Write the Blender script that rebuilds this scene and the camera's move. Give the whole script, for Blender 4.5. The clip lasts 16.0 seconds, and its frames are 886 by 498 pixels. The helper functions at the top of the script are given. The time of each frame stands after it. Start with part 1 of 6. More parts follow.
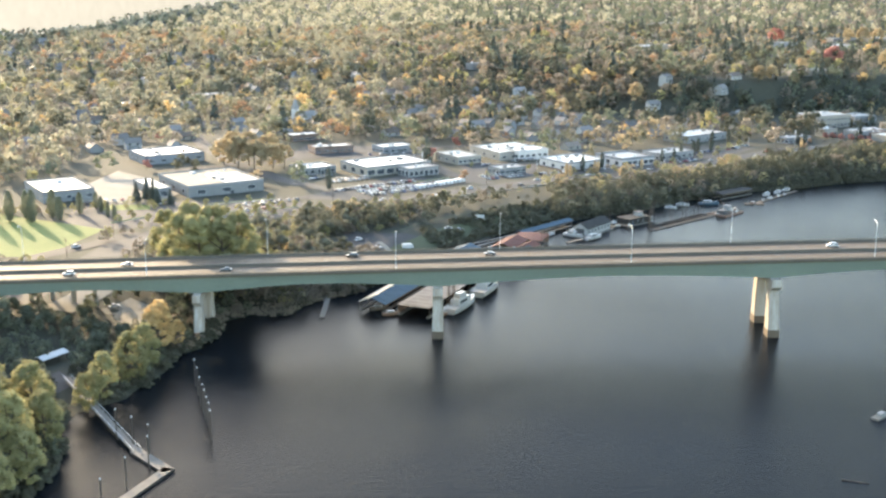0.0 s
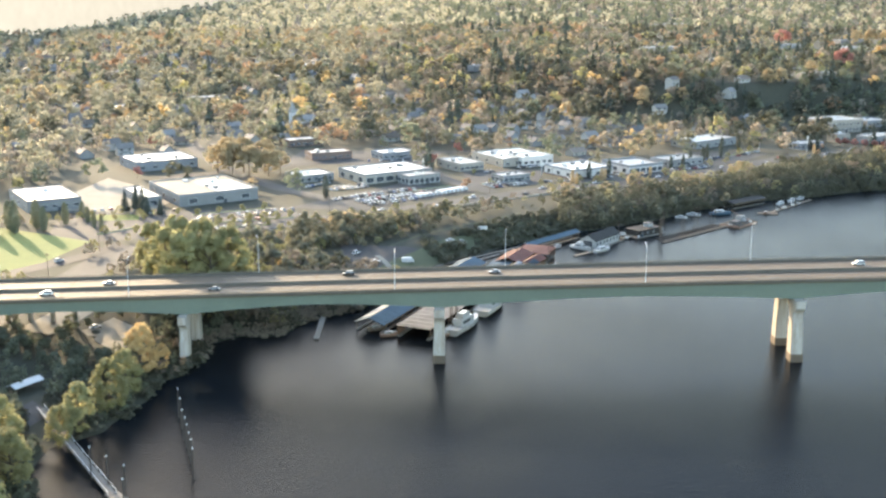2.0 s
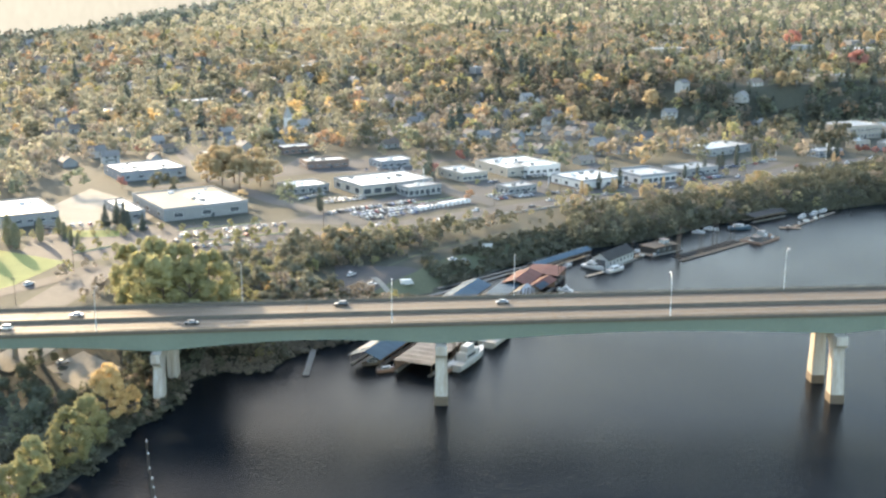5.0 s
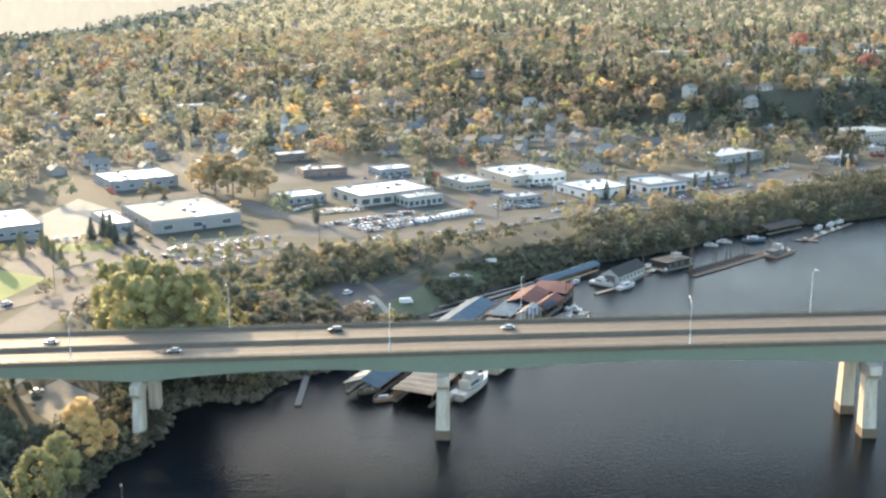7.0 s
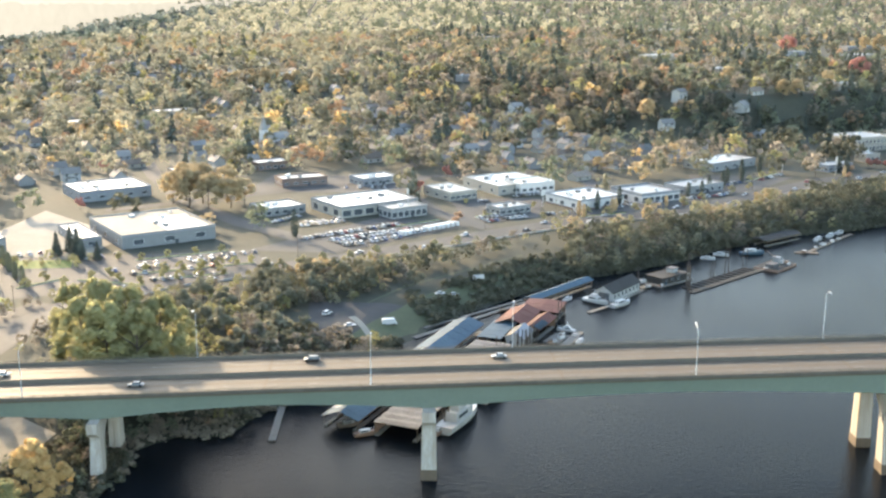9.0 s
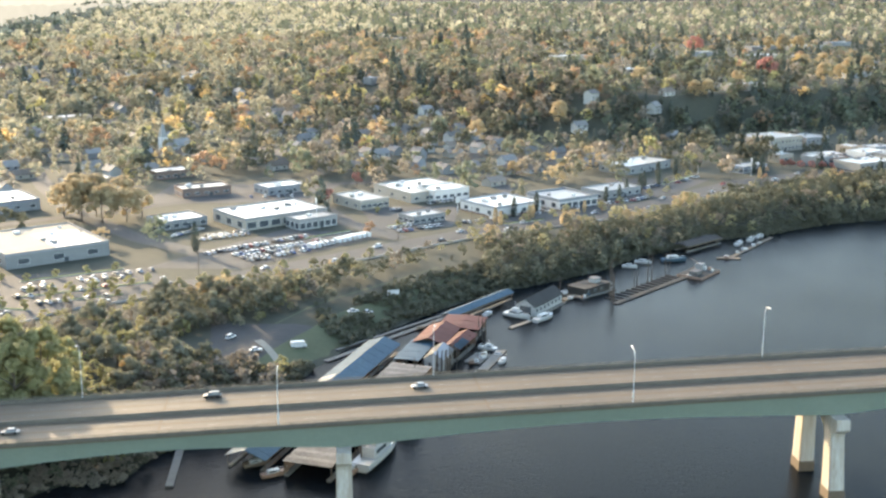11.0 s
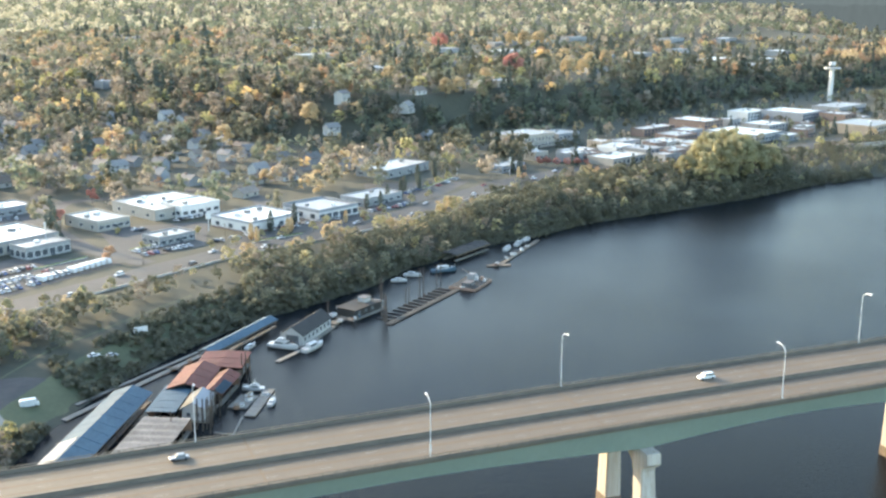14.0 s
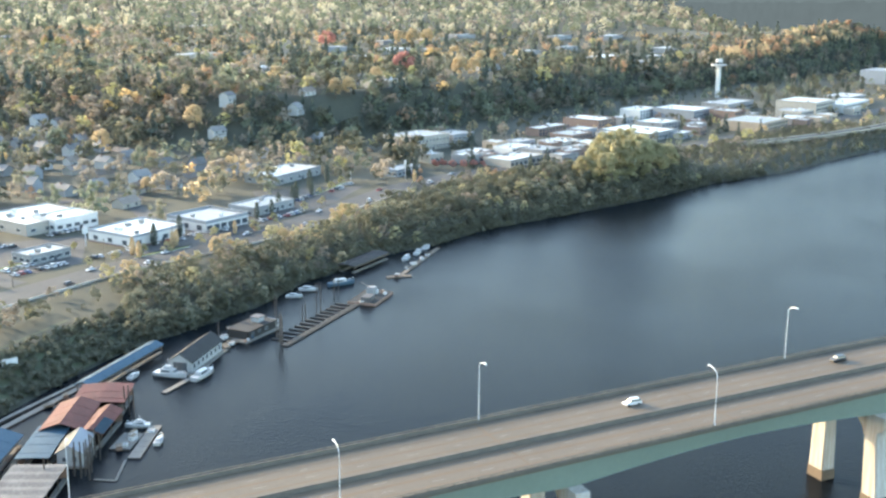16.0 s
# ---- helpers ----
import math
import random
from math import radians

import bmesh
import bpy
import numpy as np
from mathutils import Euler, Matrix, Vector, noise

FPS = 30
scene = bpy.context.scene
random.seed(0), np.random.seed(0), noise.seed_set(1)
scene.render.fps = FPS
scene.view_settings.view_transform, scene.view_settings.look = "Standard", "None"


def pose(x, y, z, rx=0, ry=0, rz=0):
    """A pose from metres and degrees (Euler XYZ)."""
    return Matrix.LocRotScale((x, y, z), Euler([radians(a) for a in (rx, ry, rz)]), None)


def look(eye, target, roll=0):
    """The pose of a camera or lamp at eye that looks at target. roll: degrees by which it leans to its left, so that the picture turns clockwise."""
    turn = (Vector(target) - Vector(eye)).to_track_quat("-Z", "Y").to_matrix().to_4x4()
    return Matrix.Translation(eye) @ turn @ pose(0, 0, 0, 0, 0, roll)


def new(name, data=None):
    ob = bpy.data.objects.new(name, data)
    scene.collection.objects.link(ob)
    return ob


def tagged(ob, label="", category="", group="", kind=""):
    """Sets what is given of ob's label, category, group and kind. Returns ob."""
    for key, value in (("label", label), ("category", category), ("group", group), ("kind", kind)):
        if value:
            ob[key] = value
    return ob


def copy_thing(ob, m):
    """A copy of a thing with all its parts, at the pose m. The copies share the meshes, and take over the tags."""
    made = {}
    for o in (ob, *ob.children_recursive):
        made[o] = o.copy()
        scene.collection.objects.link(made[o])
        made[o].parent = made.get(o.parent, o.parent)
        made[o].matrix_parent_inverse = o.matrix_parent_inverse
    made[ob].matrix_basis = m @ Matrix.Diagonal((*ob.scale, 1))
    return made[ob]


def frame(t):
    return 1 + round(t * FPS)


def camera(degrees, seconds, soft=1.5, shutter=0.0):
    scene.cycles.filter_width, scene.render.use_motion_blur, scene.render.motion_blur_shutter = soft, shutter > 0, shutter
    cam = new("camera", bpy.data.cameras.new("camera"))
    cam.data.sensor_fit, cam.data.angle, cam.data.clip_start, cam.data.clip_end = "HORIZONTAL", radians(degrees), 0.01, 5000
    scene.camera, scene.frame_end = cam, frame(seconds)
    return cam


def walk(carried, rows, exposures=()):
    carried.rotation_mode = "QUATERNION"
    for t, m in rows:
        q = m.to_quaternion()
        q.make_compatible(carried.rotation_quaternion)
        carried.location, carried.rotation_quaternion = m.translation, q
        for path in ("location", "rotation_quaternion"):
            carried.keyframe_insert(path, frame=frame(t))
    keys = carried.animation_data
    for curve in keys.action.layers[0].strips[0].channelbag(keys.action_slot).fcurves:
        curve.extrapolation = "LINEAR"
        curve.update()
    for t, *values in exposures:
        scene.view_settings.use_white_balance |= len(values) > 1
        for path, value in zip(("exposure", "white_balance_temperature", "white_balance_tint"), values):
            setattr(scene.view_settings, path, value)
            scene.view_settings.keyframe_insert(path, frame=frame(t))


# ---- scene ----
# Row: seconds, eye x y z in metres, yaw to the left of +y, pitch, roll in degrees.
PATH = [
    (0, 0.00, -0.00, 135.18, 0.000, -13.419, 0.15),
    (0.5, -0.10, 6.82, 135.37, 0.014, -13.448, 0.19),
    (1, -0.22, 13.64, 135.55, 0.020, -13.443, 0.20),
    (1.5, -0.35, 20.48, 135.64, 0.009, -13.444, 0.21),
    (2, -0.49, 27.39, 135.69, 0.034, -13.419, 0.21),
    (2.5, -0.62, 34.31, 135.69, 0.032, -13.442, 0.21),
    (3, -0.72, 41.26, 135.79, 0.053, -13.436, 0.19),
    (3.5, -0.84, 48.17, 135.94, 0.054, -13.460, 0.20),
    (4, -1.02, 55.05, 136.12, 0.046, -13.476, 0.21),
    (6.5, -1.33, 89.10, 136.20, 0.112, -13.420, 0.21),
    (7, -1.43, 95.82, 136.25, 0.120, -13.378, 0.18),
    (7.5, -1.49, 102.55, 136.37, 0.127, -13.351, 0.18),
    (8, -1.56, 109.32, 136.50, 0.136, -13.332, 0.17),
    (10.5, -2.35, 145.26, 134.26, -4.035, -13.097, 0.21),
    (11, -2.21, 152.36, 134.22, -5.483, -13.134, 0.19),
    (11.5, -2.03, 159.48, 134.27, -7.609, -13.156, 0.15),
    (12, -1.81, 166.49, 134.22, -9.731, -13.200, 0.14),
    (12.5, -1.48, 173.54, 134.22, -12.019, -13.225, 0.14),
    (13, -1.11, 180.71, 134.29, -14.537, -13.241, 0.18),
    (13.5, -0.53, 187.75, 134.25, -16.597, -13.253, 0.23),
    (14, 0.39, 194.55, 134.23, -18.637, -13.266, 0.20),
    (14.5, 1.64, 201.11, 134.22, -20.205, -13.314, 0.18),
    (15, 3.00, 207.79, 134.25, -21.883, -13.344, 0.21),
    (15.5, 4.42, 214.48, 134.31, -23.316, -13.362, 0.20),
    (16, 5.90, 221.06, 134.37, -24.473, -13.387, 0.27),
]
cam = camera(43.5, 16.0, soft=2.5)


def aim(x, y, z, yaw, pitch, roll):
    a, b = radians(yaw), radians(pitch)
    way = Vector((-math.sin(a) * math.cos(b), math.cos(a) * math.cos(b), math.sin(b)))
    eye = Vector((x, y, z))
    return look(eye, eye + way * 100, roll)


walk(cam, [(t, aim(*row)) for t, *row in PATH], exposures=[(0.0, 2.7, 7700, 9), (8.0, 2.7, 7750, 9), (11.0, 2.68, 7750, 8), (16.0, 2.9, 7050, 5)])

# ---- light: low hazy autumn sun ahead and to the left ----
SUN_ELEVATION, SUN_AZIMUTH = radians(16.0), radians(-32.5)  # azimuth from +y towards +x
world = bpy.data.worlds.new("sky")
scene.world = world
world.use_nodes = True
wn, wl = world.node_tree.nodes, world.node_tree.links
sky = wn.new("ShaderNodeTexSky")
sky.sky_type = "NISHITA"
sky.sun_disc = False
sky.sun_elevation, sky.sun_rotation = SUN_ELEVATION, SUN_AZIMUTH
sky.air_density, sky.dust_density, sky.ozone_density = 1.0, 1.2, 2.2
wl.new(sky.outputs[0], wn["Background"].inputs[0])
wn["Background"].inputs[1].default_value = 0.15
sun_data = bpy.data.lights.new("sun", "SUN")
sun_data.energy, sun_data.angle, sun_data.color = 1.75, radians(0.9), (1.0, 0.83, 0.62)
sun = new("sun", sun_data)
sun_from = Vector((math.sin(SUN_AZIMUTH) * math.cos(SUN_ELEVATION), math.cos(SUN_AZIMUTH) * math.cos(SUN_ELEVATION), math.sin(SUN_ELEVATION)))
sun.matrix_world = look(sun_from * 300, (0, 0, 0))


# ---- materials ----
def mat(name, a, b=None, rough=0.8, scale=0.3, fine=8.0, metal=0.0, bump=0.0, vary=0.0, spec=0.4, leaf=0.0, contrast=0.25):
    """Two colours mixed by a coarse and a fine grain; vary shifts the value from object to object; leaf lets light through."""
    m = bpy.data.materials.new(name)
    m.use_nodes = True
    nt = m.node_tree
    nd, ln = nt.nodes, nt.links
    p = nd["Principled BSDF"]
    b = b or tuple(c * 0.7 for c in a)
    co = nd.new("ShaderNodeTexCoord")
    n1, n2 = nd.new("ShaderNodeTexNoise"), nd.new("ShaderNodeTexNoise")
    for n, s in ((n1, scale), (n2, scale * fine)):
        n.inputs["Scale"].default_value = s
        n.inputs["Detail"].default_value = 4
        ln.new(co.outputs["Object"], n.inputs["Vector"])
    mixn = nd.new("ShaderNodeMath")
    mixn.operation = "MULTIPLY_ADD"
    ln.new(n2.outputs[0], mixn.inputs[0])
    mixn.inputs[1].default_value = 0.45
    add = nd.new("ShaderNodeMath")
    add.operation = "MULTIPLY"
    ln.new(n1.outputs[0], add.inputs[0])
    add.inputs[1].default_value = 0.55
    ln.new(add.outputs[0], mixn.inputs[2])
    ramp = nd.new("ShaderNodeValToRGB")
    ramp.color_ramp.elements[0].position, ramp.color_ramp.elements[1].position = 0.5 - contrast, 0.5 + contrast
    ramp.color_ramp.elements[0].color, ramp.color_ramp.elements[1].color = (*b, 1), (*a, 1)
    ln.new(mixn.outputs[0], ramp.inputs[0])
    colour = ramp.outputs[0]
    if vary:
        info, hsv, rng = nd.new("ShaderNodeObjectInfo"), nd.new("ShaderNodeHueSaturation"), nd.new("ShaderNodeMapRange")
        rng.inputs[3].default_value, rng.inputs[4].default_value = 1 - vary, 1 + vary
        ln.new(info.outputs["Random"], rng.inputs[0])
        ln.new(rng.outputs[0], hsv.inputs["Value"])
        ln.new(colour, hsv.inputs["Color"])
        colour = hsv.outputs[0]
    ln.new(colour, p.inputs["Base Color"])
    p.inputs["Roughness"].default_value, p.inputs["Metallic"].default_value = rough, metal
    p.inputs["Specular IOR Level"].default_value = spec
    if bump:
        bm_ = nd.new("ShaderNodeBump")
        bm_.inputs["Strength"].default_value = bump
        ln.new(n2.outputs[0], bm_.inputs["Height"])
        ln.new(bm_.outputs[0], p.inputs["Normal"])
    if leaf:
        tr, mx = nd.new("ShaderNodeBsdfTranslucent"), nd.new("ShaderNodeMixShader")
        ln.new(colour, tr.inputs[0])
        mx.inputs[0].default_value = leaf
        ln.new(p.outputs[0], mx.inputs[1])
        ln.new(tr.outputs[0], mx.inputs[2])
        ln.new(mx.outputs[0], nd["Material Output"].inputs[0])
    return m


def leaf_mat(name, a, b, leaf, keep=0.62):
    """Foliage: one hue a clump, shifted by the plant it grows on and by where it stands."""
    a, b = (tuple(keep * c + (1 - keep) * (0.3 * q[0] + 0.6 * q[1] + 0.1 * q[2]) for c in q) for q in (a, b))
    b = tuple(0.6 * v + 0.4 * u for u, v in zip(a, b))
    m = mat(name, a, b, rough=0.7, scale=0.055, fine=9.0, spec=0.25, leaf=leaf, vary=0.16, contrast=0.2)
    return m


M_GROUND = mat("ground_cover", (0.058, 0.056, 0.038), (0.032, 0.034, 0.022), 0.95, 0.02, 14, bump=0.3)
M_LAWN = mat("lawn", (0.19, 0.21, 0.06), (0.11, 0.14, 0.04), 0.95, 0.05, 12)
M_SAND = mat("gravel_beach", (0.3, 0.27, 0.22), (0.2, 0.175, 0.14), 0.95, 0.08, 12)
M_ASPHALT = mat("asphalt", (0.075, 0.07, 0.066), (0.05, 0.048, 0.047), 0.8, 0.03, 15, spec=0.15)
M_LOT = mat("worn_parking_asphalt", (0.095, 0.09, 0.084), (0.058, 0.056, 0.053), 0.8, 0.025, 14, spec=0.15)
M_DECK = mat("bridge_concrete_deck", (0.12, 0.0914, 0.0626), (0.0835, 0.0644, 0.0452), 0.68, 0.06, 14, spec=0.35)
M_DECK_STAIN = mat("dark_deck_seam", (0.135, 0.092, 0.056), (0.095, 0.065, 0.041), 0.85, 0.08, 10)
M_CONCRETE = mat("pale_concrete", (0.46, 0.43, 0.385), (0.34, 0.315, 0.275), 0.85, 0.12, 9, bump=0.15)
M_PIER = mat("streaked_pier_concrete", (0.47, 0.44, 0.39), (0.25, 0.2, 0.15), 0.85, 0.5, 5, contrast=0.2)
for n_ in [q_ for q_ in M_PIER.node_tree.nodes if q_.bl_idname == "ShaderNodeTexNoise"]:  # rust and damp run down the faces
    mp = M_PIER.node_tree.nodes.new("ShaderNodeMapping")
    mp.inputs["Scale"].default_value = (1.4, 1.4, 0.06)
    M_PIER.node_tree.links.new(n_.inputs["Vector"].links[0].from_socket, mp.inputs["Vector"])
    M_PIER.node_tree.links.new(mp.outputs[0], n_.inputs["Vector"])
M_CONCRETE_WET = mat("stained_concrete", (0.13, 0.09, 0.058), (0.07, 0.05, 0.033), 0.7, 0.3, 6)
M_PARAPET = mat("weathered_parapet", (0.36, 0.32, 0.26), (0.24, 0.215, 0.18), 0.85, 0.12, 9)
M_RAIL = mat("stained_rail_and_median_shade", (0.13, 0.11, 0.085), (0.07, 0.06, 0.05), 0.85, 0.3, 8)
M_GREEN = mat("green_bridge_paint", (0.165, 0.198, 0.158), (0.128, 0.157, 0.126), 0.6, 0.08, 10)
M_STEEL = mat("galvanised_steel", (0.62, 0.63, 0.63), (0.5, 0.51, 0.52), 0.45, 0.8, 6, metal=0.35)
M_WHITE = mat("white_paint", (0.56, 0.55, 0.53), (0.45, 0.445, 0.43), 0.6, 0.25, 8, vary=0.06)
M_HOUSE = mat("weathered_white_siding", (0.4, 0.395, 0.375), (0.31, 0.305, 0.29), 0.75, 0.25, 8, vary=0.12)
M_CREAM = mat("cream_wall", (0.34, 0.31, 0.27), (0.27, 0.25, 0.215), 0.8, 0.2, 8, vary=0.1)
M_GREY = mat("grey_wall", (0.25, 0.25, 0.245), (0.19, 0.19, 0.187), 0.8, 0.2, 8, vary=0.15)
M_BRICK = mat("brick_wall", (0.2, 0.14, 0.115), (0.145, 0.102, 0.086), 0.85, 0.4, 8, vary=0.12)
M_TAN = mat("tan_wall", (0.34, 0.275, 0.21), (0.26, 0.21, 0.16), 0.85, 0.2, 8, vary=0.12)
M_BLUEGREY = mat("blue_grey_siding", (0.25, 0.265, 0.28), (0.19, 0.2, 0.215), 0.75, 0.2, 8, vary=0.12)
M_ROOF_WHITE = mat("pale_membrane_roof", (0.42, 0.41, 0.39), (0.25, 0.243, 0.23), 0.32, 0.05, 10, spec=0.7, contrast=0.14)
M_ROOF_TAN = mat("tan_gravel_roof", (0.24, 0.21, 0.165), (0.17, 0.148, 0.118), 0.75, 0.05, 10)
M_ROOF_GREY = mat("grey_gravel_roof", (0.22, 0.215, 0.205), (0.14, 0.135, 0.127), 0.42, 0.06, 10, vary=0.12, spec=0.6)
M_ROOF_SHINGLE = mat("dark_shingle_roof", (0.23, 0.22, 0.21), (0.14, 0.133, 0.127), 0.75, 0.25, 8, vary=0.3, spec=0.1)
M_ROOF_BROWN = mat("brown_shingle_roof", (0.23, 0.19, 0.16), (0.145, 0.12, 0.1), 0.75, 0.25, 8, vary=0.3, spec=0.1)
M_ROOF_BLUE = mat("blue_metal_roof", (0.058, 0.103, 0.135), (0.04, 0.073, 0.1), 0.75, 0.12, 8, spec=0.2, contrast=0.15)
M_ROOF_MAROON = mat("maroon_metal_roof", (0.1, 0.034, 0.034), (0.062, 0.024, 0.025), 0.8, 0.12, 8, spec=0.2, contrast=0.15)
M_ROOF_RED = mat("red_metal_roof", (0.155, 0.056, 0.043), (0.095, 0.038, 0.03), 0.75, 0.12, 8, spec=0.2, contrast=0.15)
M_ROOF_TIN = mat("corrugated_tin_roof", (0.15, 0.143, 0.14), (0.08, 0.076, 0.074), 0.75, 0.15, 8, spec=0.2, contrast=0.15)
M_ROOF_DARK = mat("dark_composition_roof", (0.052, 0.049, 0.046), (0.033, 0.031, 0.029), 0.85, 0.2, 8, spec=0.2)
M_RUST = mat("rusty_tin", (0.27, 0.16, 0.11), (0.17, 0.11, 0.08), 0.7, 0.2, 8)
M_GLASS = mat("dark_window_glass", (0.075, 0.085, 0.095), (0.05, 0.058, 0.066), 0.2, 0.3, 3, spec=0.6)
M_TIMBER = mat("weathered_timber", (0.16, 0.128, 0.096), (0.096, 0.076, 0.056), 0.9, 0.6, 6)
M_DOCK = mat("dock_planks", (0.188, 0.171, 0.149), (0.124, 0.111, 0.0938), 0.9, 0.4, 8)
M_SIDING = mat("grey_white_siding", (0.336, 0.336, 0.32), (0.264, 0.264, 0.256), 0.75, 0.25, 8)
M_DOCK_DARK = mat("wet_dark_planks", (0.0341, 0.031, 0.0279), (0.0205, 0.0186, 0.0167), 0.85, 0.5, 6)
M_PILE = mat("dark_piling", (0.07, 0.055, 0.045), (0.04, 0.033, 0.028), 0.85, 0.8, 5)
M_RUBBER = mat("black_rubber", (0.02, 0.02, 0.02), (0.014, 0.014, 0.014), 0.8, 2, 3)
M_HULL = mat("white_gelcoat", (0.4, 0.395, 0.38), (0.3, 0.295, 0.285), 0.3, 0.5, 5)
M_BARK = mat("bark", (0.13, 0.1, 0.075), (0.075, 0.058, 0.045), 0.95, 1.2, 6)
M_BANK = mat("grassy_bank", (0.095, 0.102, 0.055), (0.058, 0.064, 0.035), 0.95, 0.06, 12, bump=0.3)
M_LINE = mat("worn_road_marking", (0.24, 0.22, 0.19), (0.15, 0.135, 0.11), 0.7, 0.4, 6)
L_OLIVE = leaf_mat("olive_leaves", (0.25, 0.235, 0.13), (0.15, 0.148, 0.08), 0.55)
L_GREEN = leaf_mat("green_leaves", (0.19, 0.215, 0.115), (0.115, 0.135, 0.072), 0.55)
L_YELLOW = leaf_mat("yellow_green_leaves", (0.41, 0.36, 0.16), (0.26, 0.24, 0.11), 0.55, 0.75)
L_SAGE = leaf_mat("sage_leaves", (0.41, 0.37, 0.13), (0.27, 0.25, 0.085), 0.58, 0.75)
# L_OLIVE at about half value: the bank's shade is put into this leaf colour.
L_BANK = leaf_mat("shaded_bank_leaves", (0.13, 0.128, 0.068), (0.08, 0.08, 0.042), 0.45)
L_TAN = leaf_mat("tan_leaves", (0.72, 0.5, 0.2), (0.54, 0.37, 0.15), 0.62, 0.85)
L_PALE = leaf_mat("haze_pale_leaves", (0.43, 0.385, 0.22), (0.3, 0.27, 0.155), 0.6)
L_GOLD = leaf_mat("golden_leaves", (0.55, 0.4, 0.19), (0.38, 0.28, 0.14), 0.55, 0.75)
L_ORANGE = leaf_mat("orange_leaves", (0.5, 0.29, 0.15), (0.35, 0.21, 0.115), 0.55, 0.75)
L_RED = leaf_mat("red_leaves", (0.52, 0.2, 0.15), (0.37, 0.155, 0.12), 0.55, 0.75)
L_BROWN = leaf_mat("brown_leaves", (0.31, 0.245, 0.165), (0.2, 0.16, 0.11), 0.55)
L_DARK = leaf_mat("conifer_needles", (0.075, 0.095, 0.065), (0.045, 0.06, 0.04), 0.25)
PAINTS = [mat("car_paint_" + n, c, None, 0.28, 0.6, 3, metal=mt, spec=0.6) for n, c, mt in (
    ("white", (0.62, 0.62, 0.6), 0.0), ("silver", (0.5, 0.51, 0.52), 0.5), ("grey", (0.2, 0.205, 0.21), 0.4),
    ("black", (0.025, 0.025, 0.028), 0.1), ("red", (0.35, 0.035, 0.03), 0.1), ("blue", (0.05, 0.1, 0.25), 0.2), ("tan", (0.4, 0.33, 0.24), 0.2))]


# ---- mesh helpers ----
def link(name, bm, material, parent=None, label="", kind=""):
    me = bpy.data.meshes.new(name)
    bm.to_mesh(me)
    bm.free()
    me.materials.append(material)
    ob = new(name, me)
    ob.parent = parent
    return tagged(ob, label, kind=kind)


def part(name, bm, material, parent, label=""):
    return link(name, bm, material, parent, label)


def from_arrays(name, v, f, material, parent=None, label="", kind="", smooth=False):
    """A mesh from an array of points and an array of triangles or quads."""
    v, f = np.asarray(v, np.float32), np.asarray(f, np.int32)
    me = bpy.data.meshes.new(name)
    k = f.shape[1]
    me.vertices.add(len(v)), me.loops.add(f.size), me.polygons.add(len(f))
    me.vertices.foreach_set("co", v.ravel())
    me.loops.foreach_set("vertex_index", f.ravel())
    me.polygons.foreach_set("loop_start", np.arange(0, f.size, k, dtype=np.int32))
    me.polygons.foreach_set("use_smooth", np.full(len(f), smooth))
    me.update(calc_edges=True)
    me.materials.append(material)
    ob = new(name, me)
    ob.parent = parent
    return tagged(ob, label, kind=kind)


def thing(name, label, category, m=None, group="", kind=""):
    ob = new(name)
    if m is not None:
        ob.matrix_world = m
    return tagged(ob, label, category, group, kind)


def box(bm, x0, y0, z0, x1, y1, z1, bevel=0.0, taper=1.0):
    """A box added to bm; taper narrows the top."""
    cx, cy = (x0 + x1) / 2, (y0 + y1) / 2
    vs = []
    for z, k in ((z0, 1.0), (z1, taper)):
        vs += [bm.verts.new((cx + (x - cx) * k, cy + (y - cy) * k, z)) for x, y in ((x0, y0), (x1, y0), (x1, y1), (x0, y1))]
    fs = [bm.faces.new([vs[i] for i in q]) for q in ((3, 2, 1, 0), (4, 5, 6, 7), (0, 1, 5, 4), (1, 2, 6, 5), (2, 3, 7, 6), (3, 0, 4, 7))]
    if bevel:
        bmesh.ops.bevel(bm, geom=list({e for f in fs for e in f.edges}), offset=bevel, segments=1, affect="EDGES")
    return bm


def boxed(x0, y0, z0, x1, y1, z1, bevel=0.0, taper=1.0):
    return box(bmesh.new(), x0, y0, z0, x1, y1, z1, bevel, taper)


def rod(bm, a, b, r0, r1=None, n=8):
    """A tapered round rod from a to b."""
    a, b = Vector(a), Vector(b)
    q = (b - a).to_track_quat("Z", "Y").to_matrix()
    rings = []
    for c, r in ((a, r0), (b, r1 if r1 is not None else r0)):
        rings.append([bm.verts.new(c + q @ Vector((r * math.cos(k * math.tau / n), r * math.sin(k * math.tau / n), 0))) for k in range(n)])
    for k in range(n):
        bm.faces.new((rings[0][k], rings[0][(k + 1) % n], rings[1][(k + 1) % n], rings[1][k]))
    bm.faces.new(rings[0][::-1]), bm.faces.new(rings[1])
    return bm


def rodded(a, b, r0, r1=None, n=8):
    return rod(bmesh.new(), a, b, r0, r1, n)


def prism(outline, z0, z1):
    """An upright prism over an outline that runs anticlockwise."""
    bm = bmesh.new()
    lo, hi = [bm.verts.new((x, y, z0)) for x, y in outline], [bm.verts.new((x, y, z1)) for x, y in outline]
    n = len(outline)
    bm.faces.new(hi), bm.faces.new(lo[::-1])
    for k in range(n):
        bm.faces.new((lo[k], lo[(k + 1) % n], hi[(k + 1) % n], hi[k]))
    return bm


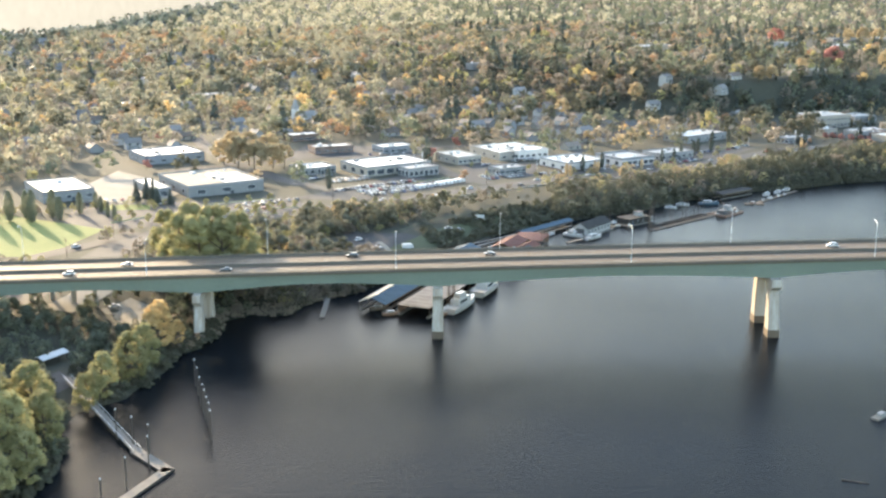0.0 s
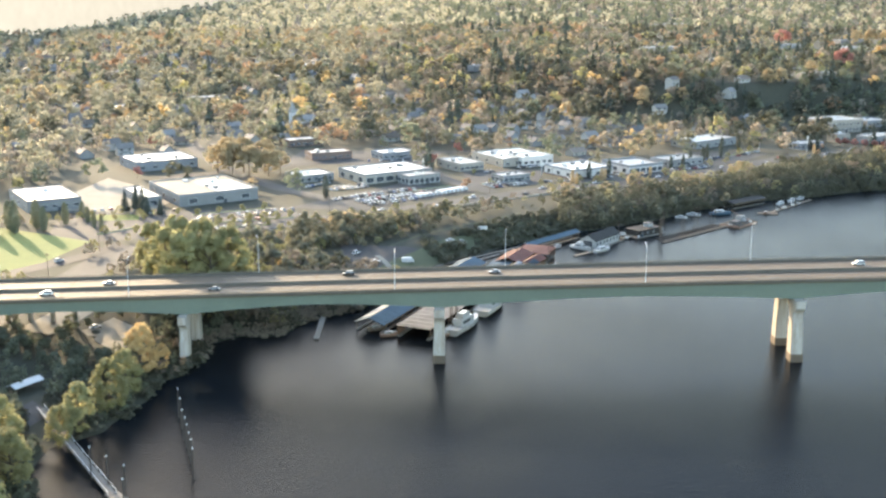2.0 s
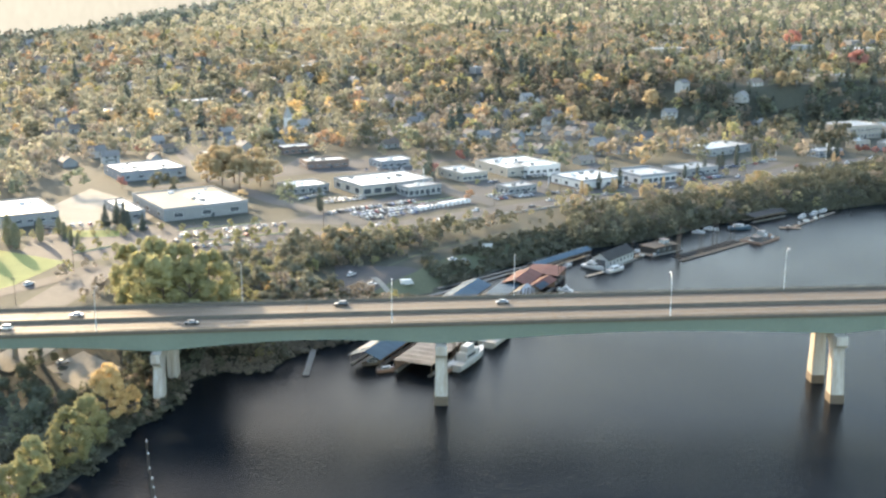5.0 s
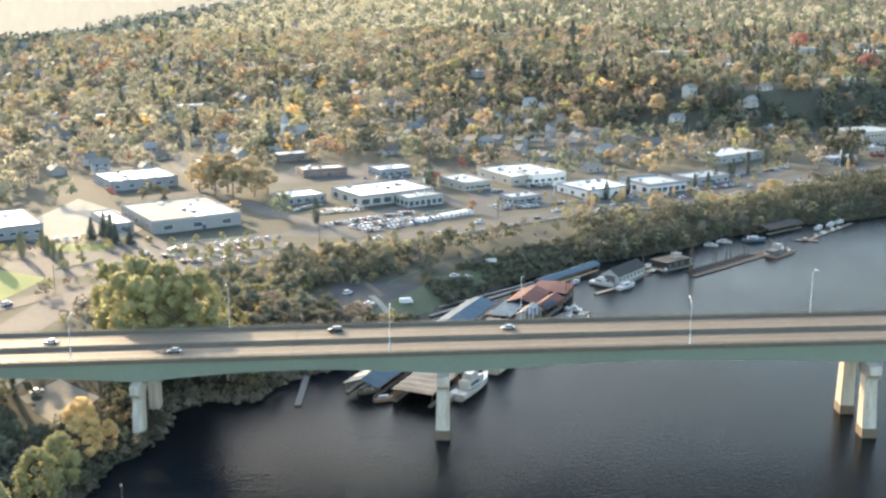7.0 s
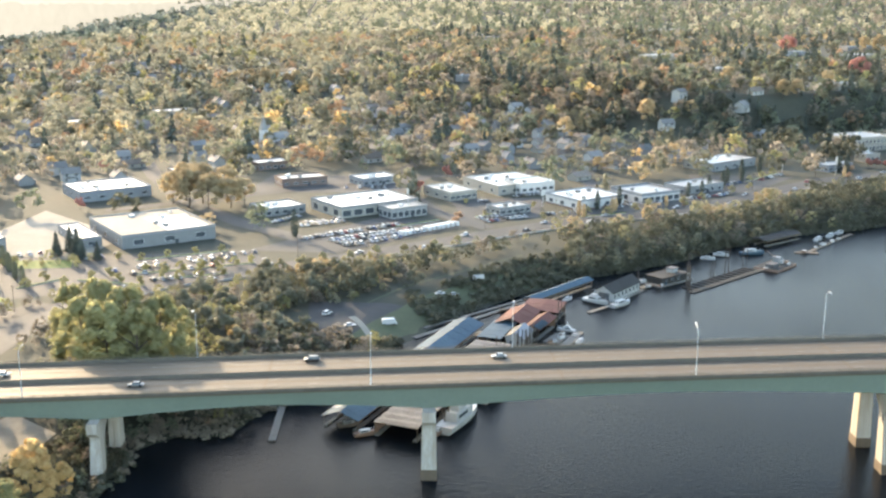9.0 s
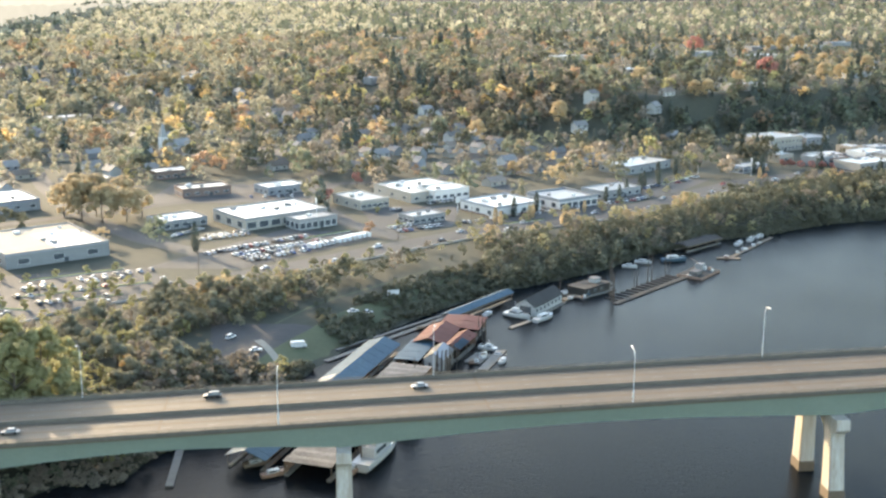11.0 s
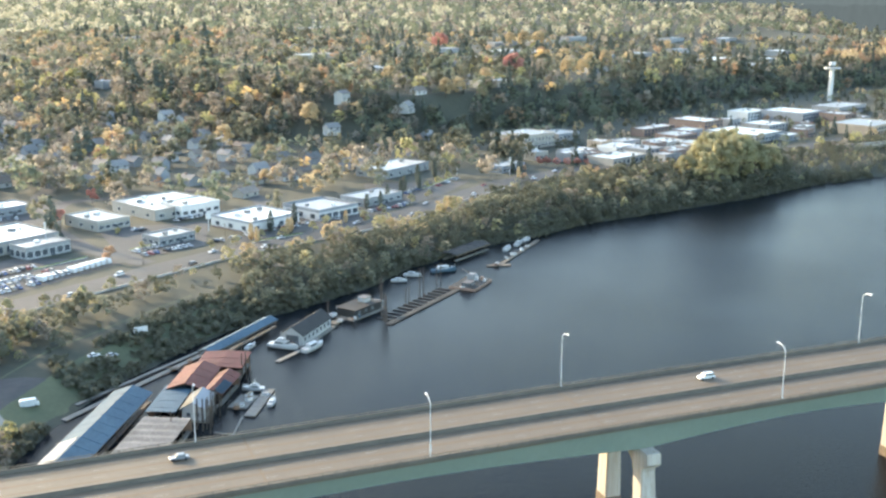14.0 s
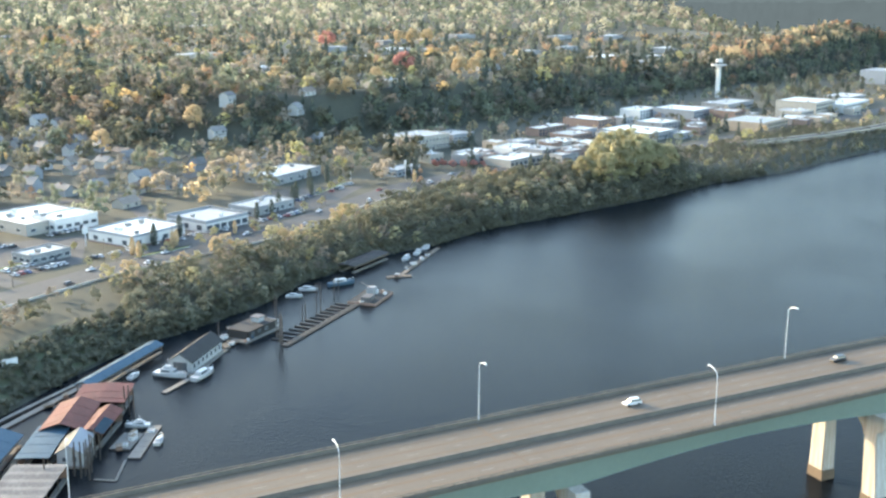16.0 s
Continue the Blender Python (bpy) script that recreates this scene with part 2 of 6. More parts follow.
def gable(bm, x0, y0, x1, y1, z0, z1, t=0.25, over=0.5):
    """A gabled roof with thickness over a rectangle, its ridge along x."""
    ym = (y0 + y1) / 2
    k = (z1 - z0) / (ym - y0)
    a, b = x0 - over, x1 + over
    prof = [(y0 - over, z0 - over * k), (ym, z1), (y1 + over, z0 - over * k), (y1 + over, z0 - over * k + t), (ym, z1 + t * 1.2), (y0 - over, z0 - over * k + t)]
    r0, r1 = [bm.verts.new((a, y, z)) for y, z in prof], [bm.verts.new((b, y, z)) for y, z in prof]
    for i in range(6):
        j = (i + 1) % 6
        bm.faces.new((r0[i], r1[i], r1[j], r0[j]))
    for r, flip in ((r0, False), (r1, True)):
        for q in ((0, 5, 4, 1), (1, 4, 3, 2)):
            bm.faces.new([r[i] for i in (q[::-1] if flip else q)])
    return bm


# ---- the lie of the land ----
SHORE=[(-700,-900),(-420,-300),(-260,40),(-165,180),(-112,266),(-107,294),(-116,320),(-117,336),(-108,344),(-101,360),(-99,376),(-97,392),(-90,405),(-87,420),(-89,436),(-80,445),(-63,444),(-59,460),(-50,472),(-38,478),(-23,510),(-7,545),(12,577),(38,605),(66,633),(96,650),(126,670),(150,695),(176,713),(206,732),(242,745),(283,768),(343,784),(422,809),(492,838),(577,858),(667,895),(745,924),(900,968),(1200,1020),(2500,1250),(6000,1800)]
BLUFF=[(-4000,2600),(-800,1500),(-200,1230),(100,1085),(223,1052),(300,1078),(373,1120),(470,1155),(605,1224),(714,1284),(897,1368),(1106,1447),(1600,1600),(3000,1900),(6000,2500)]
def side(line,x,y):
    x=np.asarray(x,float);y=np.asarray(y,float)
    best=np.full(x.shape,1e18);sg=np.ones(x.shape)
    for (ax,ay),(bx,by) in zip(line[:-1],line[1:]):
        dx,dy=bx-ax,by-ay;L=dx*dx+dy*dy
        u=np.clip(((x-ax)*dx+(y-ay)*dy)/L,0,1)
        px,py=x-ax-u*dx,y-ay-u*dy
        d=px*px+py*py
        c=np.where(dx*(y-ay)-dy*(x-ax)>0,1.,-1.)
        m=d<best-1e-9
        best=np.where(m,d,best);sg=np.where(m,c,sg)
    return sg*np.sqrt(best)
def inland(x,y): return side(SHORE,x,y)
def sm(a,b,v):
    u=np.clip((v-a)/(b-a),0,1); return u*u*(3-2*u)
def ground(x,y):
    x=np.asarray(x,float);y=np.asarray(y,float)
    s=inland(x,y); e=side(BLUFF,x,y)
    z=np.where(s<0,np.maximum(-5,s*0.35),0)
    bank=sm(0,26,s)*7.2+sm(20,70,s)*1.6
    beach=sm(-60,-100,x)*sm(480,430,y)*sm(300,330,y)*sm(70,40,s)
    bank=bank*(1-0.55*beach)
    W=50+430*sm(330,-150,x)
    B=sm(600,800,x)*sm(1330,1120,x)
    up=(33-12*B)*sm(0,W,e)+14*sm(90,700,e)*B+16*sm(W,W+900,e)+26*sm(800,1500,x)*sm(0,120,e)-34*sm(150,420,e)*sm(1180,1400,x)
    d=np.hypot(x,y-200)
    far=sm(2000,3300,d)*44
    return z+bank+np.where(s>0,up+far,0)


def height(x, y):
    return float(ground(x, y))


def lines(lo, hi, mid0, mid1, step, ratio):
    """Even steps in the middle, growing outwards."""
    v = list(np.arange(mid0, mid1 + 0.1, step))
    d, a = step, mid0
    while a > lo:
        d *= ratio
        a -= d
        v.insert(0, a)
    d, a = step, mid1
    while a < hi:
        d *= ratio
        a += d
        v.append(a)
    return np.array(v)


gx, gy = lines(-4600, 5200, -320, 1000, 6.5, 1.09), lines(-2200, 5200, 200, 1400, 6.5, 1.09)
X, Y = np.meshgrid(gx, gy)
Zt = ground(X, Y)
idx = np.arange(X.size).reshape(X.shape)
quads = np.stack([idx[:-1, :-1], idx[:-1, 1:], idx[1:, 1:], idx[1:, :-1]], -1).reshape(-1, 4)
land = from_arrays("ground", np.stack([X, Y, Zt], -1).reshape(-1, 3), quads, M_GROUND, smooth=True)
tagged(land, "autumn ground of dry grass, leaf litter and soil beside a river", "ground", kind="structure")

# River: one still, faintly rippled sheet.
M_WATER = bpy.data.materials.new("river_water")
M_WATER.use_nodes = True
nd, ln = M_WATER.node_tree.nodes, M_WATER.node_tree.links
p = nd["Principled BSDF"]
p.inputs["Base Color"].default_value = (0.0065, 0.0085, 0.0105, 1)
p.inputs["Roughness"].default_value, p.inputs["IOR"].default_value = 0.1, 1.09
co = nd.new("ShaderNodeTexCoord")
n1, n2, n3 = (nd.new("ShaderNodeTexNoise") for _ in range(3))
for n, s, d in ((n1, 3.2, 2), (n2, 0.012, 3), (n3, 0.55, 3)):
    n.inputs["Scale"].default_value, n.inputs["Detail"].default_value = s, d
    ln.new(co.outputs["Object"], n.inputs["Vector"])
mul = nd.new("ShaderNodeMath")
mul.operation = "MULTIPLY"
ln.new(n1.outputs[0], mul.inputs[0]), ln.new(n2.outputs[0], mul.inputs[1])
add = nd.new("ShaderNodeMath")
ln.new(mul.outputs[0], add.inputs[0]), ln.new(n3.outputs[0], add.inputs[1])
bp = nd.new("ShaderNodeBump")
bp.inputs["Strength"].default_value, bp.inputs["Distance"].default_value = 0.45, 0.3
ln.new(add.outputs[0], bp.inputs["Height"]), ln.new(bp.outputs[0], p.inputs["Normal"])
rr = nd.new("ShaderNodeMapRange")
rr.inputs[1].default_value, rr.inputs[2].default_value, rr.inputs[3].default_value, rr.inputs[4].default_value = 0.3, 0.7, 0.13, 0.2
ln.new(n2.outputs[0], rr.inputs[0]), ln.new(rr.outputs[0], p.inputs["Roughness"])
wx, wy = np.linspace(-900, 6000, 24), np.linspace(-2100, 2200, 16)
WX, WY = np.meshgrid(wx, wy)
idx = np.arange(WX.size).reshape(WX.shape)
quads = np.stack([idx[:-1, :-1], idx[:-1, 1:], idx[1:, 1:], idx[1:, :-1]], -1).reshape(-1, 4)
river = from_arrays("water", np.stack([WX, WY, 0 * WX], -1).reshape(-1, 3), quads, M_WATER)
tagged(river, "calm dark river water with faint ripples", "river", kind="structure")


def strip(name, line, width, material, label, lift=0.06, category="road", step=8.0):
    """A road laid along a line over the ground."""
    pts = []
    for (ax, ay), (bx, by) in zip(line[:-1], line[1:]):
        n = max(1, int(math.hypot(bx - ax, by - ay) / step))
        pts += [(ax + (bx - ax) * k / n, ay + (by - ay) * k / n) for k in range(n)]
    pts.append(line[-1])
    v, f = [], []
    for k, (x, y) in enumerate(pts):
        a, b = pts[max(0, k - 1)], pts[min(len(pts) - 1, k + 1)]
        d = Vector((b[0] - a[0], b[1] - a[1])).normalized()
        for o in np.linspace(-width / 2, width / 2, 4):
            px, py = x - d.y * o, y + d.x * o
            v.append((px, py, height(px, py) + lift))
        if k:
            f += [(4 * k - 4 + j, 4 * k - 3 + j, 4 * k + 1 + j, 4 * k + j) for j in range(3)]
    ob = from_arrays(name, v, [q[::-1] for q in f], material)
    return tagged(ob, label, category, kind="structure")


def apron(name, corners, material, label, lift=0.05, category="parking lot", n=10):
    """A paved or planted patch between four corners, laid on the ground."""
    a, b, c, d = (Vector(q) for q in corners)
    v = []
    for j in range(n + 1):
        for i in range(n + 1):
            u, w = i / n, j / n
            q = (a * (1 - u) + b * u) * (1 - w) + (d * (1 - u) + c * u) * w
            v.append((q.x, q.y, height(q.x, q.y) + lift))
    f = [(j * (n + 1) + i, j * (n + 1) + i + 1, (j + 1) * (n + 1) + i + 1, (j + 1) * (n + 1) + i) for j in range(n) for i in range(n)]
    ob = from_arrays(name, v, f, material)
    return tagged(ob, label, category, kind="structure")


BOULEVARD = [(-215, 250), (-178, 430), (-163, 500), (-158, 545), (-120, 598), (-58, 632), (-25, 655), (35, 700), (75, 728), (110, 745), (160, 772), (215, 820), (270, 868), (340, 902), (430, 905), (520, 930), (640, 985), (760, 1030), (900, 1090), (1300, 1240)]
strip("road_boulevard", BOULEVARD, 19, M_LOT, "worn grey four-lane boulevard along the wooded river bank", 0.10)
strip("road_side_street", [(-45, 660), (-72, 690), (-104, 722), (-150, 790), (-190, 880), (-240, 1020), (-260, 1200)], 12, M_LOT, "pale side street climbing into town", 0.14)
strip("road_cross_street", [(30, 712), (4, 752), (-12, 800), (-20, 900), (0, 1010), (20, 1100)], 11, M_LOT, "grey cross street between low shops", 0.14)
strip("road_east_street", [(122, 752), (108, 800), (104, 880), (130, 960), (150, 1040)], 10, M_LOT, "grey town street between shops", 0.14)
strip("road_back_street", [(-190, 760), (-100, 820), (-10, 880), (100, 905), (190, 965), (270, 1010)], 9, M_ASPHALT, "dark back street behind the shops", 0.16)
strip("road_ramp", [(-330, 470), (-240, 478), (-200, 500), (-172, 540), (-160, 565)], 11, M_ASPHALT, "dark curved ramp beside a lawn", 0.17)
apron("parking_lot_1", [(-200, 560), (-70, 620), (-90, 660), (-215, 640)], M_LOT, "worn asphalt parking lot with planted islands", 0.03)
apron("parking_lot_2", [(-92, 660), (-48, 654), (24, 722), (-30, 742)], M_LOT, "asphalt car dealer lot filled with parked cars", 0.07)
apron("parking_lot_3", [(20, 720), (60, 742), (70, 800), (10, 800)], M_LOT, "pale asphalt parking lot between shops", 0.062)
apron("parking_lot_4", [(76, 742), (150, 778), (175, 812), (95, 800)], M_LOT, "pale asphalt parking lot in front of shops", 0.075)
apron("parking_lot_5", [(160, 790), (215, 835), (250, 880), (180, 890)], M_LOT, "asphalt parking lot with small trees", 0.068)
apron("parking_lot_6", [(-235, 655), (-170, 640), (-160, 690), (-225, 760)], M_SAND, "pale dusty yard beside a white-roofed store", 0.08)
apron("parking_lot_7", [(-120, 820), (-20, 820), (0, 880), (-110, 890)], M_LOT, "pale asphalt yard behind shops", 0.055)
apron("parking_lot_8", [(-48, 527), (-14, 540), (2, 572), (-52, 570)], M_ASPHALT, "small asphalt boat ramp lot above the river", 0.08)
apron("lawn", [(-262, 508), (-190, 512), (-178, 572), (-250, 612)], M_LAWN, "sunlit green lawn with tree shadows", 0.042, "lawn")
apron("lawn_strip", [(-196, 622), (-168, 625), (-172, 640), (-198, 638)], M_LAWN, "sunlit strip of green grass beside a yard", 0.09, "lawn")
apron("gravel_beach", [(-140, 436), (-121, 416), (-115, 440), (-132, 452)], M_SAND, "pale gravel landing beside the river", 0.12, "beach")
apron("road_underpass", [(-161, 424), (-148, 424), (-140, 458), (-153, 460)], M_SAND, "pale sunlit road crossed by the shadows of bridge columns", 0.14, "road")
apron("landing_pad", [(-139, 353), (-129, 346), (-124, 357), (-134, 367)], M_LOT, "grey landing pad at the head of a gangway", 0.14, "pavement")
strip("bank_grass", [(-34, 512), (-18, 548), (3, 585), (30, 613), (58, 642)], 40, M_BANK, "rough grassy green bank above the moorage", 0.1, "grass bank", 4)
strip("boat_ramp", [(-33, 551), (-27, 541), (-20, 527)], 3.4, M_SAND, "pale worn boat ramp down to the water", 0.2, "boat ramp", 3)

# Hazy distance: plain wooded ridges beyond the town, haze painted as glow, bright towards the sun.
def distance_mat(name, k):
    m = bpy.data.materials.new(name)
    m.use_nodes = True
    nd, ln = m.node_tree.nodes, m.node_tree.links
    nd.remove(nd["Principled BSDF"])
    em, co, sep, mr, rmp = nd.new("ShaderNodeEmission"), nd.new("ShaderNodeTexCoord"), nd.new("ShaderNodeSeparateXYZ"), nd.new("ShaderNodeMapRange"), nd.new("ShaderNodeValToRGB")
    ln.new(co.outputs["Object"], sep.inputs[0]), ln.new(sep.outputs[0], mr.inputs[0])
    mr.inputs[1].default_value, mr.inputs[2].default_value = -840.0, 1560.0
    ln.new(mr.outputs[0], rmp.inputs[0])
    # Emission stops hold the painted haze: pale sunward, dark blue away from it.
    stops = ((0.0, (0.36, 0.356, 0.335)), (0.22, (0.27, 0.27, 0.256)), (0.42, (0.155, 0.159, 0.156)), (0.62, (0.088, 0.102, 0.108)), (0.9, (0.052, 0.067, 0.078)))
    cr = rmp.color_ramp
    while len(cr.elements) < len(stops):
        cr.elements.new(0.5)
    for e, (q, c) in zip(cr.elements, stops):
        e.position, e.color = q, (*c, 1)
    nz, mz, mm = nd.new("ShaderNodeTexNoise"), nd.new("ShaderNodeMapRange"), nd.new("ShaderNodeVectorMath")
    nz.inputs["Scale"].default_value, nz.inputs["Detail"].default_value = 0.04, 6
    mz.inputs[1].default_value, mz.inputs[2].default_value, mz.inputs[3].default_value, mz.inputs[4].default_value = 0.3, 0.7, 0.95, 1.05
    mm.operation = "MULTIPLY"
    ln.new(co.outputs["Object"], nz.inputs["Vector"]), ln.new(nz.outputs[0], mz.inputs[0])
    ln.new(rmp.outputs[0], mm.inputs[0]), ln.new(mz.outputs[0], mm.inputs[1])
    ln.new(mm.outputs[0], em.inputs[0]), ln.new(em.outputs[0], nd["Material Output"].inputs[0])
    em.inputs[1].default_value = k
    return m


rnd = random.Random(8)
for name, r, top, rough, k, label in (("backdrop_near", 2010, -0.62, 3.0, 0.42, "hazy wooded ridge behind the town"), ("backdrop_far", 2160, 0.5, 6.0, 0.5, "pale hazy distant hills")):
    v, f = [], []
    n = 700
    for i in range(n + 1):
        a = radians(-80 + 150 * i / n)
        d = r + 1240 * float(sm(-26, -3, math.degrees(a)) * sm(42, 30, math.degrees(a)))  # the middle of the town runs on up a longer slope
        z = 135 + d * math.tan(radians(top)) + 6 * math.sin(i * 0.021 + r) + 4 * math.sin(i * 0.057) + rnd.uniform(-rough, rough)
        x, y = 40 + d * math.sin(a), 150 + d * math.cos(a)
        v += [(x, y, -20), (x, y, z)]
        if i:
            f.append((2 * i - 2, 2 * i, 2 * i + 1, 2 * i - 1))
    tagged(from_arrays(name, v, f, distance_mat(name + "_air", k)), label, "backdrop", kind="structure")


# ---- the bridge ----
PIERS = (-280.0, -186.0, -95.0, -2.0, 130.1, 223.5, 316.0, 410.0)


def mid(x):
    return 431.5 + 0.0291 * x - 0.0000483 * x * x


def lean(x):
    return 0.0291 - 0.0000966 * x


def deck_z(x):
    return 28.4 + 0.0226 * (x - 33)


def girder_depth(x):
    """Shallow at mid-span and deep over the piers."""
    a = max([p_ for p_ in PIERS if p_ <= x], default=PIERS[0] - 100)
    b = min([p_ for p_ in PIERS if p_ > x], default=PIERS[-1] + 100)
    u = abs((x - a) / (b - a) * 2 - 1)
    return 3.7 + 2.5 * u ** 1.7


def sweep(name, profile, material, parent, label="", x0=-420.0, x1=560.0, step=6.0, kind=""):
    """A bar along the bridge's curve. profile(x): points (across, up) anticlockwise as seen from the west end."""
    v, f = [], []
    n = int((x1 - x0) / step)
    k = len(profile(x0))
    for i in range(n + 1):
        x = x0 + (x1 - x0) * i / n
        t = Vector((1, lean(x))).normalized()
        v += [(x - t.y * a, mid(x) + t.x * a, deck_z(x) + z) for a, z in profile(x)]
        if i:
            f += [(k * i + j, k * i + (j + 1) % k, k * (i - 1) + (j + 1) % k, k * (i - 1) + j) for j in range(k)]
    return from_arrays(name, v, f, material, parent, label, kind)


def ring(a0, a1, z0, z1):
    return lambda x: [(a0, z0), (a0, z1), (a1, z1), (a1, z0)]


bridge = thing("highway_bridge", "long green steel girder highway bridge with concrete deck over a river", "bridge")
sweep("deck", ring(-14.6, 14.6, -0.9, 0.0), M_DECK, bridge, "brownish concrete deck slab")
for a, w in ((-7.6, 0.5), (-11.9, 0.25), (-3.2, 0.3), (2.6, 0.3), (6.8, 0.4), (10.4, 0.25)):
    sweep("seam", ring(a - w, a + w, 0.004, 0.012), M_DECK_STAIN, bridge, "dark stained lane seam")
sweep("fascia", ring(-14.75, -14.45, -0.5, 0.1), M_RAIL, bridge, "weathered concrete deck edge")
near_wall = sweep("parapet", lambda x: [(-14.6, 0.0), (-14.6, 0.5), (-14.3, 0.5), (-14.15, 0.2), (-14.1, 0.0)], M_RAIL, bridge, "stained low concrete parapet")
far_wall = sweep("parapet", lambda x: [(14.1, 0.0), (14.15, 0.25), (14.3, 1.0), (14.6, 1.0), (14.6, 0.0)], M_RAIL, bridge, "stained low concrete parapet")
# Barrier coloured dark to carry the shadow band along the median.
sweep("median_barrier", lambda x: [(-1.85, 0.0), (-1.75, 0.3), (-1.6, 1.1), (-1.2, 1.1), (-1.05, 0.3), (-0.95, 0.0)], M_RAIL, bridge, "concrete median barrier coloured dark as its shadow band")
for wall_, a, up in ((near_wall, -14.45, 0.55), (far_wall, 14.45, 0.0)):
    sweep("rail", ring(a - 0.07, a + 0.07, 1.42 - up, 1.56 - up), M_RAIL, wall_, "thin dark steel handrail")
    bm = bmesh.new()
    for x in np.arange(-300, 420, 3.0):
        y, z = mid(x) + a, deck_z(x)
        box(bm, x - 0.12, y - 0.09, z + 0.7 - up, x + 0.12, y + 0.09, z + 1.45 - up)
    link("rail_post", bm, M_RAIL, wall_, "short rail posts", "stuff")
for s in (-1, 1):
    g = 9.4 * s
    sweep("girder", lambda x, g=g: [(g - 3.9, -girder_depth(x) - 0.9), (g - 4.5, -0.9), (g + 4.5, -0.9), (g + 3.9, -girder_depth(x) - 0.9)], M_GREEN, bridge, "green painted haunched steel box girder", step=4.0)
    sweep("flange", lambda x, g=g: [(g - 4.1, -girder_depth(x) - 1.02), (g - 4.1, -girder_depth(x) - 0.88), (g + 4.1, -girder_depth(x) - 0.88), (g + 4.1, -girder_depth(x) - 1.02)], M_GREEN, bridge, "green bottom flange", step=4.0)
# Dashes of the lane lines.
for a in (-10.0, -5.6, 4.6, 8.6):
    for x in np.arange(-180, 300, 12.0):
        y, z = mid(x) + a, deck_z(x) + 0.016
        k = lean(x)
        bm = bmesh.new()
        bm.faces.new([bm.verts.new(q) for q in ((x, y - 0.09, z), (x + 3, y - 0.09 + 3 * k, z + 0.068), (x + 3, y + 0.09 + 3 * k, z + 0.045), (x, y + 0.09, z))])
        part("lane_dash", bm, M_LINE, bridge)
# Expansion joints across the deck.
for x in (-140.0, -48.0, 36.0, 119.0, 176.0, 268.0):
    bm = bmesh.new()
    y, z = mid(x), deck_z(x) + 0.02
    bm.faces.new([bm.verts.new(q) for q in ((x - 0.25, y - 14.1, z), (x + 0.25, y - 14.1, z), (x - 1.0, y + 14.1, z), (x - 1.5, y + 14.1, z))])
    part("expansion_joint", bm, M_DECK_STAIN, bridge, "dark steel expansion joint")


def pier(x):
    """Two battered legs and a cap that arches from leg to leg and reaches out on a bracket at the near side."""
    y, top = mid(x), deck_z(x) - girder_depth(x) - 0.95
    base = -4.0 if height(x, y) < 1.5 else height(x, y) - 1.0
    w = 1.0 if x > -50 else 0.78
    bm = bmesh.new()
    prof = [(-14.6, -6.6), (-10.4, -6.6), (-9.6, -4.4), (-7.4, -2.5), (-4.2, -1.4), (-1.2, -1.3), (1.4, -2.2), (3.2, -5.0), (8.2, -5.0), (9.4, -2.8), (13.6, -1.2), (13.6, 0.0), (-17.2, 0.0), (-17.4, -2.9), (-16.6, -3.8), (-15.0, -4.6)]
    fr, bk = [bm.verts.new((x - 1.9 * w, y + a, top + z)) for a, z in prof], [bm.verts.new((x + 1.9 * w, y + a, top + z)) for a, z in prof]
    bm.faces.new(fr[::-1]), bm.faces.new(bk)
    for i in range(len(prof)):
        j = (i + 1) % len(prof)
        bm.faces.new((fr[i], fr[j], bk[j], bk[i]))
    bmesh.ops.recalc_face_normals(bm, faces=bm.faces)
    cap = part("pier", bm, M_PIER, bridge, "pale concrete pier with a flared cap")
    for a0, a1, b0, b1 in ((-17.6, -12.0, -14.6, -10.4), (2.6, 8.4, 3.2, 8.2)):
        bm = bmesh.new()
        o0 = [(-2.35 * w, a0), (2.35 * w, a0), (2.35 * w, a1), (-2.35 * w, a1)]
        o1 = [(-1.93 * w, b0 - 0.03), (1.93 * w, b0 - 0.03), (1.93 * w, b1 + 0.03), (-1.93 * w, b1 + 0.03)]
        lo, hi = [bm.verts.new((x + q[0], y + q[1], base)) for q in o0], [bm.verts.new((x + q[0], y + q[1], top - 4.6)) for q in o1]
        bm.faces.new(lo[::-1]), bm.faces.new(hi)
        for i in range(4):
            bm.faces.new((lo[i], lo[(i + 1) % 4], hi[(i + 1) % 4], hi[i]))
        bmesh.ops.bevel(bm, geom=[e for e in bm.edges if abs(e.verts[0].co.z - e.verts[1].co.z) > 2], offset=0.3, segments=2, affect="EDGES")
        leg = part("leg", bm, M_PIER, cap)
        z1 = 3.0 if base < -1 else base + 1.3
        k = (z1 - base) / (top - 4.6 - base)
        bm = bmesh.new()
        ring_lo = [bm.verts.new((x + q[0] * 1.02, y + q[1] + (0.05 if q[1] > (a0 + a1) / 2 else -0.05), base - 0.1)) for q in o0]
        ring_hi = [bm.verts.new((x + (q[0] + (r[0] - q[0]) * k) * 1.02, y + q[1] + (r[1] - q[1]) * k + (0.05 if q[1] > (a0 + a1) / 2 else -0.05), z1)) for q, r in zip(o0, o1)]
        bm.faces.new(ring_lo[::-1]), bm.faces.new(ring_hi)
        for i in range(4):
            bm.faces.new((ring_lo[i], ring_lo[(i + 1) % 4], ring_hi[(i + 1) % 4], ring_hi[i]))
        part("waterline_stain", bm, M_CONCRETE_WET, leg, "wet dark stained foot")
    # Bearings between cap and girders.
    for a in (-11.0, 7.6):
        part("bearing", boxed(x - 0.8, y + a - 0.8, top - 0.02, x + 0.8, y + a + 0.8, top + 0.2), M_RAIL, cap)


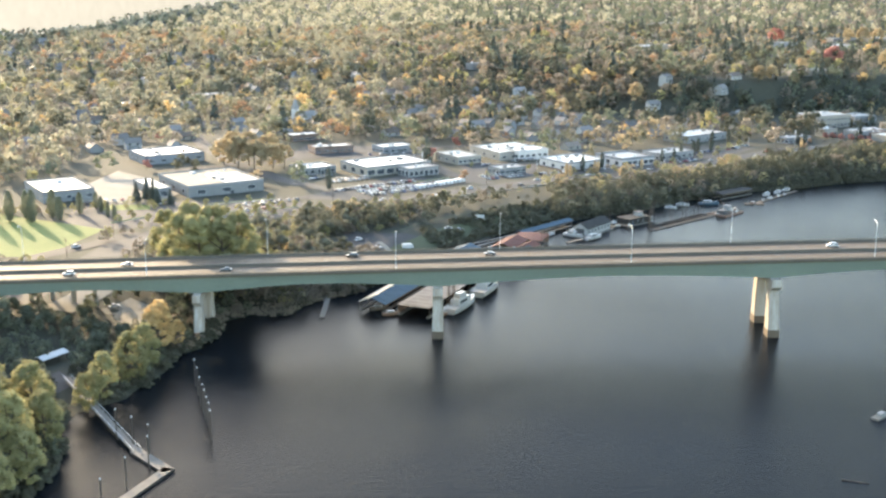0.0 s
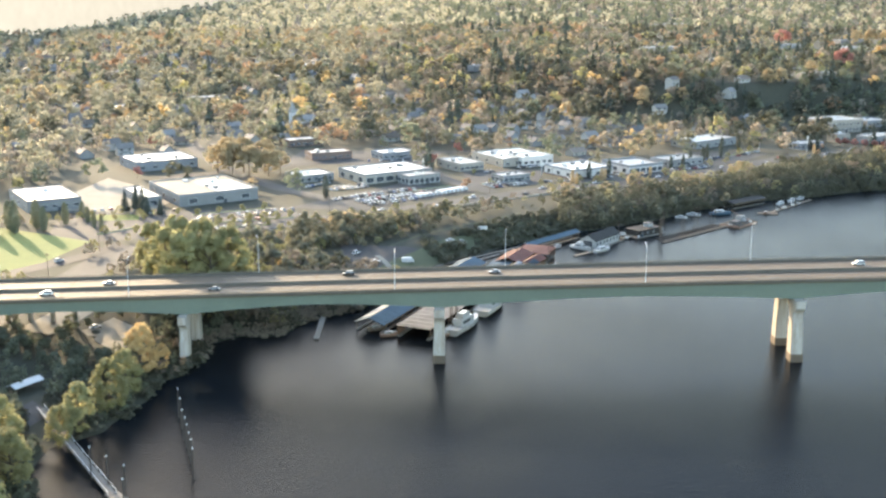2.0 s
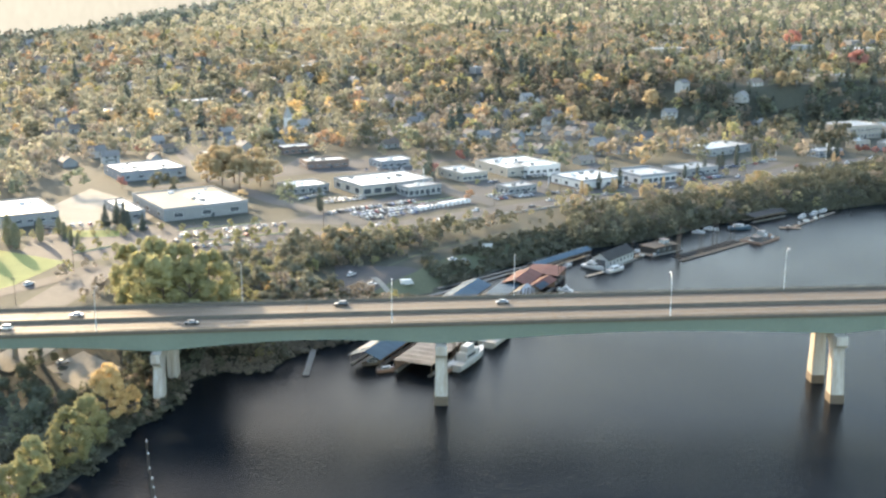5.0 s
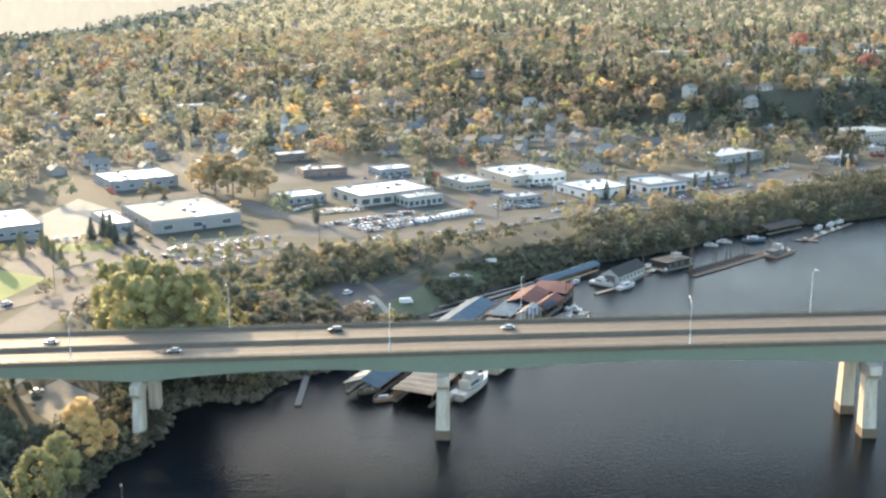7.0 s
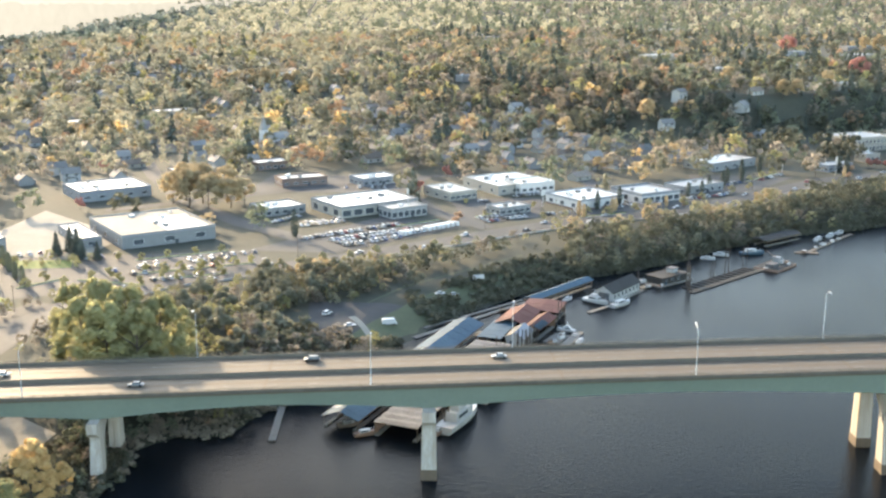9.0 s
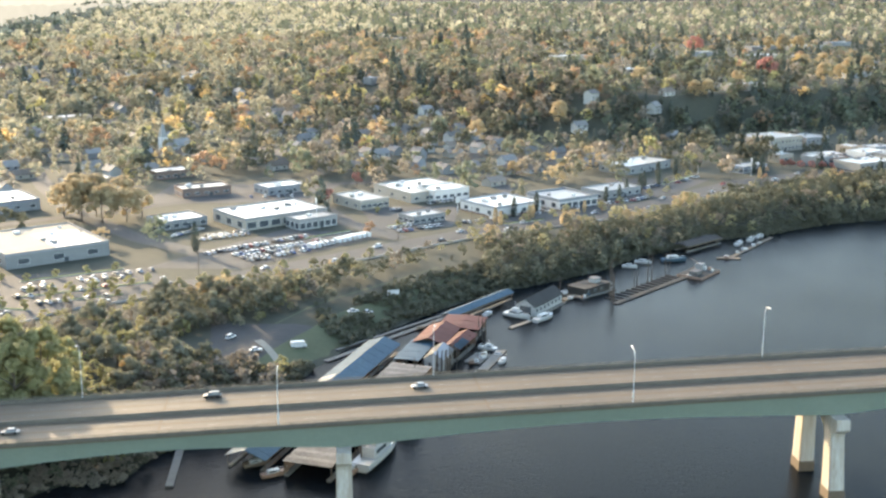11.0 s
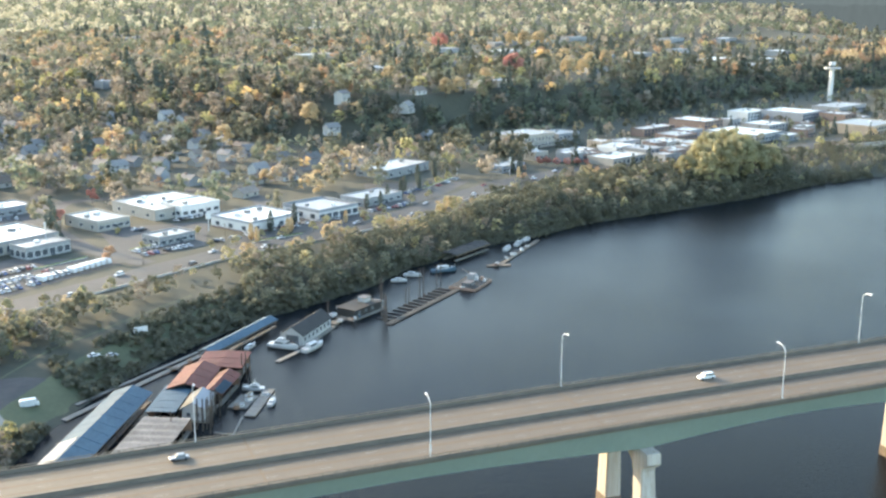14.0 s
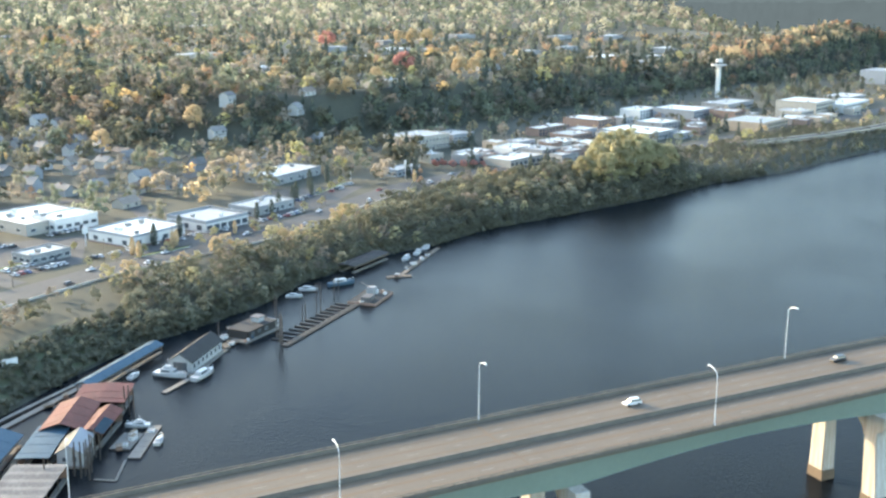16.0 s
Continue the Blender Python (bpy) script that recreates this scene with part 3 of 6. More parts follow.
for x in PIERS:
    pier(x)
# Slim columns added under the far girder of the approach to cast shadows across the road below.
for x in (-168.0, -159.5, -151.0, -142.5):
    y = mid(x) + 11.6
    bm = boxed(x - 0.8, y - 0.8, height(x, y) - 0.6, x + 0.8, y + 0.8, deck_z(x) - girder_depth(x) - 0.95, 0.12)
    part("approach_column", bm, M_PIER, bridge, "slim concrete column added under the approach for its shadow")


def street_lamp(x, side):
    """A tall tapered pole on the parapet with an arm over the roadway."""
    y, z = mid(x) + side * 14.45, deck_z(x) + 0.75
    lamp = thing("street_lamp", "tall galvanised steel lamp post on the bridge parapet", "street lamp", pose(x, y, z, 0, 0, 0 if side < 0 else 180), "lamps along the bridge")
    up = 1.4 if side > 0 else 0.0
    part("base_plate", boxed(-0.25, -0.25, 0, 0.25, 0.25, 0.12, 0.02), M_STEEL, lamp)
    part("pole", rodded((0, 0, 0.1), (0, 0, 12.6 + up), 0.13, 0.08), M_STEEL, lamp)
    bm = bmesh.new()
    pts = [(0, 0, 12.5 + up), (0, 0.6, 13.2 + up), (0, 1.6, 13.75 + up), (0, 2.9, 13.95 + up)]
    for a, b in zip(pts[:-1], pts[1:]):
        rod(bm, a, b, 0.09, 0.08, 6)
    part("arm", bm, M_STEEL, lamp)
    part("lamp_head", boxed(-0.18, 2.8, 13.84 + up, 0.18, 3.7, 14.1 + up, 0.05), M_STEEL, lamp)
    if side < 0:
        # White plate added for the bright spot low on each near pole.
        part("reflector_plate", boxed(-0.22, -0.03, 1.1, 0.22, 0.03, 2.9), M_WHITE, lamp, "white plate added for a bright spot on the pole")


for x in (-171.0, -72.0, 23.5, 119.3, 215.2, 312.0):
    street_lamp(x, 1)
for x in (-209.0, -114.0, -18.2, 73.2, 168.3, 262.0):
    street_lamp(x, -1)


# ---- trees ----
def leaf_quads(c, n_, size, rs, droop=0.0):
    """Small bent leaf clumps at points c facing about n_: four points each."""
    k = len(c)
    n_ = n_ + rs.normal(0, 0.35, (k, 3))
    n_ /= np.linalg.norm(n_, axis=1)[:, None] + 1e-9
    r = rs.normal(0, 1, (k, 3))
    u = np.cross(n_, r)
    u /= np.linalg.norm(u, axis=1)[:, None] + 1e-9
    w = np.cross(n_, u)
    s = size * rs.uniform(0.6, 1.4, (k, 1))
    a = rs.uniform(0.55, 1.0, (k, 1))
    q = np.stack([c - u * s, c - w * s * a - n_ * s * 0.25, c + u * s * rs.uniform(0.6, 1.1, (k, 1)), c + w * s * a - n_ * s * 0.25], 1)
    q[:, :, 2] -= droop
    return q.reshape(-1, 3)


def broad_crown(h, r, n, size, seed, low=0.25, lobes=9, lo=0.34, hi=0.56):
    """Leaf clumps on uneven lobes, with gaps between them."""
    rs = np.random.RandomState(seed)
    cs, ns = [], []
    z0 = h * low
    for i in range(lobes):
        a, up = rs.uniform(0, math.tau), rs.uniform(0.0, 1.0) ** 0.8
        spread = r * (0.62 * math.sin(math.pi * (0.22 + 0.7 * up)) + 0.05)
        lc = np.array([spread * math.cos(a), spread * math.sin(a), z0 + (h - z0) * (0.14 + 0.7 * up)])
        lr = r * rs.uniform(lo, hi) * (1.08 - 0.35 * up)
        k = n // lobes
        d = rs.normal(0, 1, (k, 3))
        d /= np.linalg.norm(d, axis=1)[:, None]
        d[:, 2] = np.where(d[:, 2] < -0.45, -d[:, 2], d[:, 2])
        cs.append(lc + d * lr * rs.uniform(0.18, 1.12, (k, 1)) ** 0.7 * np.array([1, 1, 0.9]))
        ns.append(d)
    c, n_ = np.concatenate(cs), np.concatenate(ns)
    c[:, 2] = np.clip(c[:, 2], z0 * 0.6, h)
    return leaf_quads(c, n_, size, rs)


def cone_crown(h, r, n, size, seed, low=0.08, power=0.85):
    """Drooping sprays round a spire, in rough whorls."""
    rs = np.random.RandomState(seed)
    u = rs.uniform(0, 1, n) ** 1.25
    z = h * (low + (1 - low) * u)
    whorl = 1 + 0.16 * np.sin(u * 40 + rs.uniform(0, 6))
    rad = r * (1 - u) ** power * whorl * rs.uniform(0.55, 1.08, n) + 0.1
    a = rs.uniform(0, math.tau, n)
    c = np.stack([rad * np.cos(a), rad * np.sin(a), z], 1)
    n_ = np.stack([np.cos(a), np.sin(a), np.full(n, 0.75)], 1)
    return leaf_quads(c, n_, size * (1.15 - 0.6 * u[:, None]), rs)


def column_crown(h, r, n, size, seed, low=0.06):
    rs = np.random.RandomState(seed)
    u = rs.uniform(0, 1, n)
    prof = np.sin(np.pi * np.clip(0.12 + 0.86 * u, 0, 1)) ** 0.6
    a = rs.uniform(0, math.tau, n)
    rad = r * prof * rs.uniform(0.6, 1.08, n)
    c = np.stack([rad * np.cos(a), rad * np.sin(a), h * (low + (1 - low) * u)], 1)
    return leaf_quads(c, np.stack([np.cos(a), np.sin(a), np.full(n, 0.35)], 1), size, rs)


def trunk_bm(h, r, seed, limbs=5, top=0.75):
    rnd = random.Random(seed)
    bm = bmesh.new()
    x = y = 0.0
    pts = [(0, 0, -0.4)]
    for k in range(1, 5):
        x += rnd.uniform(-0.02, 0.02) * h
        y += rnd.uniform(-0.02, 0.02) * h
        pts.append((x, y, h * top * k / 4))
    for k in range(4):
        rod(bm, pts[k], pts[k + 1], r * (1 - 0.2 * k), r * (0.8 - 0.2 * k) + 0.03, 7)
    for k in range(limbs):
        a, u = rnd.uniform(0, math.tau), rnd.uniform(0.25, 0.85)
        z = h * top * u
        q = (math.cos(a) * h * 0.2, math.sin(a) * h * 0.2, z + h * 0.16)
        rod(bm, (x * u, y * u, z), q, r * 0.38, r * 0.1, 5)
    return bm


def quad_faces(v):
    return np.arange(len(v)).reshape(-1, 4)


def tree_kind(name, label, verts, h, r, leaf, seed, at, group, limbs=5, top=0.75):
    """One tree: a trunk with limbs, and a crown of leaf clumps."""
    ob = thing(name, label, "tree", pose(*at), group)
    part("trunk", trunk_bm(h, r, seed, limbs, top), M_BARK, ob)
    from_arrays("crown", verts, quad_faces(verts), leaf, ob)
    return ob


def plant(proto, x, y, scale=1.0, turn=0.0, sink=0.0):
    t = copy_thing(proto, pose(x, y, height(x, y) - sink, 0, 0, turn))
    t.matrix_basis = t.matrix_basis @ Matrix.Diagonal((scale, scale, scale, 1))
    return t


def grow(proto_args, spots, seed=5):
    """The first spot gets the tree itself, the others copies, turned and scaled."""
    rnd = random.Random(seed)
    name, label, verts, h, r, leaf, group = proto_args[:7]
    x, y, s = spots[0]
    ob = tree_kind(name, label, verts, h, r, leaf, seed, (x, y, height(x, y) - 0.2), group, *proto_args[7:])
    made = [ob]
    for x, y, s in spots[1:]:
        made.append(plant(ob, x, y, s, rnd.uniform(0, 360), 0.2))
    s = spots[0][2]
    ob.matrix_basis = ob.matrix_basis @ Matrix.Diagonal((s, s, s, 1))
    return made


# Near shore below the bridge: full yellow-green cottonwoods.
grow(("cottonwood_tree", "full olive-green cottonwood on the near river bank", broad_crown(22, 7.0, 7000, 0.36, 3, 0.02, 70, 0.18, 0.34), 22, 0.4, L_SAGE, "cottonwoods on the near bank"),
     [(-112, 346, 0.9), (-107, 362, 1.0), (-106, 376, 0.92), (-115, 337, 0.72), (-126, 320, 1.15), (-117, 304, 1.0), (-121, 290, 1.1), (-113, 281, 0.85), (-133, 300, 1.25), (-138, 316, 1.15), (-127, 274, 1.1), (-116, 266, 0.9), (-140, 284, 1.2), (-148, 304, 1.1), (-136, 262, 1.1), (-124, 254, 1.0)], 3)
grow(("golden_tree", "tall golden autumn tree on the near river bank", broad_crown(19, 5.6, 5200, 0.34, 7, 0.03, 55, 0.18, 0.34), 19, 0.3, L_TAN, ""), [(-105, 391, 1.3), (-100, 400, 0.7), (-72, 506, 0.6)], 7)
grow(("green_tree", "dark green leafy tree on the near river bank", broad_crown(15, 7.0, 3000, 0.5, 9, 0.06, 14), 15, 0.35, L_GREEN, "green trees on the near bank"),
     [(-160, 335, 1.0), (-170, 318, 1.2), (-165, 290, 1.2), (-152, 346, 0.9), (-175, 350, 1.0), (-160, 366, 1.0), (-150, 330, 1.0), (-145, 338, 0.8), (-172, 380, 1.1), (-166, 395, 1.0), (-182, 335, 1.2), (-178, 366, 1.1), (-190, 390, 1.2), (-120, 398, 0.6), (-126, 388, 0.6), (-160, 409, 0.5), (-152, 406, 0.5), (-144, 408, 0.48), (-168, 415, 0.55), (-136, 412, 0.42), (-177, 422, 0.55), (-131, 404, 0.5), (-143, 421, 0.42), (-142, 430, 0.36), (-139, 441, 0.28), (-137, 450, 0.34), (-129, 454, 0.3)], 9)
# Tall cottonwoods behind the bridge, which shade its deck.
grow(("tall_cottonwood", "very tall olive cottonwood standing behind the bridge", broad_crown(34, 9.5, 6400, 0.58, 11, 0.04, 60, 0.18, 0.36), 34, 0.6, L_SAGE, "tall cottonwoods behind the bridge"),
     [(-104, 458, 1.16), (-93, 457, 1.14), (-99, 467, 1.2), (-112, 482, 1.1), (-88, 490, 0.72), (-128, 500, 0.85), (-88, 466, 1.12), (-113, 463, 1.12)], 11)
grow(("shrubby_tree", "rounded olive tree on the wooded bank", broad_crown(13, 6.0, 1500, 0.55, 13, 0.05, 11), 13, 0.25, L_OLIVE, "olive trees on the wooded bank"),
     [(-72, 500, 1.0), (-64, 508, 0.9), (-78, 520, 1.1), (-58, 522, 0.95), (-90, 530, 1.0), (-70, 540, 1.0), (-84, 552, 0.9), (-100, 545, 1.0), (-62, 560, 1.0), (-96, 570, 0.9), (-74, 575, 1.0), (-50, 580, 0.9), (-30, 588, 0.8), (-120, 540, 1.1), (-110, 520, 1.0),
      (-40, 600, 0.8), (-55, 605, 0.85), (-22, 612, 0.8), (-8, 600, 0.7), (-75, 600, 0.9), (-66, 486, 0.8), (-56, 492, 0.7), (-48, 505, 0.7)], 13)
grow(("small_yellow_tree", "bright yellow bushy tree beside the boulevard", broad_crown(7.5, 3.2, 700, 0.36, 15, 0.06, 8), 7.5, 0.14, L_YELLOW, "yellow trees along the boulevard"),
     [(-52, 625, 1.1), (-40, 632, 1.0), (-28, 640, 1.1), (-60, 617, 1.2), (-14, 648, 0.9), (0, 655, 1.0), (12, 668, 0.9), (-70, 612, 1.1), (75, 738, 0.8), (88, 744, 0.9), (100, 748, 0.8), (62, 733, 0.7), (118, 756, 0.9), (128, 770, 0.9), (150, 772, 1.0), (165, 790, 0.9), (190, 815, 0.9), (205, 830, 0.8)], 15)
grow(("columnar_yellow_tree", "slim upright golden street tree", column_crown(9, 1.6, 500, 0.34, 17), 9, 0.13, L_GOLD, "upright golden street trees", 2),
     [(84, 748, 1.0), (86, 742, 0.9), (104, 754, 1.0), (107, 760, 0.9), (140, 775, 0.8), (286, 882, 0.9)], 17)
grow(("columnar_green_tree", "slim dark green columnar conifer beside the shops", column_crown(12, 1.9, 600, 0.36, 19), 12, 0.15, L_DARK, "dark columnar conifers", 2),
     [(97, 764, 0.95), (112, 777, 1.0), (160, 806, 0.8), (170, 812, 0.8), (178, 826, 0.9), (190, 838, 1.0), (196, 850, 1.0), (208, 858, 0.9), (214, 880, 1.1), (290, 903, 1.1), (294, 899, 1.2), (232, 900, 1.0), (-72, 690, 1.2)], 19)
grow(("poplar_tree", "dark upright poplar on the sunlit lawn", column_crown(17, 2.9, 1100, 0.46, 21), 17, 0.25, L_GREEN, "poplars on the lawn", 3),
     [(-236, 592, 1.0), (-229, 598, 0.95), (-223, 590, 1.05), (-216, 602, 0.95), (-210, 596, 0.8), (-204, 612, 0.75), (-244, 586, 1.1), (-252, 600, 1.0), (-200, 628, 0.6), (-194, 618, 0.55), (-186, 604, 0.5), (-180, 596, 0.5)], 21)
grow(("dark_fir_tree", "dark narrow fir beside the white-roofed store", cone_crown(14, 3.2, 1000, 0.5, 23), 14, 0.22, L_DARK, "firs beside the stores", 2, 0.95),
     [(-178, 656, 1.0), (-172, 648, 1.05), (-182, 648, 0.9), (-168, 642, 0.8), (-160, 640, 0.7)], 23)
grow(("golden_maple", "large golden maple behind the big store", broad_crown(22, 9.0, 2600, 0.62, 25, 0.06, 36, 0.2, 0.38), 22, 0.4, L_GOLD, "golden maples in town"),
     [(-138, 782, 1.25), (-124, 786, 1.15), (-150, 792, 1.2), (-112, 776, 0.85), (-131, 764, 1.1), (-144, 772, 1.2), (-119, 768, 0.95), (-156, 783, 1.0), (192, 1112, 1.1), (230, 1106, 0.75), (115, 1075, 1.0), (320, 1136, 0.9), (336, 1146, 0.85), (118, 905, 0.55), (126, 912, 0.55), (387, 1215, 0.85), (492, 1250, 1.15), (514, 1262, 1.0), (636, 1712, 1.35), (611, 1705, 1.2), (662, 1722, 1.3), (560, 1340, 1.1), (600, 1380, 1.1), (640, 1400, 1.0), (-233, 1459, 0.9), (-222, 1450, 1.0), (-207, 1445, 0.9), (-196, 1452, 1.1), (-183, 1447, 1.0), (-170, 1442, 0.85), (-158, 1438, 1.0), (-133, 1429, 0.9), (-106, 1450, 0.9), (60, 1010, 0.6), (140, 1010, 0.6), (165, 1130, 0.9)], 25)
grow(("orange_tree", "small orange autumn tree by the boulevard", broad_crown(7, 3.0, 700, 0.36, 27, 0.1, 8), 7, 0.14, L_ORANGE, "orange autumn trees"),
     [(14, 722, 1.1), (300, 905, 0.7), (338, 868, 1.1), (350, 862, 1.2), (322, 852, 1.0), (375, 858, 1.3), (389, 866, 1.4), (405, 872, 1.2), (150, 775, 0.6), (286, 872, 0.8), (310, 862, 0.8)], 27)
grow(("red_tree", "vivid red autumn maple", broad_crown(15, 6.0, 1400, 0.55, 29, 0.1, 10), 15, 0.28, L_RED, "red autumn maples"),
     [(450, 1296, 1.9), (485, 1648, 2.0), (117, 1176, 0.6), (-8, 812, 0.7), (10, 872, 0.7), (-30, 960, 0.6), (318, 922, 0.55), (324, 922, 0.55), (331, 919, 0.5), (338, 917, 0.5), (345, 915, 0.5), (351, 912, 0.45), (-205, 760, 0.6), (-230, 900, 0.7)], 29)
grow(("bank_willow", "large yellow-green willow on the river bank", broad_crown(21, 9.5, 3200, 0.6, 31, 0.03, 40, 0.2, 0.38), 21, 0.4, L_YELLOW, "willows on the far bank"),
     [(396, 824, 1.2), (413, 834, 1.5), (432, 842, 1.6), (447, 846, 1.3), (463, 852, 1.1), (434, 860, 1.65), (417, 856, 1.6), (387, 836, 1.0), (404, 847, 1.25), (450, 864, 1.25), (470, 862, 1.0)], 31)


grow(("lot_tree", "small round olive tree on a parking lot island", broad_crown(5.5, 2.5, 420, 0.36, 33, 0.12, 8), 5.5, 0.12, L_SAGE, "small trees on the parking lot"),
     [(-131, 615, 0.9), (-123, 617, 1.0), (-116, 619, 1.0), (-107, 621, 1.1), (-99, 624, 1.1), (-93, 628, 1.0), (-86, 633, 0.9), (-121, 605, 1.0), (-113, 603, 0.9), (-105, 606, 1.0), (-96, 612, 0.9), (-145, 607, 1.0), (-152, 603, 0.9), (-138, 597, 1.0), (-128, 594, 0.9), (-160, 590, 1.0), (-150, 582, 0.9), (-139, 640, 0.8), (-128, 646, 0.8), (-116, 652, 0.8), (-104, 657, 0.8), (-172, 600, 1.0), (-176, 588, 1.0), (30, 745, 0.7), (20, 780, 0.8), (60, 770, 0.8), (150, 800, 0.8), (215, 865, 0.8), (228, 880, 0.9), (240, 895, 0.9), (-150, 640, 0.8), (-165, 625, 0.8)], 33)
# ---- woods and gardens that nobody could count ----
def in_view(x, y):
    return (x > -0.44 * y - 15) & (x < (y - 170) * 1.12 + 10)


KEEP_OUT = []  # centre x, y, half length, half width, turn in degrees


# ---- town buildings ----
def keep_out(cx, cy, L, W, turn, margin=3.0):
    KEEP_OUT.append((cx, cy, L / 2 + margin, W / 2 + margin, turn))


def free(x, y):
    """Which points lie clear of every building and lot listed."""
    ok = np.ones(np.shape(x), bool)
    for cx, cy, a, b, t in KEEP_OUT:
        c, s = math.cos(radians(t)), math.sin(radians(t))
        u, w = (x - cx) * c + (y - cy) * s, -(x - cx) * s + (y - cy) * c
        ok &= ~((abs(u) < a) & (abs(w) < b))
    return ok


def window(parent, x, y, z, w, h, face, frame_mat):
    """A recessed pane in a frame on a wall; face: 0 front (-y), 1 right (+x), 2 back, 3 left."""
    turn = Matrix.Translation((x, y, z)) @ Matrix.Rotation(radians(90 * face), 4, "Z")
    bm = bmesh.new()
    t = 0.12
    for q in ((-w / 2 - t, -0.1, -h / 2 - t, w / 2 + t, 0.1, -h / 2), (-w / 2 - t, -0.1, h / 2, w / 2 + t, 0.1, h / 2 + t), (-w / 2 - t, -0.1, -h / 2, -w / 2, 0.1, h / 2), (w / 2, -0.1, -h / 2, w / 2 + t, 0.1, h / 2)):
        box(bm, *q)
    bm.transform(turn)
    fr = part("window", bm, frame_mat, parent)
    bm = boxed(-w / 2, -0.05, -h / 2, w / 2, 0.03, h / 2)
    bm.transform(turn)
    part("pane", bm, M_GLASS, fr)


def small_window(parent, x, y, z, w, h, face):
    """A shallow framed pane as one piece."""
    bm = boxed(-w / 2, -0.06, -h / 2, w / 2, 0.04, h / 2, 0.05)
    bm.transform(Matrix.Translation((x, y, z)) @ Matrix.Rotation(radians(90 * face), 4, "Z"))
    part("window", bm, M_GLASS, parent)


def flat_building(label, cx, cy, L, W, turn, h, wall, roof, rows=1, front=5, side_n=3, units=4, band=None, base=None, seed=1, sill=2.0, ww=3.0, wh=1.6, parapet=0.6, name="shop_building", faces=(0, 1, 3)):
    """A flat-roofed block: walls, roof, parapet, windows, door and roof-top units."""
    rnd = random.Random(seed)
    z = height(cx, cy)
    ob = thing(name, label, "building", pose(cx, cy, z, 0, 0, turn))
    keep_out(cx, cy, L, W, turn)
    a, b = L / 2, W / 2
    bm = bmesh.new()
    for q in ((-a, -b, a, -b + 0.4), (-a, b - 0.4, a, b), (-a, -b + 0.4, -a + 0.4, b - 0.4), (a - 0.4, -b + 0.4, a, b - 0.4)):
        box(bm, q[0], q[1], -1.5, q[2], q[3], h - 0.35)
    part("wall", bm, wall, ob)
    part("roof", boxed(-a + 0.1, -b + 0.1, h - 0.35, a - 0.1, b - 0.1, h), roof, ob)
    bm = bmesh.new()
    for q in ((-a - 0.1, -b - 0.1, a + 0.1, -b + 0.3), (-a - 0.1, b - 0.3, a + 0.1, b + 0.1), (-a - 0.1, -b + 0.3, -a + 0.3, b - 0.3), (a - 0.3, -b + 0.3, a + 0.1, b - 0.3)):
        box(bm, q[0], q[1], h - 0.7, q[2], q[3], h + parapet)
    part("parapet", bm, band or wall, ob)
    if base:
        bm = bmesh.new()
        box(bm, -a - 0.08, -b - 0.08, -1.5, a + 0.08, -b, 1.0), box(bm, -a - 0.08, -b, -1.5, -a, b, 1.0), box(bm, a, -b, -1.5, a + 0.08, b, 1.0)
        part("plinth", bm, base, ob)
    step = (h - 0.8) / rows
    for r in range(rows):
        zc = step * r + max(sill, step * 0.5)
        for f in faces:
            n, span = (front, L) if f in (0, 2) else (side_n, W)
            for k in range(n):
                u = -span / 2 + span * (k + 0.5) / n
                q = ((u, -b - 0.02), (a + 0.02, u), (u, b + 0.02), (-a - 0.02, u))[f]
                if faces in ((0, 1), (0,)):
                    small_window(ob, q[0], q[1], zc, min(ww, span / n * 0.75), min(wh, step * 0.6), f)
                    continue
                window(ob, q[0], q[1], zc, min(ww, span / n * 0.75), min(wh, step * 0.6), f, wall if faces == (0, 1) else M_WHITE if wall is not M_WHITE else M_GREY)
    part("door", boxed(a * 0.1, -b - 0.12, 0, a * 0.1 + 2.0, -b - 0.01, 2.3, 0.03), M_GLASS, ob, "dark glass entrance door")
    for k in range(units):
        x, y, s = rnd.uniform(-a * 0.75, a * 0.75), rnd.uniform(-b * 0.75, b * 0.75), rnd.uniform(0.8, 1.6)
        part("rooftop_unit", boxed(x - s, y - s * 0.7, h, x + s, y + s * 0.7, h + rnd.uniform(0.9, 1.7), 0.08), rnd.choice((M_STEEL, M_GREY)), ob)
    return ob


T = 33.0
store = flat_building("long low store with a pale flat roof and grey walls", -148, 697, 49, 54, T, 6.8, M_GREY, M_ROOF_TAN, front=3, units=7, seed=2, wh=2.4, ww=5, sill=1.8)
part("roof_membrane", boxed(0, -25, 6.8, 22, 10, 6.83), M_ROOF_WHITE, store, "bright white roof membrane")
for k in range(6):  # dark drainage streaks and vents on the pale roof
    part("roof_vent", rodded((4 + k * 3.1, -14 + (k % 3) * 5, 6.8), (4 + k * 3.1, -14 + (k % 3) * 5, 8.4 + (k % 2)), 0.14), M_PILE, store)
flat_building("narrow white-roofed annex beside the store", -182, 684, 11, 40, T, 4.6, M_GREY, M_ROOF_WHITE, front=1, side_n=4, units=1, seed=3)
flat_building("white-roofed warehouse behind the big store", -204, 812, 44, 38, T, 6.2, M_BLUEGREY, M_ROOF_WHITE, units=8, seed=4)
flat_building("bright white-roofed store beside the lawn", -235, 669, 30, 46, T, 6.4, M_GREY, M_ROOF_WHITE, units=2, seed=5)
flat_building("small shop with a pale roof", -165, 882, 30, 17, T, 5.6, M_TAN, M_ROOF_WHITE, units=3, seed=6)
flat_building("small white-roofed workshop among trees", -117, 920, 27, 18, T, 5.0, M_BRICK, M_ROOF_WHITE, units=2, seed=7)
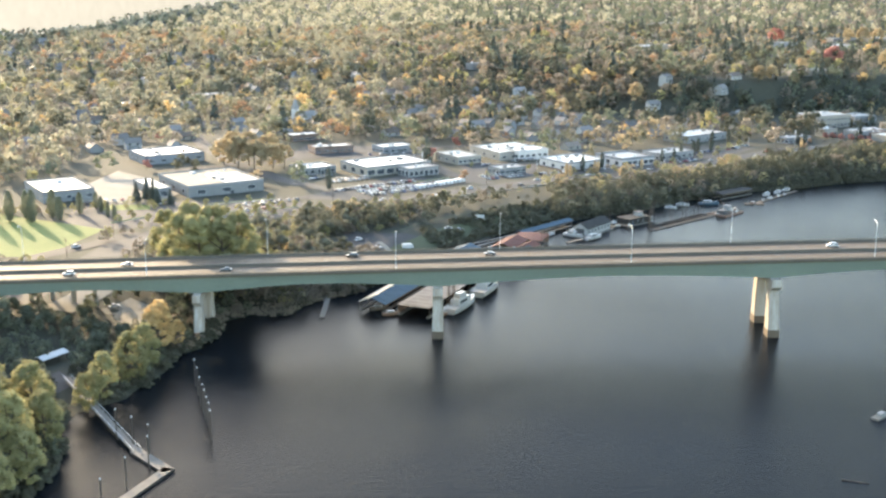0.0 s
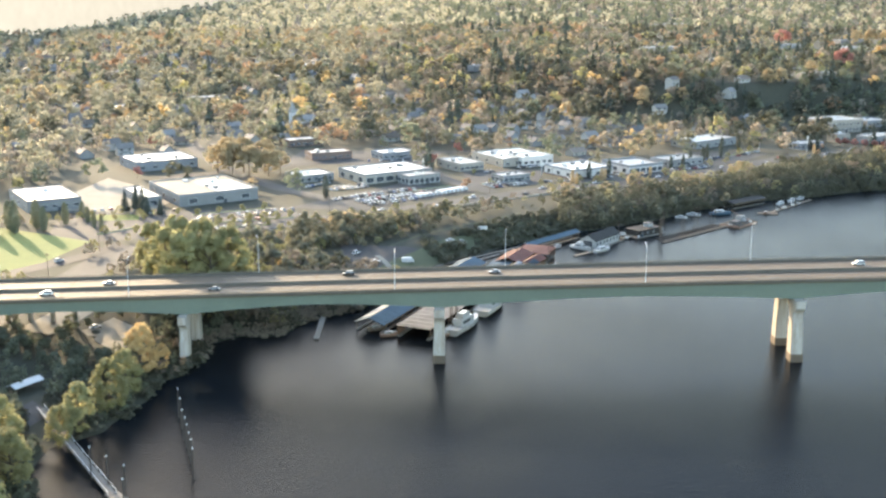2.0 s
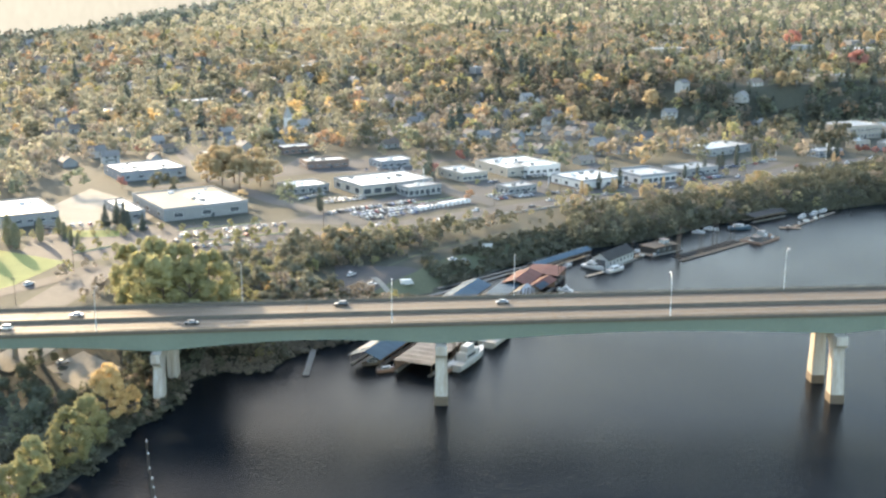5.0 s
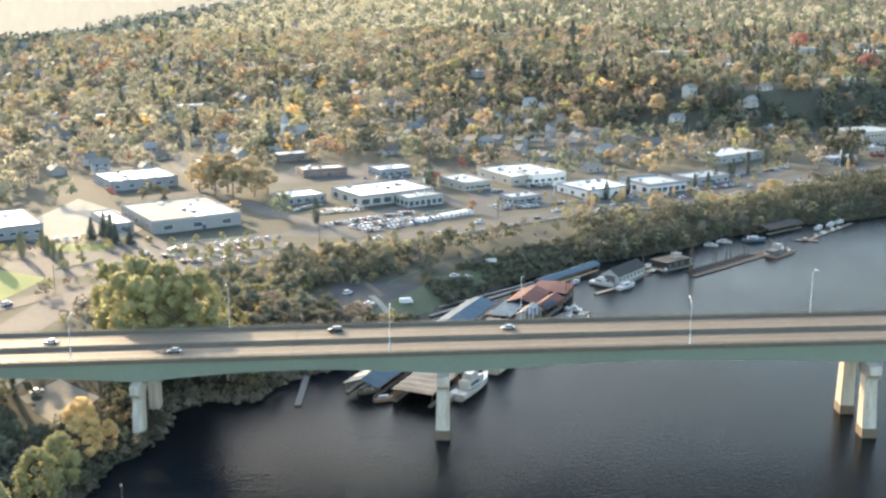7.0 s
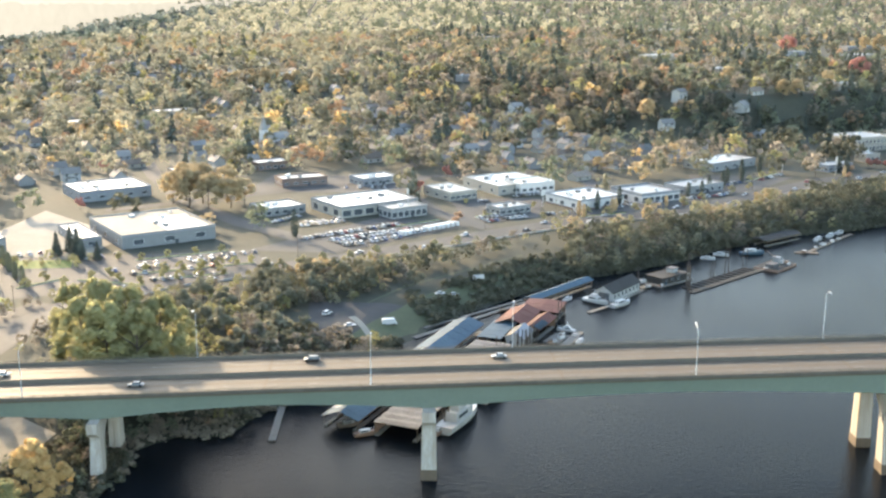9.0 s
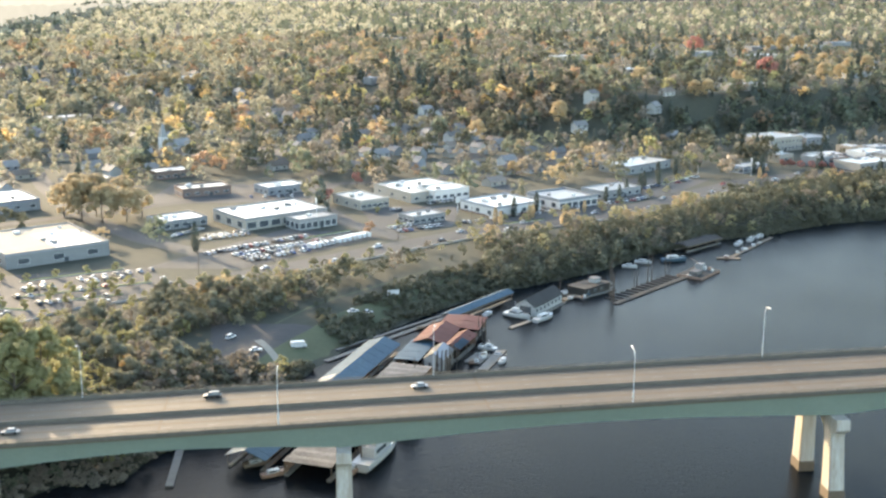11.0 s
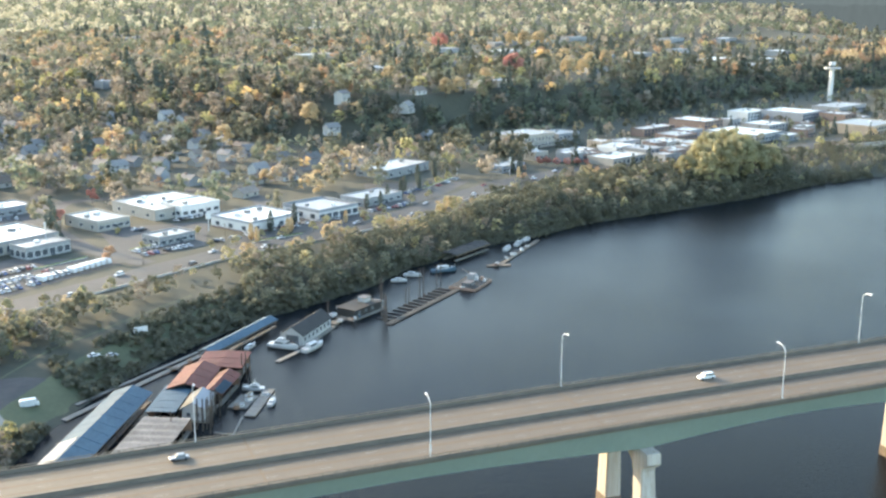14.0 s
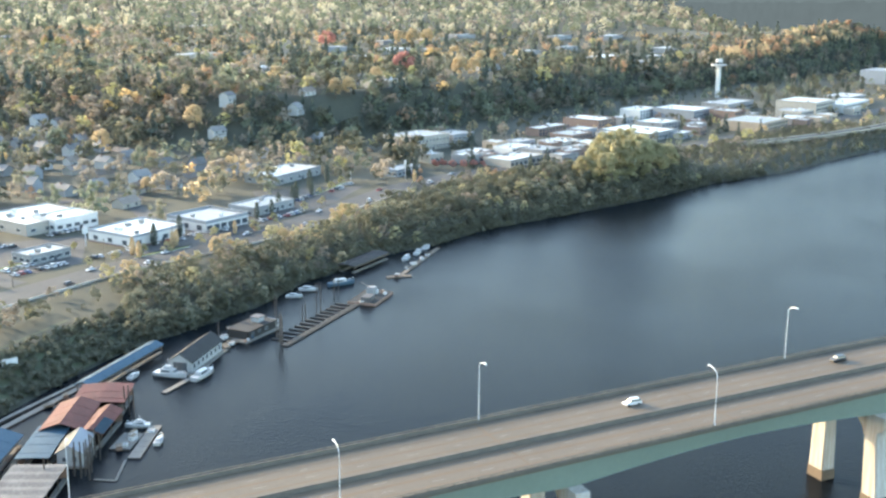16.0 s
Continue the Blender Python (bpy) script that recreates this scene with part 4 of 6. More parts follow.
flat_building("dark brown-walled shop with a pale roof", -87, 852, 31, 17, T - 8, 5.0, M_BRICK, M_ROOF_GREY, units=4, seed=8, wh=1.2)
flat_building("metal workshop with a bright ridged roof", -39, 856, 27, 18, T, 4.8, M_BLUEGREY, M_ROOF_WHITE, units=2, seed=9)
flat_building("car dealer showroom with a pale roof and glazed front", -40, 767, 52, 36, 34, 6.2, M_CREAM, M_ROOF_WHITE, front=7, units=6, seed=10, wh=3.2, ww=5.4, sill=2.4, band=M_GREY)
flat_building("low white service wing of the car dealer", -90, 757, 26, 20, 34, 4.4, M_GREY, M_ROOF_WHITE, front=5, units=2, seed=11, wh=2.4)
flat_building("grey glazed front hall of the car dealer", -17, 748, 24, 14, 34, 5.6, M_GREY, M_ROOF_GREY, front=6, units=1, seed=12, wh=3.0, ww=3.4, sill=2.2)
flat_building("cream two-tone shop with a flat roof", 11, 807, 20, 30, T, 5.4, M_CREAM, M_ROOF_GREY, units=3, seed=13)
flat_building("white-roofed supermarket with stepped roof", 49, 838, 42, 42, 30, 5.8, M_CREAM, M_ROOF_WHITE, units=9, seed=14)
flat_building("raised white-roofed hall of the supermarket", 62, 826, 26, 20, 30, 6.8, M_WHITE, M_ROOF_WHITE, units=3, seed=15)
flat_building("low dark restaurant with a grey roof", 44, 757, 22, 14, T, 4.2, M_GREY, M_ROOF_GREY, units=4, seed=16)
flat_building("white shop with a red base band and a pale roof", 92, 783, 35, 31, T, 6.0, M_WHITE, M_ROOF_WHITE, front=4, units=5, seed=17, band=M_BLUEGREY, base=M_BRICK, wh=2.0)
flat_building("white showroom with a blue band and pale roof", 132, 802, 30, 30, 30, 5.4, M_WHITE, M_ROOF_GREY, front=6, units=2, seed=18, band=M_BLUEGREY, wh=2.6, ww=3.6, sill=1.8, parapet=1.1)
flat_building("low grey-roofed shop behind conifers", 169, 829, 34, 19, T, 4.8, M_GREY, M_ROOF_GREY, units=3, seed=19)
flat_building("long shop with a bright blue-white metal roof", 211, 928, 50, 26, 38, 5.6, M_GREY, M_ROOF_WHITE, units=3, seed=20)
flat_building("low white-roofed pump station shop", 290, 914, 27, 12, T, 4.4, M_BLUEGREY, M_ROOF_WHITE, units=2, seed=21)
flat_building("three-storey cream office block with rows of windows", 347, 1022, 44, 30, 24, 11.0, M_CREAM, M_ROOF_GREY, rows=2, front=11, side_n=6, units=3, seed=22, ww=1.6, wh=2.2, name="office_building")
flat_building("grey-roofed extension of the cream office block", 384, 1034, 26, 24, 24, 9.0, M_BLUEGREY, M_ROOF_GREY, rows=2, front=5, units=2, seed=23, name="office_building")
for label, cx, cy, L, W, h, wl_, rf, rows, sd in (
    ("flat-roofed downtown shop with a pale roof", 369, 965, 28, 18, 5.5, M_GREY, M_ROOF_WHITE, 1, 31), ("white downtown building with dark windows", 401, 962, 26, 18, 8.5, M_WHITE, M_ROOF_WHITE, 2, 32),
    ("wide low shop with a pale roof near the river", 383, 926, 42, 24, 6.5, M_CREAM, M_ROOF_WHITE, 1, 33), ("grey two-storey downtown block", 414, 944, 24, 22, 9.0, M_GREY, M_ROOF_GREY, 2, 34),
    ("long downtown building with a white roof edge", 488, 1062, 46, 14, 8.0, M_BRICK, M_ROOF_WHITE, 2, 35), ("dark brick downtown block with a pale roof", 543, 1082, 30, 38, 14, M_BRICK, M_ROOF_WHITE, 3, 36),
    ("broad white-roofed market building", 549, 1014, 46, 50, 8.0, M_GREY, M_ROOF_WHITE, 1, 37), ("pale downtown building with rows of windows", 626, 1126, 34, 22, 15, M_WHITE, M_ROOF_WHITE, 3, 38),
    ("tall white-roofed downtown block", 662, 1104, 40, 44, 17, M_BLUEGREY, M_ROOF_WHITE, 3, 39), ("tall dark brick corner block", 690, 1072, 24, 26, 17, M_BRICK, M_ROOF_GREY, 3, 40),
    ("tan brick downtown block with many windows", 679, 1020, 54, 40, 13, M_TAN, M_ROOF_GREY, 2, 41), ("cream stone courthouse block with tall windows", 814, 1104, 50, 42, 20, M_CREAM, M_ROOF_WHITE, 3, 42),
    ("long white downtown block with windows", 872, 1112, 74, 28, 13, M_WHITE, M_ROOF_WHITE, 2, 43), ("grey downtown shop with a flat roof", 596, 1052, 34, 28, 9, M_GREY, M_ROOF_WHITE, 2, 44),
    ("low downtown shop with a pale roof", 740, 1040, 36, 22, 7, M_GREY, M_ROOF_WHITE, 1, 45), ("white downtown shop with flat roof", 770, 1070, 30, 26, 10, M_CREAM, M_ROOF_GREY, 2, 46),
    ("low grey warehouse below the bluff", 760, 1160, 60, 30, 10, M_GREY, M_ROOF_GREY, 1, 47), ("pale blue-grey mill building", 1165, 1350, 60, 34, 27, M_BLUEGREY, M_ROOF_GREY, 2, 48),
    ("plain grey downtown block with flat roof", 930, 1170, 50, 30, 12, M_GREY, M_ROOF_WHITE, 2, 49), ("brick downtown block near the cliff", 480, 1010, 30, 24, 9, M_BRICK, M_ROOF_GREY, 2, 50), ("pale low shop near the cliff", 455, 985, 30, 22, 7, M_CREAM, M_ROOF_WHITE, 1, 51)):
    flat_building(label, cx, cy, L, W, 26, h * (0.78 if h < 12 else 0.64), wl_, rf, rows=rows, front=max(3, int(L / 5)), side_n=max(2, int(W / 7)), units=4, seed=sd, ww=2.8, wh=2.3, faces=(0, 1))
# Small shops packed between the downtown blocks.
rnd = random.Random(31)
for k, (cx, cy) in enumerate(((352, 940), (366, 946), (420, 918), (432, 928), (444, 948), (436, 966), (462, 962), (474, 974), (500, 984), (516, 1010), (506, 1034), (580, 996), (604, 1008), (622, 1030), (640, 1054), (584, 1090), (716, 1074), (728, 1012), (760, 1030), (790, 1050), (846, 1072), (330, 955), (400, 990), (428, 1000))):
    wall_, roof_ = rnd.choice(((M_GREY, M_ROOF_WHITE), (M_BRICK, M_ROOF_GREY), (M_BLUEGREY, M_ROOF_WHITE), (M_CREAM, M_ROOF_GREY), (M_TAN, M_ROOF_WHITE)))
    words = {M_GREY: "grey", M_BRICK: "brick", M_BLUEGREY: "blue-grey", M_CREAM: "cream", M_TAN: "tan"}[wall_]
    flat_building("small " + words + " downtown shop with a flat roof", cx, cy, rnd.uniform(13, 22), rnd.uniform(11, 17), 26 + rnd.choice((0, 0, 4, -5)), rnd.uniform(4.2, 7.4), wall_, roof_, front=3, side_n=2, units=2, seed=200 + k, ww=2.4, wh=1.6, faces=(0,))
# Pale flat roofs glimpsed among the upper town's trees.
for k, (cx, cy, L, W) in enumerate(((387, 1192, 46, 16), (291, 1552, 60, 20), (433, 2180, 70, 30), (223, 1412, 30, 16), (322, 1368, 34, 20), (640, 1420, 50, 24), (730, 1480, 60, 24), (860, 1560, 70, 26), (560, 1600, 60, 24), (-60, 1750, 60, 26), (-300, 1900, 80, 34), (-420, 1500, 60, 24), (-180, 1500, 50, 20), (60, 2050, 70, 26), (700, 1800, 70, 30), (-260, 1250, 40, 20), (-330, 1150, 40, 22))):
    flat_building("pale flat-roofed building among autumn trees", cx, cy, L, W, 20 + k * 7 % 30, 6.0, M_CREAM, M_ROOF_WHITE, units=2, seed=60 + k, faces=())


for k, (cx, cy, L, W) in enumerate(((565, 1338, 34, 16), (958, 1850, 46, 20), (1040, 1820, 60, 22), (785, 1650, 44, 20), (1014, 1632, 50, 22), (324, 1364, 30, 16), (798, 1890, 46, 18), (41, 1376, 24, 14), (100, 1980, 40, 18), (493, 1646, 44, 18), (595, 1590, 40, 18), (690, 1560, 36, 16), (860, 1480, 40, 18), (930, 1540, 34, 16), (620, 1760, 44, 18), (420, 1420, 30, 14), (480, 1500, 34, 16), (880, 1700, 44, 18))):
    flat_building("low pale-roofed building in the upper town", cx, cy, L, W, 16 + k * 11 % 30, 5.6, M_GREY, M_ROOF_WHITE, units=1, seed=90 + k, faces=())
    KEEP_OUT.append((cx - 8, cy - 35, L / 2, 35, 0))


# ---- tower, church ----
tower = thing("elevator_tower", "slim white concrete elevator tower with a wide observation deck", "tower", pose(831, 1268, height(831, 1268), 0, 0, 20))
keep_out(831, 1268, 20, 20, 0)
part("shaft", boxed(-2.1, -2.1, -2, 2.1, 2.1, 38, 0.3, 0.92), M_WHITE, tower)
part("cabin", prism([(-3.6 * math.cos(k * math.tau / 12) * 1.15, -3.6 * math.sin(k * math.tau / 12)) for k in range(12)], 34.5, 44.0), M_WHITE, tower)
part("observation_deck", prism([(10.5 * math.cos(k * math.tau / 24), 8.5 * math.sin(k * math.tau / 24)) for k in range(24)], 36.4, 37.7), M_WHITE, tower, "wide white disc-shaped deck")
part("window_band", prism([(3.8 * 1.12 * math.cos(k * math.tau / 12), 3.8 * math.sin(k * math.tau / 12)) for k in range(12)], 38.4, 40.2), M_GLASS, tower)
part("deck_rail", prism([(10.3 * math.cos(k * math.tau / 24), 8.3 * math.sin(k * math.tau / 24)) for k in range(24)], 37.7, 38.1), M_GREY, tower)

church = thing("church", "white wooden church with a pointed steeple", "church", pose(-128, 1034, height(-128, 1034), 0, 0, 40))
keep_out(-128, 1034, 26, 16, 40)
part("nave", boxed(-11, -5, -1, 11, 5, 6.5), M_WHITE, church)
part("roof", gable(bmesh.new(), -11, -5, 11, 5, 6.5, 11), M_ROOF_SHINGLE, church)
part("belfry", boxed(-14, -2.6, -1, -8.8, 2.6, 14, 0.1), M_WHITE, church)
part("steeple", boxed(-14.2, -2.8, 14, -8.6, 2.8, 25, 0, 0.03), M_GREY, church)
for k in range(4):
    window(church, -8 + 5 * k, -5.02, 3.4, 1.0, 2.6, 0, M_GREY)


# ---- houses ----
def house(label, L, W, hw, hr, wall, roof, wing=False):
    ob = thing("house", label, "house", pose(0, 0, -60), "houses of the town")
    a, b = L / 2, W / 2
    bm = boxed(-a, -b, -1.5, a, b, hw)
    for x in (-a, a):  # gable ends
        f = [bm.verts.new(q) for q in ((x, -b, hw), (x, b, hw), (x, 0, hw + hr))]
        bm.faces.new(f)
    part("wall", bm, wall, ob)
    part("roof", gable(bmesh.new(), -a, -b, a, b, hw, hw + hr, 0.25, 0.6), roof, ob)
    if wing:
        part("porch", boxed(-a * 0.5, -b - 2.6, -1, a * 0.4, -b, 2.7, 0.05), wall, ob)
        part("porch_roof", boxed(-a * 0.55, -b - 3.0, 2.7, a * 0.45, -b + 0.1, 3.0, 0.05), roof, ob)
    for fl in range(2 if hw > 4.5 else 1):
        for k in range(2):
            small_window(ob, -a + L * (k + 0.5) / 2, -b - 0.02, 1.6 + 2.8 * fl, 1.8, 1.4, 0)
        if hw > 8:
            small_window(ob, a + 0.02, 0, 1.6 + 2.8 * fl, 1.5, 1.4, 1)
    part("chimney", boxed(a * 0.3, 0.4, hw, a * 0.3 + 0.9, 1.3, hw + hr + 1.0), M_BRICK, ob)
    return ob


HOUSES = [
    house("white two-storey wooden house with a dark gabled roof", 12, 8.5, 5.6, 3.2, M_HOUSE, M_ROOF_SHINGLE, True),
    house("cream bungalow with a brown gabled roof", 14, 9, 3.2, 2.6, M_CREAM, M_ROOF_BROWN),
    house("grey house with a dark shingle roof", 12, 9, 4.0, 3.0, M_GREY, M_ROOF_SHINGLE, True),
    house("blue-grey two-storey house with a steep roof", 10, 8, 5.6, 3.6, M_BLUEGREY, M_ROOF_SHINGLE),
    house("white house with a brown roof", 13, 9, 3.4, 3.2, M_HOUSE, M_ROOF_BROWN),
    house("tan house with a grey roof", 15, 9, 3.2, 2.4, M_TAN, M_ROOF_BROWN),
]
big_house = house("tall plain white three-storey house", 11, 9, 8.5, 2.4, M_HOUSE, M_ROOF_SHINGLE)
big_house.matrix_world = pose(225, 1134, height(225, 1134), 0, 0, 40)
keep_out(225, 1134, 17, 13, 40)
placed = []


def put_house(k, x, y, turn):
    placed.append((x, y))
    KEEP_OUT.append((x, y - 5, 9, 12, 0))
    m = pose(x, y, height(x, y), 0, 0, turn)
    if HOUSES[k].location.z < -50:
        HOUSES[k].matrix_world = m
    else:
        copy_thing(HOUSES[k], m)


for k, x, y, t in ((0, 276, 1111, 50), (4, 225, 1024, 70), (0, 206, 1094, 20), (4, 296, 1142, 30), (2, 285, 1080, 40), (4, 95, 1192, 60), (0, 82, 1205, 30), (2, 74, 1163, 40), (5, 240, 985, 35), (1, 180, 990, 30), (3, 375, 1226, 20), (0, 30, 985, 30), (1, 8, 945, 35)):
    put_house(k, x, y, t)
rs = np.random.RandomState(12)
c33, s33 = math.cos(radians(T)), math.sin(radians(T))
for gxi in range(-40, 110):
    for gyi in range(20, 90):
        u, w = gxi * 27.0 + rs.uniform(-5, 5), gyi * 31.0 + rs.uniform(-5, 5)
        x, y = u * c33 - w * s33 + 250, u * s33 + w * c33
        keepit = rs.uniform() < (0.3 if x < -60 else 0.62 if y < 1300 else 0.5)
        turn, kind_ = T + rs.choice((0, 90, 180)) + rs.uniform(-6, 6), int(rs.randint(0, 6))
        if not keepit or len(placed) > 250 or y > 1900 or y < 820 or not in_view(x, y):
            continue
        s_, e_ = float(inland(x, y)), float(side(BLUFF, x, y))
        if s_ < 170 or (x > 330 and e_ < 70) or (x > 900 and e_ < 500) or not free(np.array(x), np.array(y)):
            continue
        if x < 60 and s_ < 330 and y < 930 and x > -260:
            continue
        put_house(kind_, x, y, turn)


# ---- woods ----
# The accent trees stand in the open towards the river.
for x, y in ((450, 1296), (485, 1648), (192, 1112), (115, 1075), (320, 1136), (336, 1146), (387, 1215), (492, 1250), (514, 1262), (636, 1712), (611, 1705), (662, 1722)):
    KEEP_OUT.append((x - 4, y - 16, 11, 20, 0))
for i in range(len(BOULEVARD) - 1):
    (ax, ay), (bx, by) = BOULEVARD[i], BOULEVARD[i + 1]
    KEEP_OUT.append(((ax + bx) / 2, (ay + by) / 2, math.hypot(bx - ax, by - ay) / 2 + 2, 11, math.degrees(math.atan2(by - ay, bx - ax))))
for q in ((-145, 612, 75, 28, 24), (-35, 695, 55, 30, 38), (40, 765, 30, 35, 35), (125, 782, 48, 20, 30), (205, 850, 40, 30, 45), (-60, 852, 55, 30, 20), (-200, 690, 45, 50, 30), (-30, 551, 30, 19, 35), (-215, 550, 45, 55, 0), (-128, 434, 13, 16, 0), (-150, 441, 9, 19, -20), (-112, 333, 50, 5, 125), (5, 594, 12, 5, 20), (-188, 772, 34, 22, 0), (-152, 474, 18, 27, 0), (-240, 640, 30, 14, 0)):
    KEEP_OUT.append(q)


def woods(name, label, leaf, protos, pts, sizes, seed, category="trees"):
    """Many trees in one mesh: each a turned, scaled copy of one of a few crowns."""
    rs_ = np.random.RandomState(seed)
    zs = ground(pts[:, 0], pts[:, 1])
    out = []
    for k, v in enumerate(protos):
        sel = np.arange(len(pts)) % len(protos) == k
        q, s, z = pts[sel], sizes[sel], zs[sel]
        a = rs_.uniform(0, math.tau, len(q))
        c, sn = np.cos(a)[:, None], np.sin(a)[:, None]
        w = s[:, None] * rs_.uniform(0.8, 1.25, (len(q), 1))
        x = (v[None, :, 0] * c - v[None, :, 1] * sn) * w + q[:, :1]
        y = (v[None, :, 0] * sn + v[None, :, 1] * c) * w + q[:, 1:]
        zz = v[None, :, 2] * s[:, None] + z[:, None] - 0.3
        out.append(np.stack([x, y, zz], -1).reshape(-1, 3))
    v = np.concatenate(out)
    ob = from_arrays(name, v, quad_faces(v), leaf)
    return tagged(ob, label, category, kind="stuff")


def scatter(n, x0, x1, y0, y1, seed):
    r = np.random.RandomState(seed)
    q = np.stack([r.uniform(x0, x1, n), r.uniform(y0, y1, n)], 1)
    return q[in_view(q[:, 0], q[:, 1])]


def thin(q, gap):
    """Drops points that stand closer than gap to an earlier one."""
    seen, keep = set(), []
    for k, (x, y) in enumerate(q):
        c = (int(x // gap), int(y // gap))
        if c not in seen:
            seen.add(c)
            keep.append(k)
    return q[keep]


rs = np.random.RandomState(77)
P_NEAR = [broad_crown(10, 4.2, 180, 0.6, 100 + k, 0.02, 20, 0.24, 0.42) for k in range(5)]
P_LOW = [broad_crown(10, 7.0, 110, 1.5, 110 + k, 0.0, 9) for k in range(3)]
P_TOWN = [broad_crown(10, 5.0, 160, 0.7, 120 + k, 0.05, 18, 0.26, 0.46) for k in range(4)]
P_FAR = [broad_crown(10, 5.2, 56, 1.25, 140 + k, 0.05, 8) for k in range(3)]
P_FIR = [cone_crown(10, 2.1, 80, 0.85, 160 + k) for k in range(3)]
P_FIRF = [cone_crown(10, 2.3, 46, 1.25, 170 + k) for k in range(2)]
# The wooded strip along the river bank: dark growth on the slope, its shade put into the leaf colour, brighter and
# uneven trees along the crest.
q = thin(scatter(90000, -70, 900, 500, 1000, 1), 6.4)
s_ = inland(q[:, 0], q[:, 1])
off = -side(BOULEVARD, q[:, 0], q[:, 1])
q, s_, off = (v[(s_ > 2.5) & (s_ < 110) & (off > 11) & free(q[:, 0], q[:, 1])] for v in (q, s_, off))
crest = (off < np.where(q[:, 0] > 330, 40, 30)) & (q[:, 0] < 480)
lump = np.sin(q[:, 0] * 0.061 + 1.0) * np.sin(q[:, 1] * 0.083 + q[:, 0] * 0.027) + 0.5 * np.sin(q[:, 0] * 0.17 + q[:, 1] * 0.11)
grassy = (q[:, 0] < 66) & (q[:, 0] > -40) & (s_ < 40)
keep = rs.uniform(0, 1, len(q)) < np.where(grassy, 0.3, np.where(crest, 0.62 + 0.3 * lump, 1.0))
q, s_, off, crest, lump, grassy = (v[keep] for v in (q, s_, off, crest, lump, grassy))
hs = rs.uniform(0.75, 1.15, len(q)) * np.where(crest, 0.62 + 0.34 * lump, 1.0 + 0.15 * lump) * np.where(q[:, 0] > 330, 1.2, 1.0) * np.where(q[:, 0] > 490, 0.5, 1.0) * np.where(grassy, 0.3, 1.0)
hs = np.clip(hs, 0.16, 1.6)
pick = rs.uniform(0, 1, len(q)) + np.where(crest, 0.45 + 0.12 * lump, 0.0) - np.where(grassy, 0.4, 0.0)
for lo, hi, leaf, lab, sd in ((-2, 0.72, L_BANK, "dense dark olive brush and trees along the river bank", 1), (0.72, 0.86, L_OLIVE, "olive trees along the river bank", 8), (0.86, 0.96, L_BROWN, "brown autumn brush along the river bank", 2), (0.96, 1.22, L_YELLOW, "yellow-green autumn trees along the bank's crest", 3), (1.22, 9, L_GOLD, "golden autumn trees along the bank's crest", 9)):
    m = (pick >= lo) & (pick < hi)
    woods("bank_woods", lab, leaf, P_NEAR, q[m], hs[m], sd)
# Low brush down to the water's edge.
q = thin(scatter(60000, -45, 560, 480, 860, 15), 3.0)
s_ = inland(q[:, 0], q[:, 1])
q = q[(s_ > 0.8) & (s_ < np.where(q[:, 0] < 66, 24, 11)) & free(q[:, 0], q[:, 1])]
hs = rs.uniform(0.2, 0.45, len(q))
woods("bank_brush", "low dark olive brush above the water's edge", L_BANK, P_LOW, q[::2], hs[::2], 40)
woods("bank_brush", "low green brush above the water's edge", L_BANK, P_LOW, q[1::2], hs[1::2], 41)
# Thick growth on the shore under and behind the bridge.
q = thin(scatter(12000, -112, -25, 398, 520, 16), 4.2)
s_ = inland(q[:, 0], q[:, 1])
q = q[(s_ > 0.8) & (s_ < 26) & ((q[:, 1] > 450) | (s_ < 20)) & (np.hypot(q[:, 0] + 95, q[:, 1] - 413.5) > 4.5) & (np.hypot(q[:, 0] + 95, q[:, 1] - 434) > 4.5)]
hs = rs.uniform(0.4, 1.15, len(q)) * np.where(q[:, 1] > 452, 1.0, np.where(q[:, 1] > 436, 0.45, 0.75))
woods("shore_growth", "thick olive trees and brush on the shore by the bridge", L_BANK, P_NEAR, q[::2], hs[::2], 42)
woods("shore_growth", "thick brown autumn brush on the shore by the bridge", L_BROWN, P_NEAR, q[1::2], hs[1::2], 43)
q = thin(scatter(9000, -105, -36, 418, 486, 17), 2.6)
s_ = inland(q[:, 0], q[:, 1])
q = q[(s_ > 0.2) & (s_ < 9)]
woods("shore_growth", "low brown brush at the water's edge under the bridge", L_BROWN, P_LOW, q, rs.uniform(0.16, 0.34, len(q)), 45)
# Wooded corner behind the bridge.
q = thin(scatter(20000, -330, -20, 455, 640, 2), 6.6)
s_ = inland(q[:, 0], q[:, 1])
q = q[(s_ > 6) & free(q[:, 0], q[:, 1])]
pick = rs.uniform(0, 1, len(q))
hs = rs.uniform(0.4, 0.9, len(q)) * np.where(q[:, 1] > 560, 0.7, 1.0)
woods("corner_woods", "olive trees in the wooded corner behind the bridge", L_SAGE, P_NEAR, q[pick < 0.55], hs[pick < 0.55], 4)
woods("corner_woods", "brown autumn trees behind the bridge", L_BROWN, P_NEAR, q[(pick >= 0.55) & (pick < 0.8)], hs[(pick >= 0.55) & (pick < 0.8)], 5)
woods("corner_woods", "yellowing trees behind the bridge", L_YELLOW, P_NEAR, q[pick >= 0.8], hs[pick >= 0.8], 6)
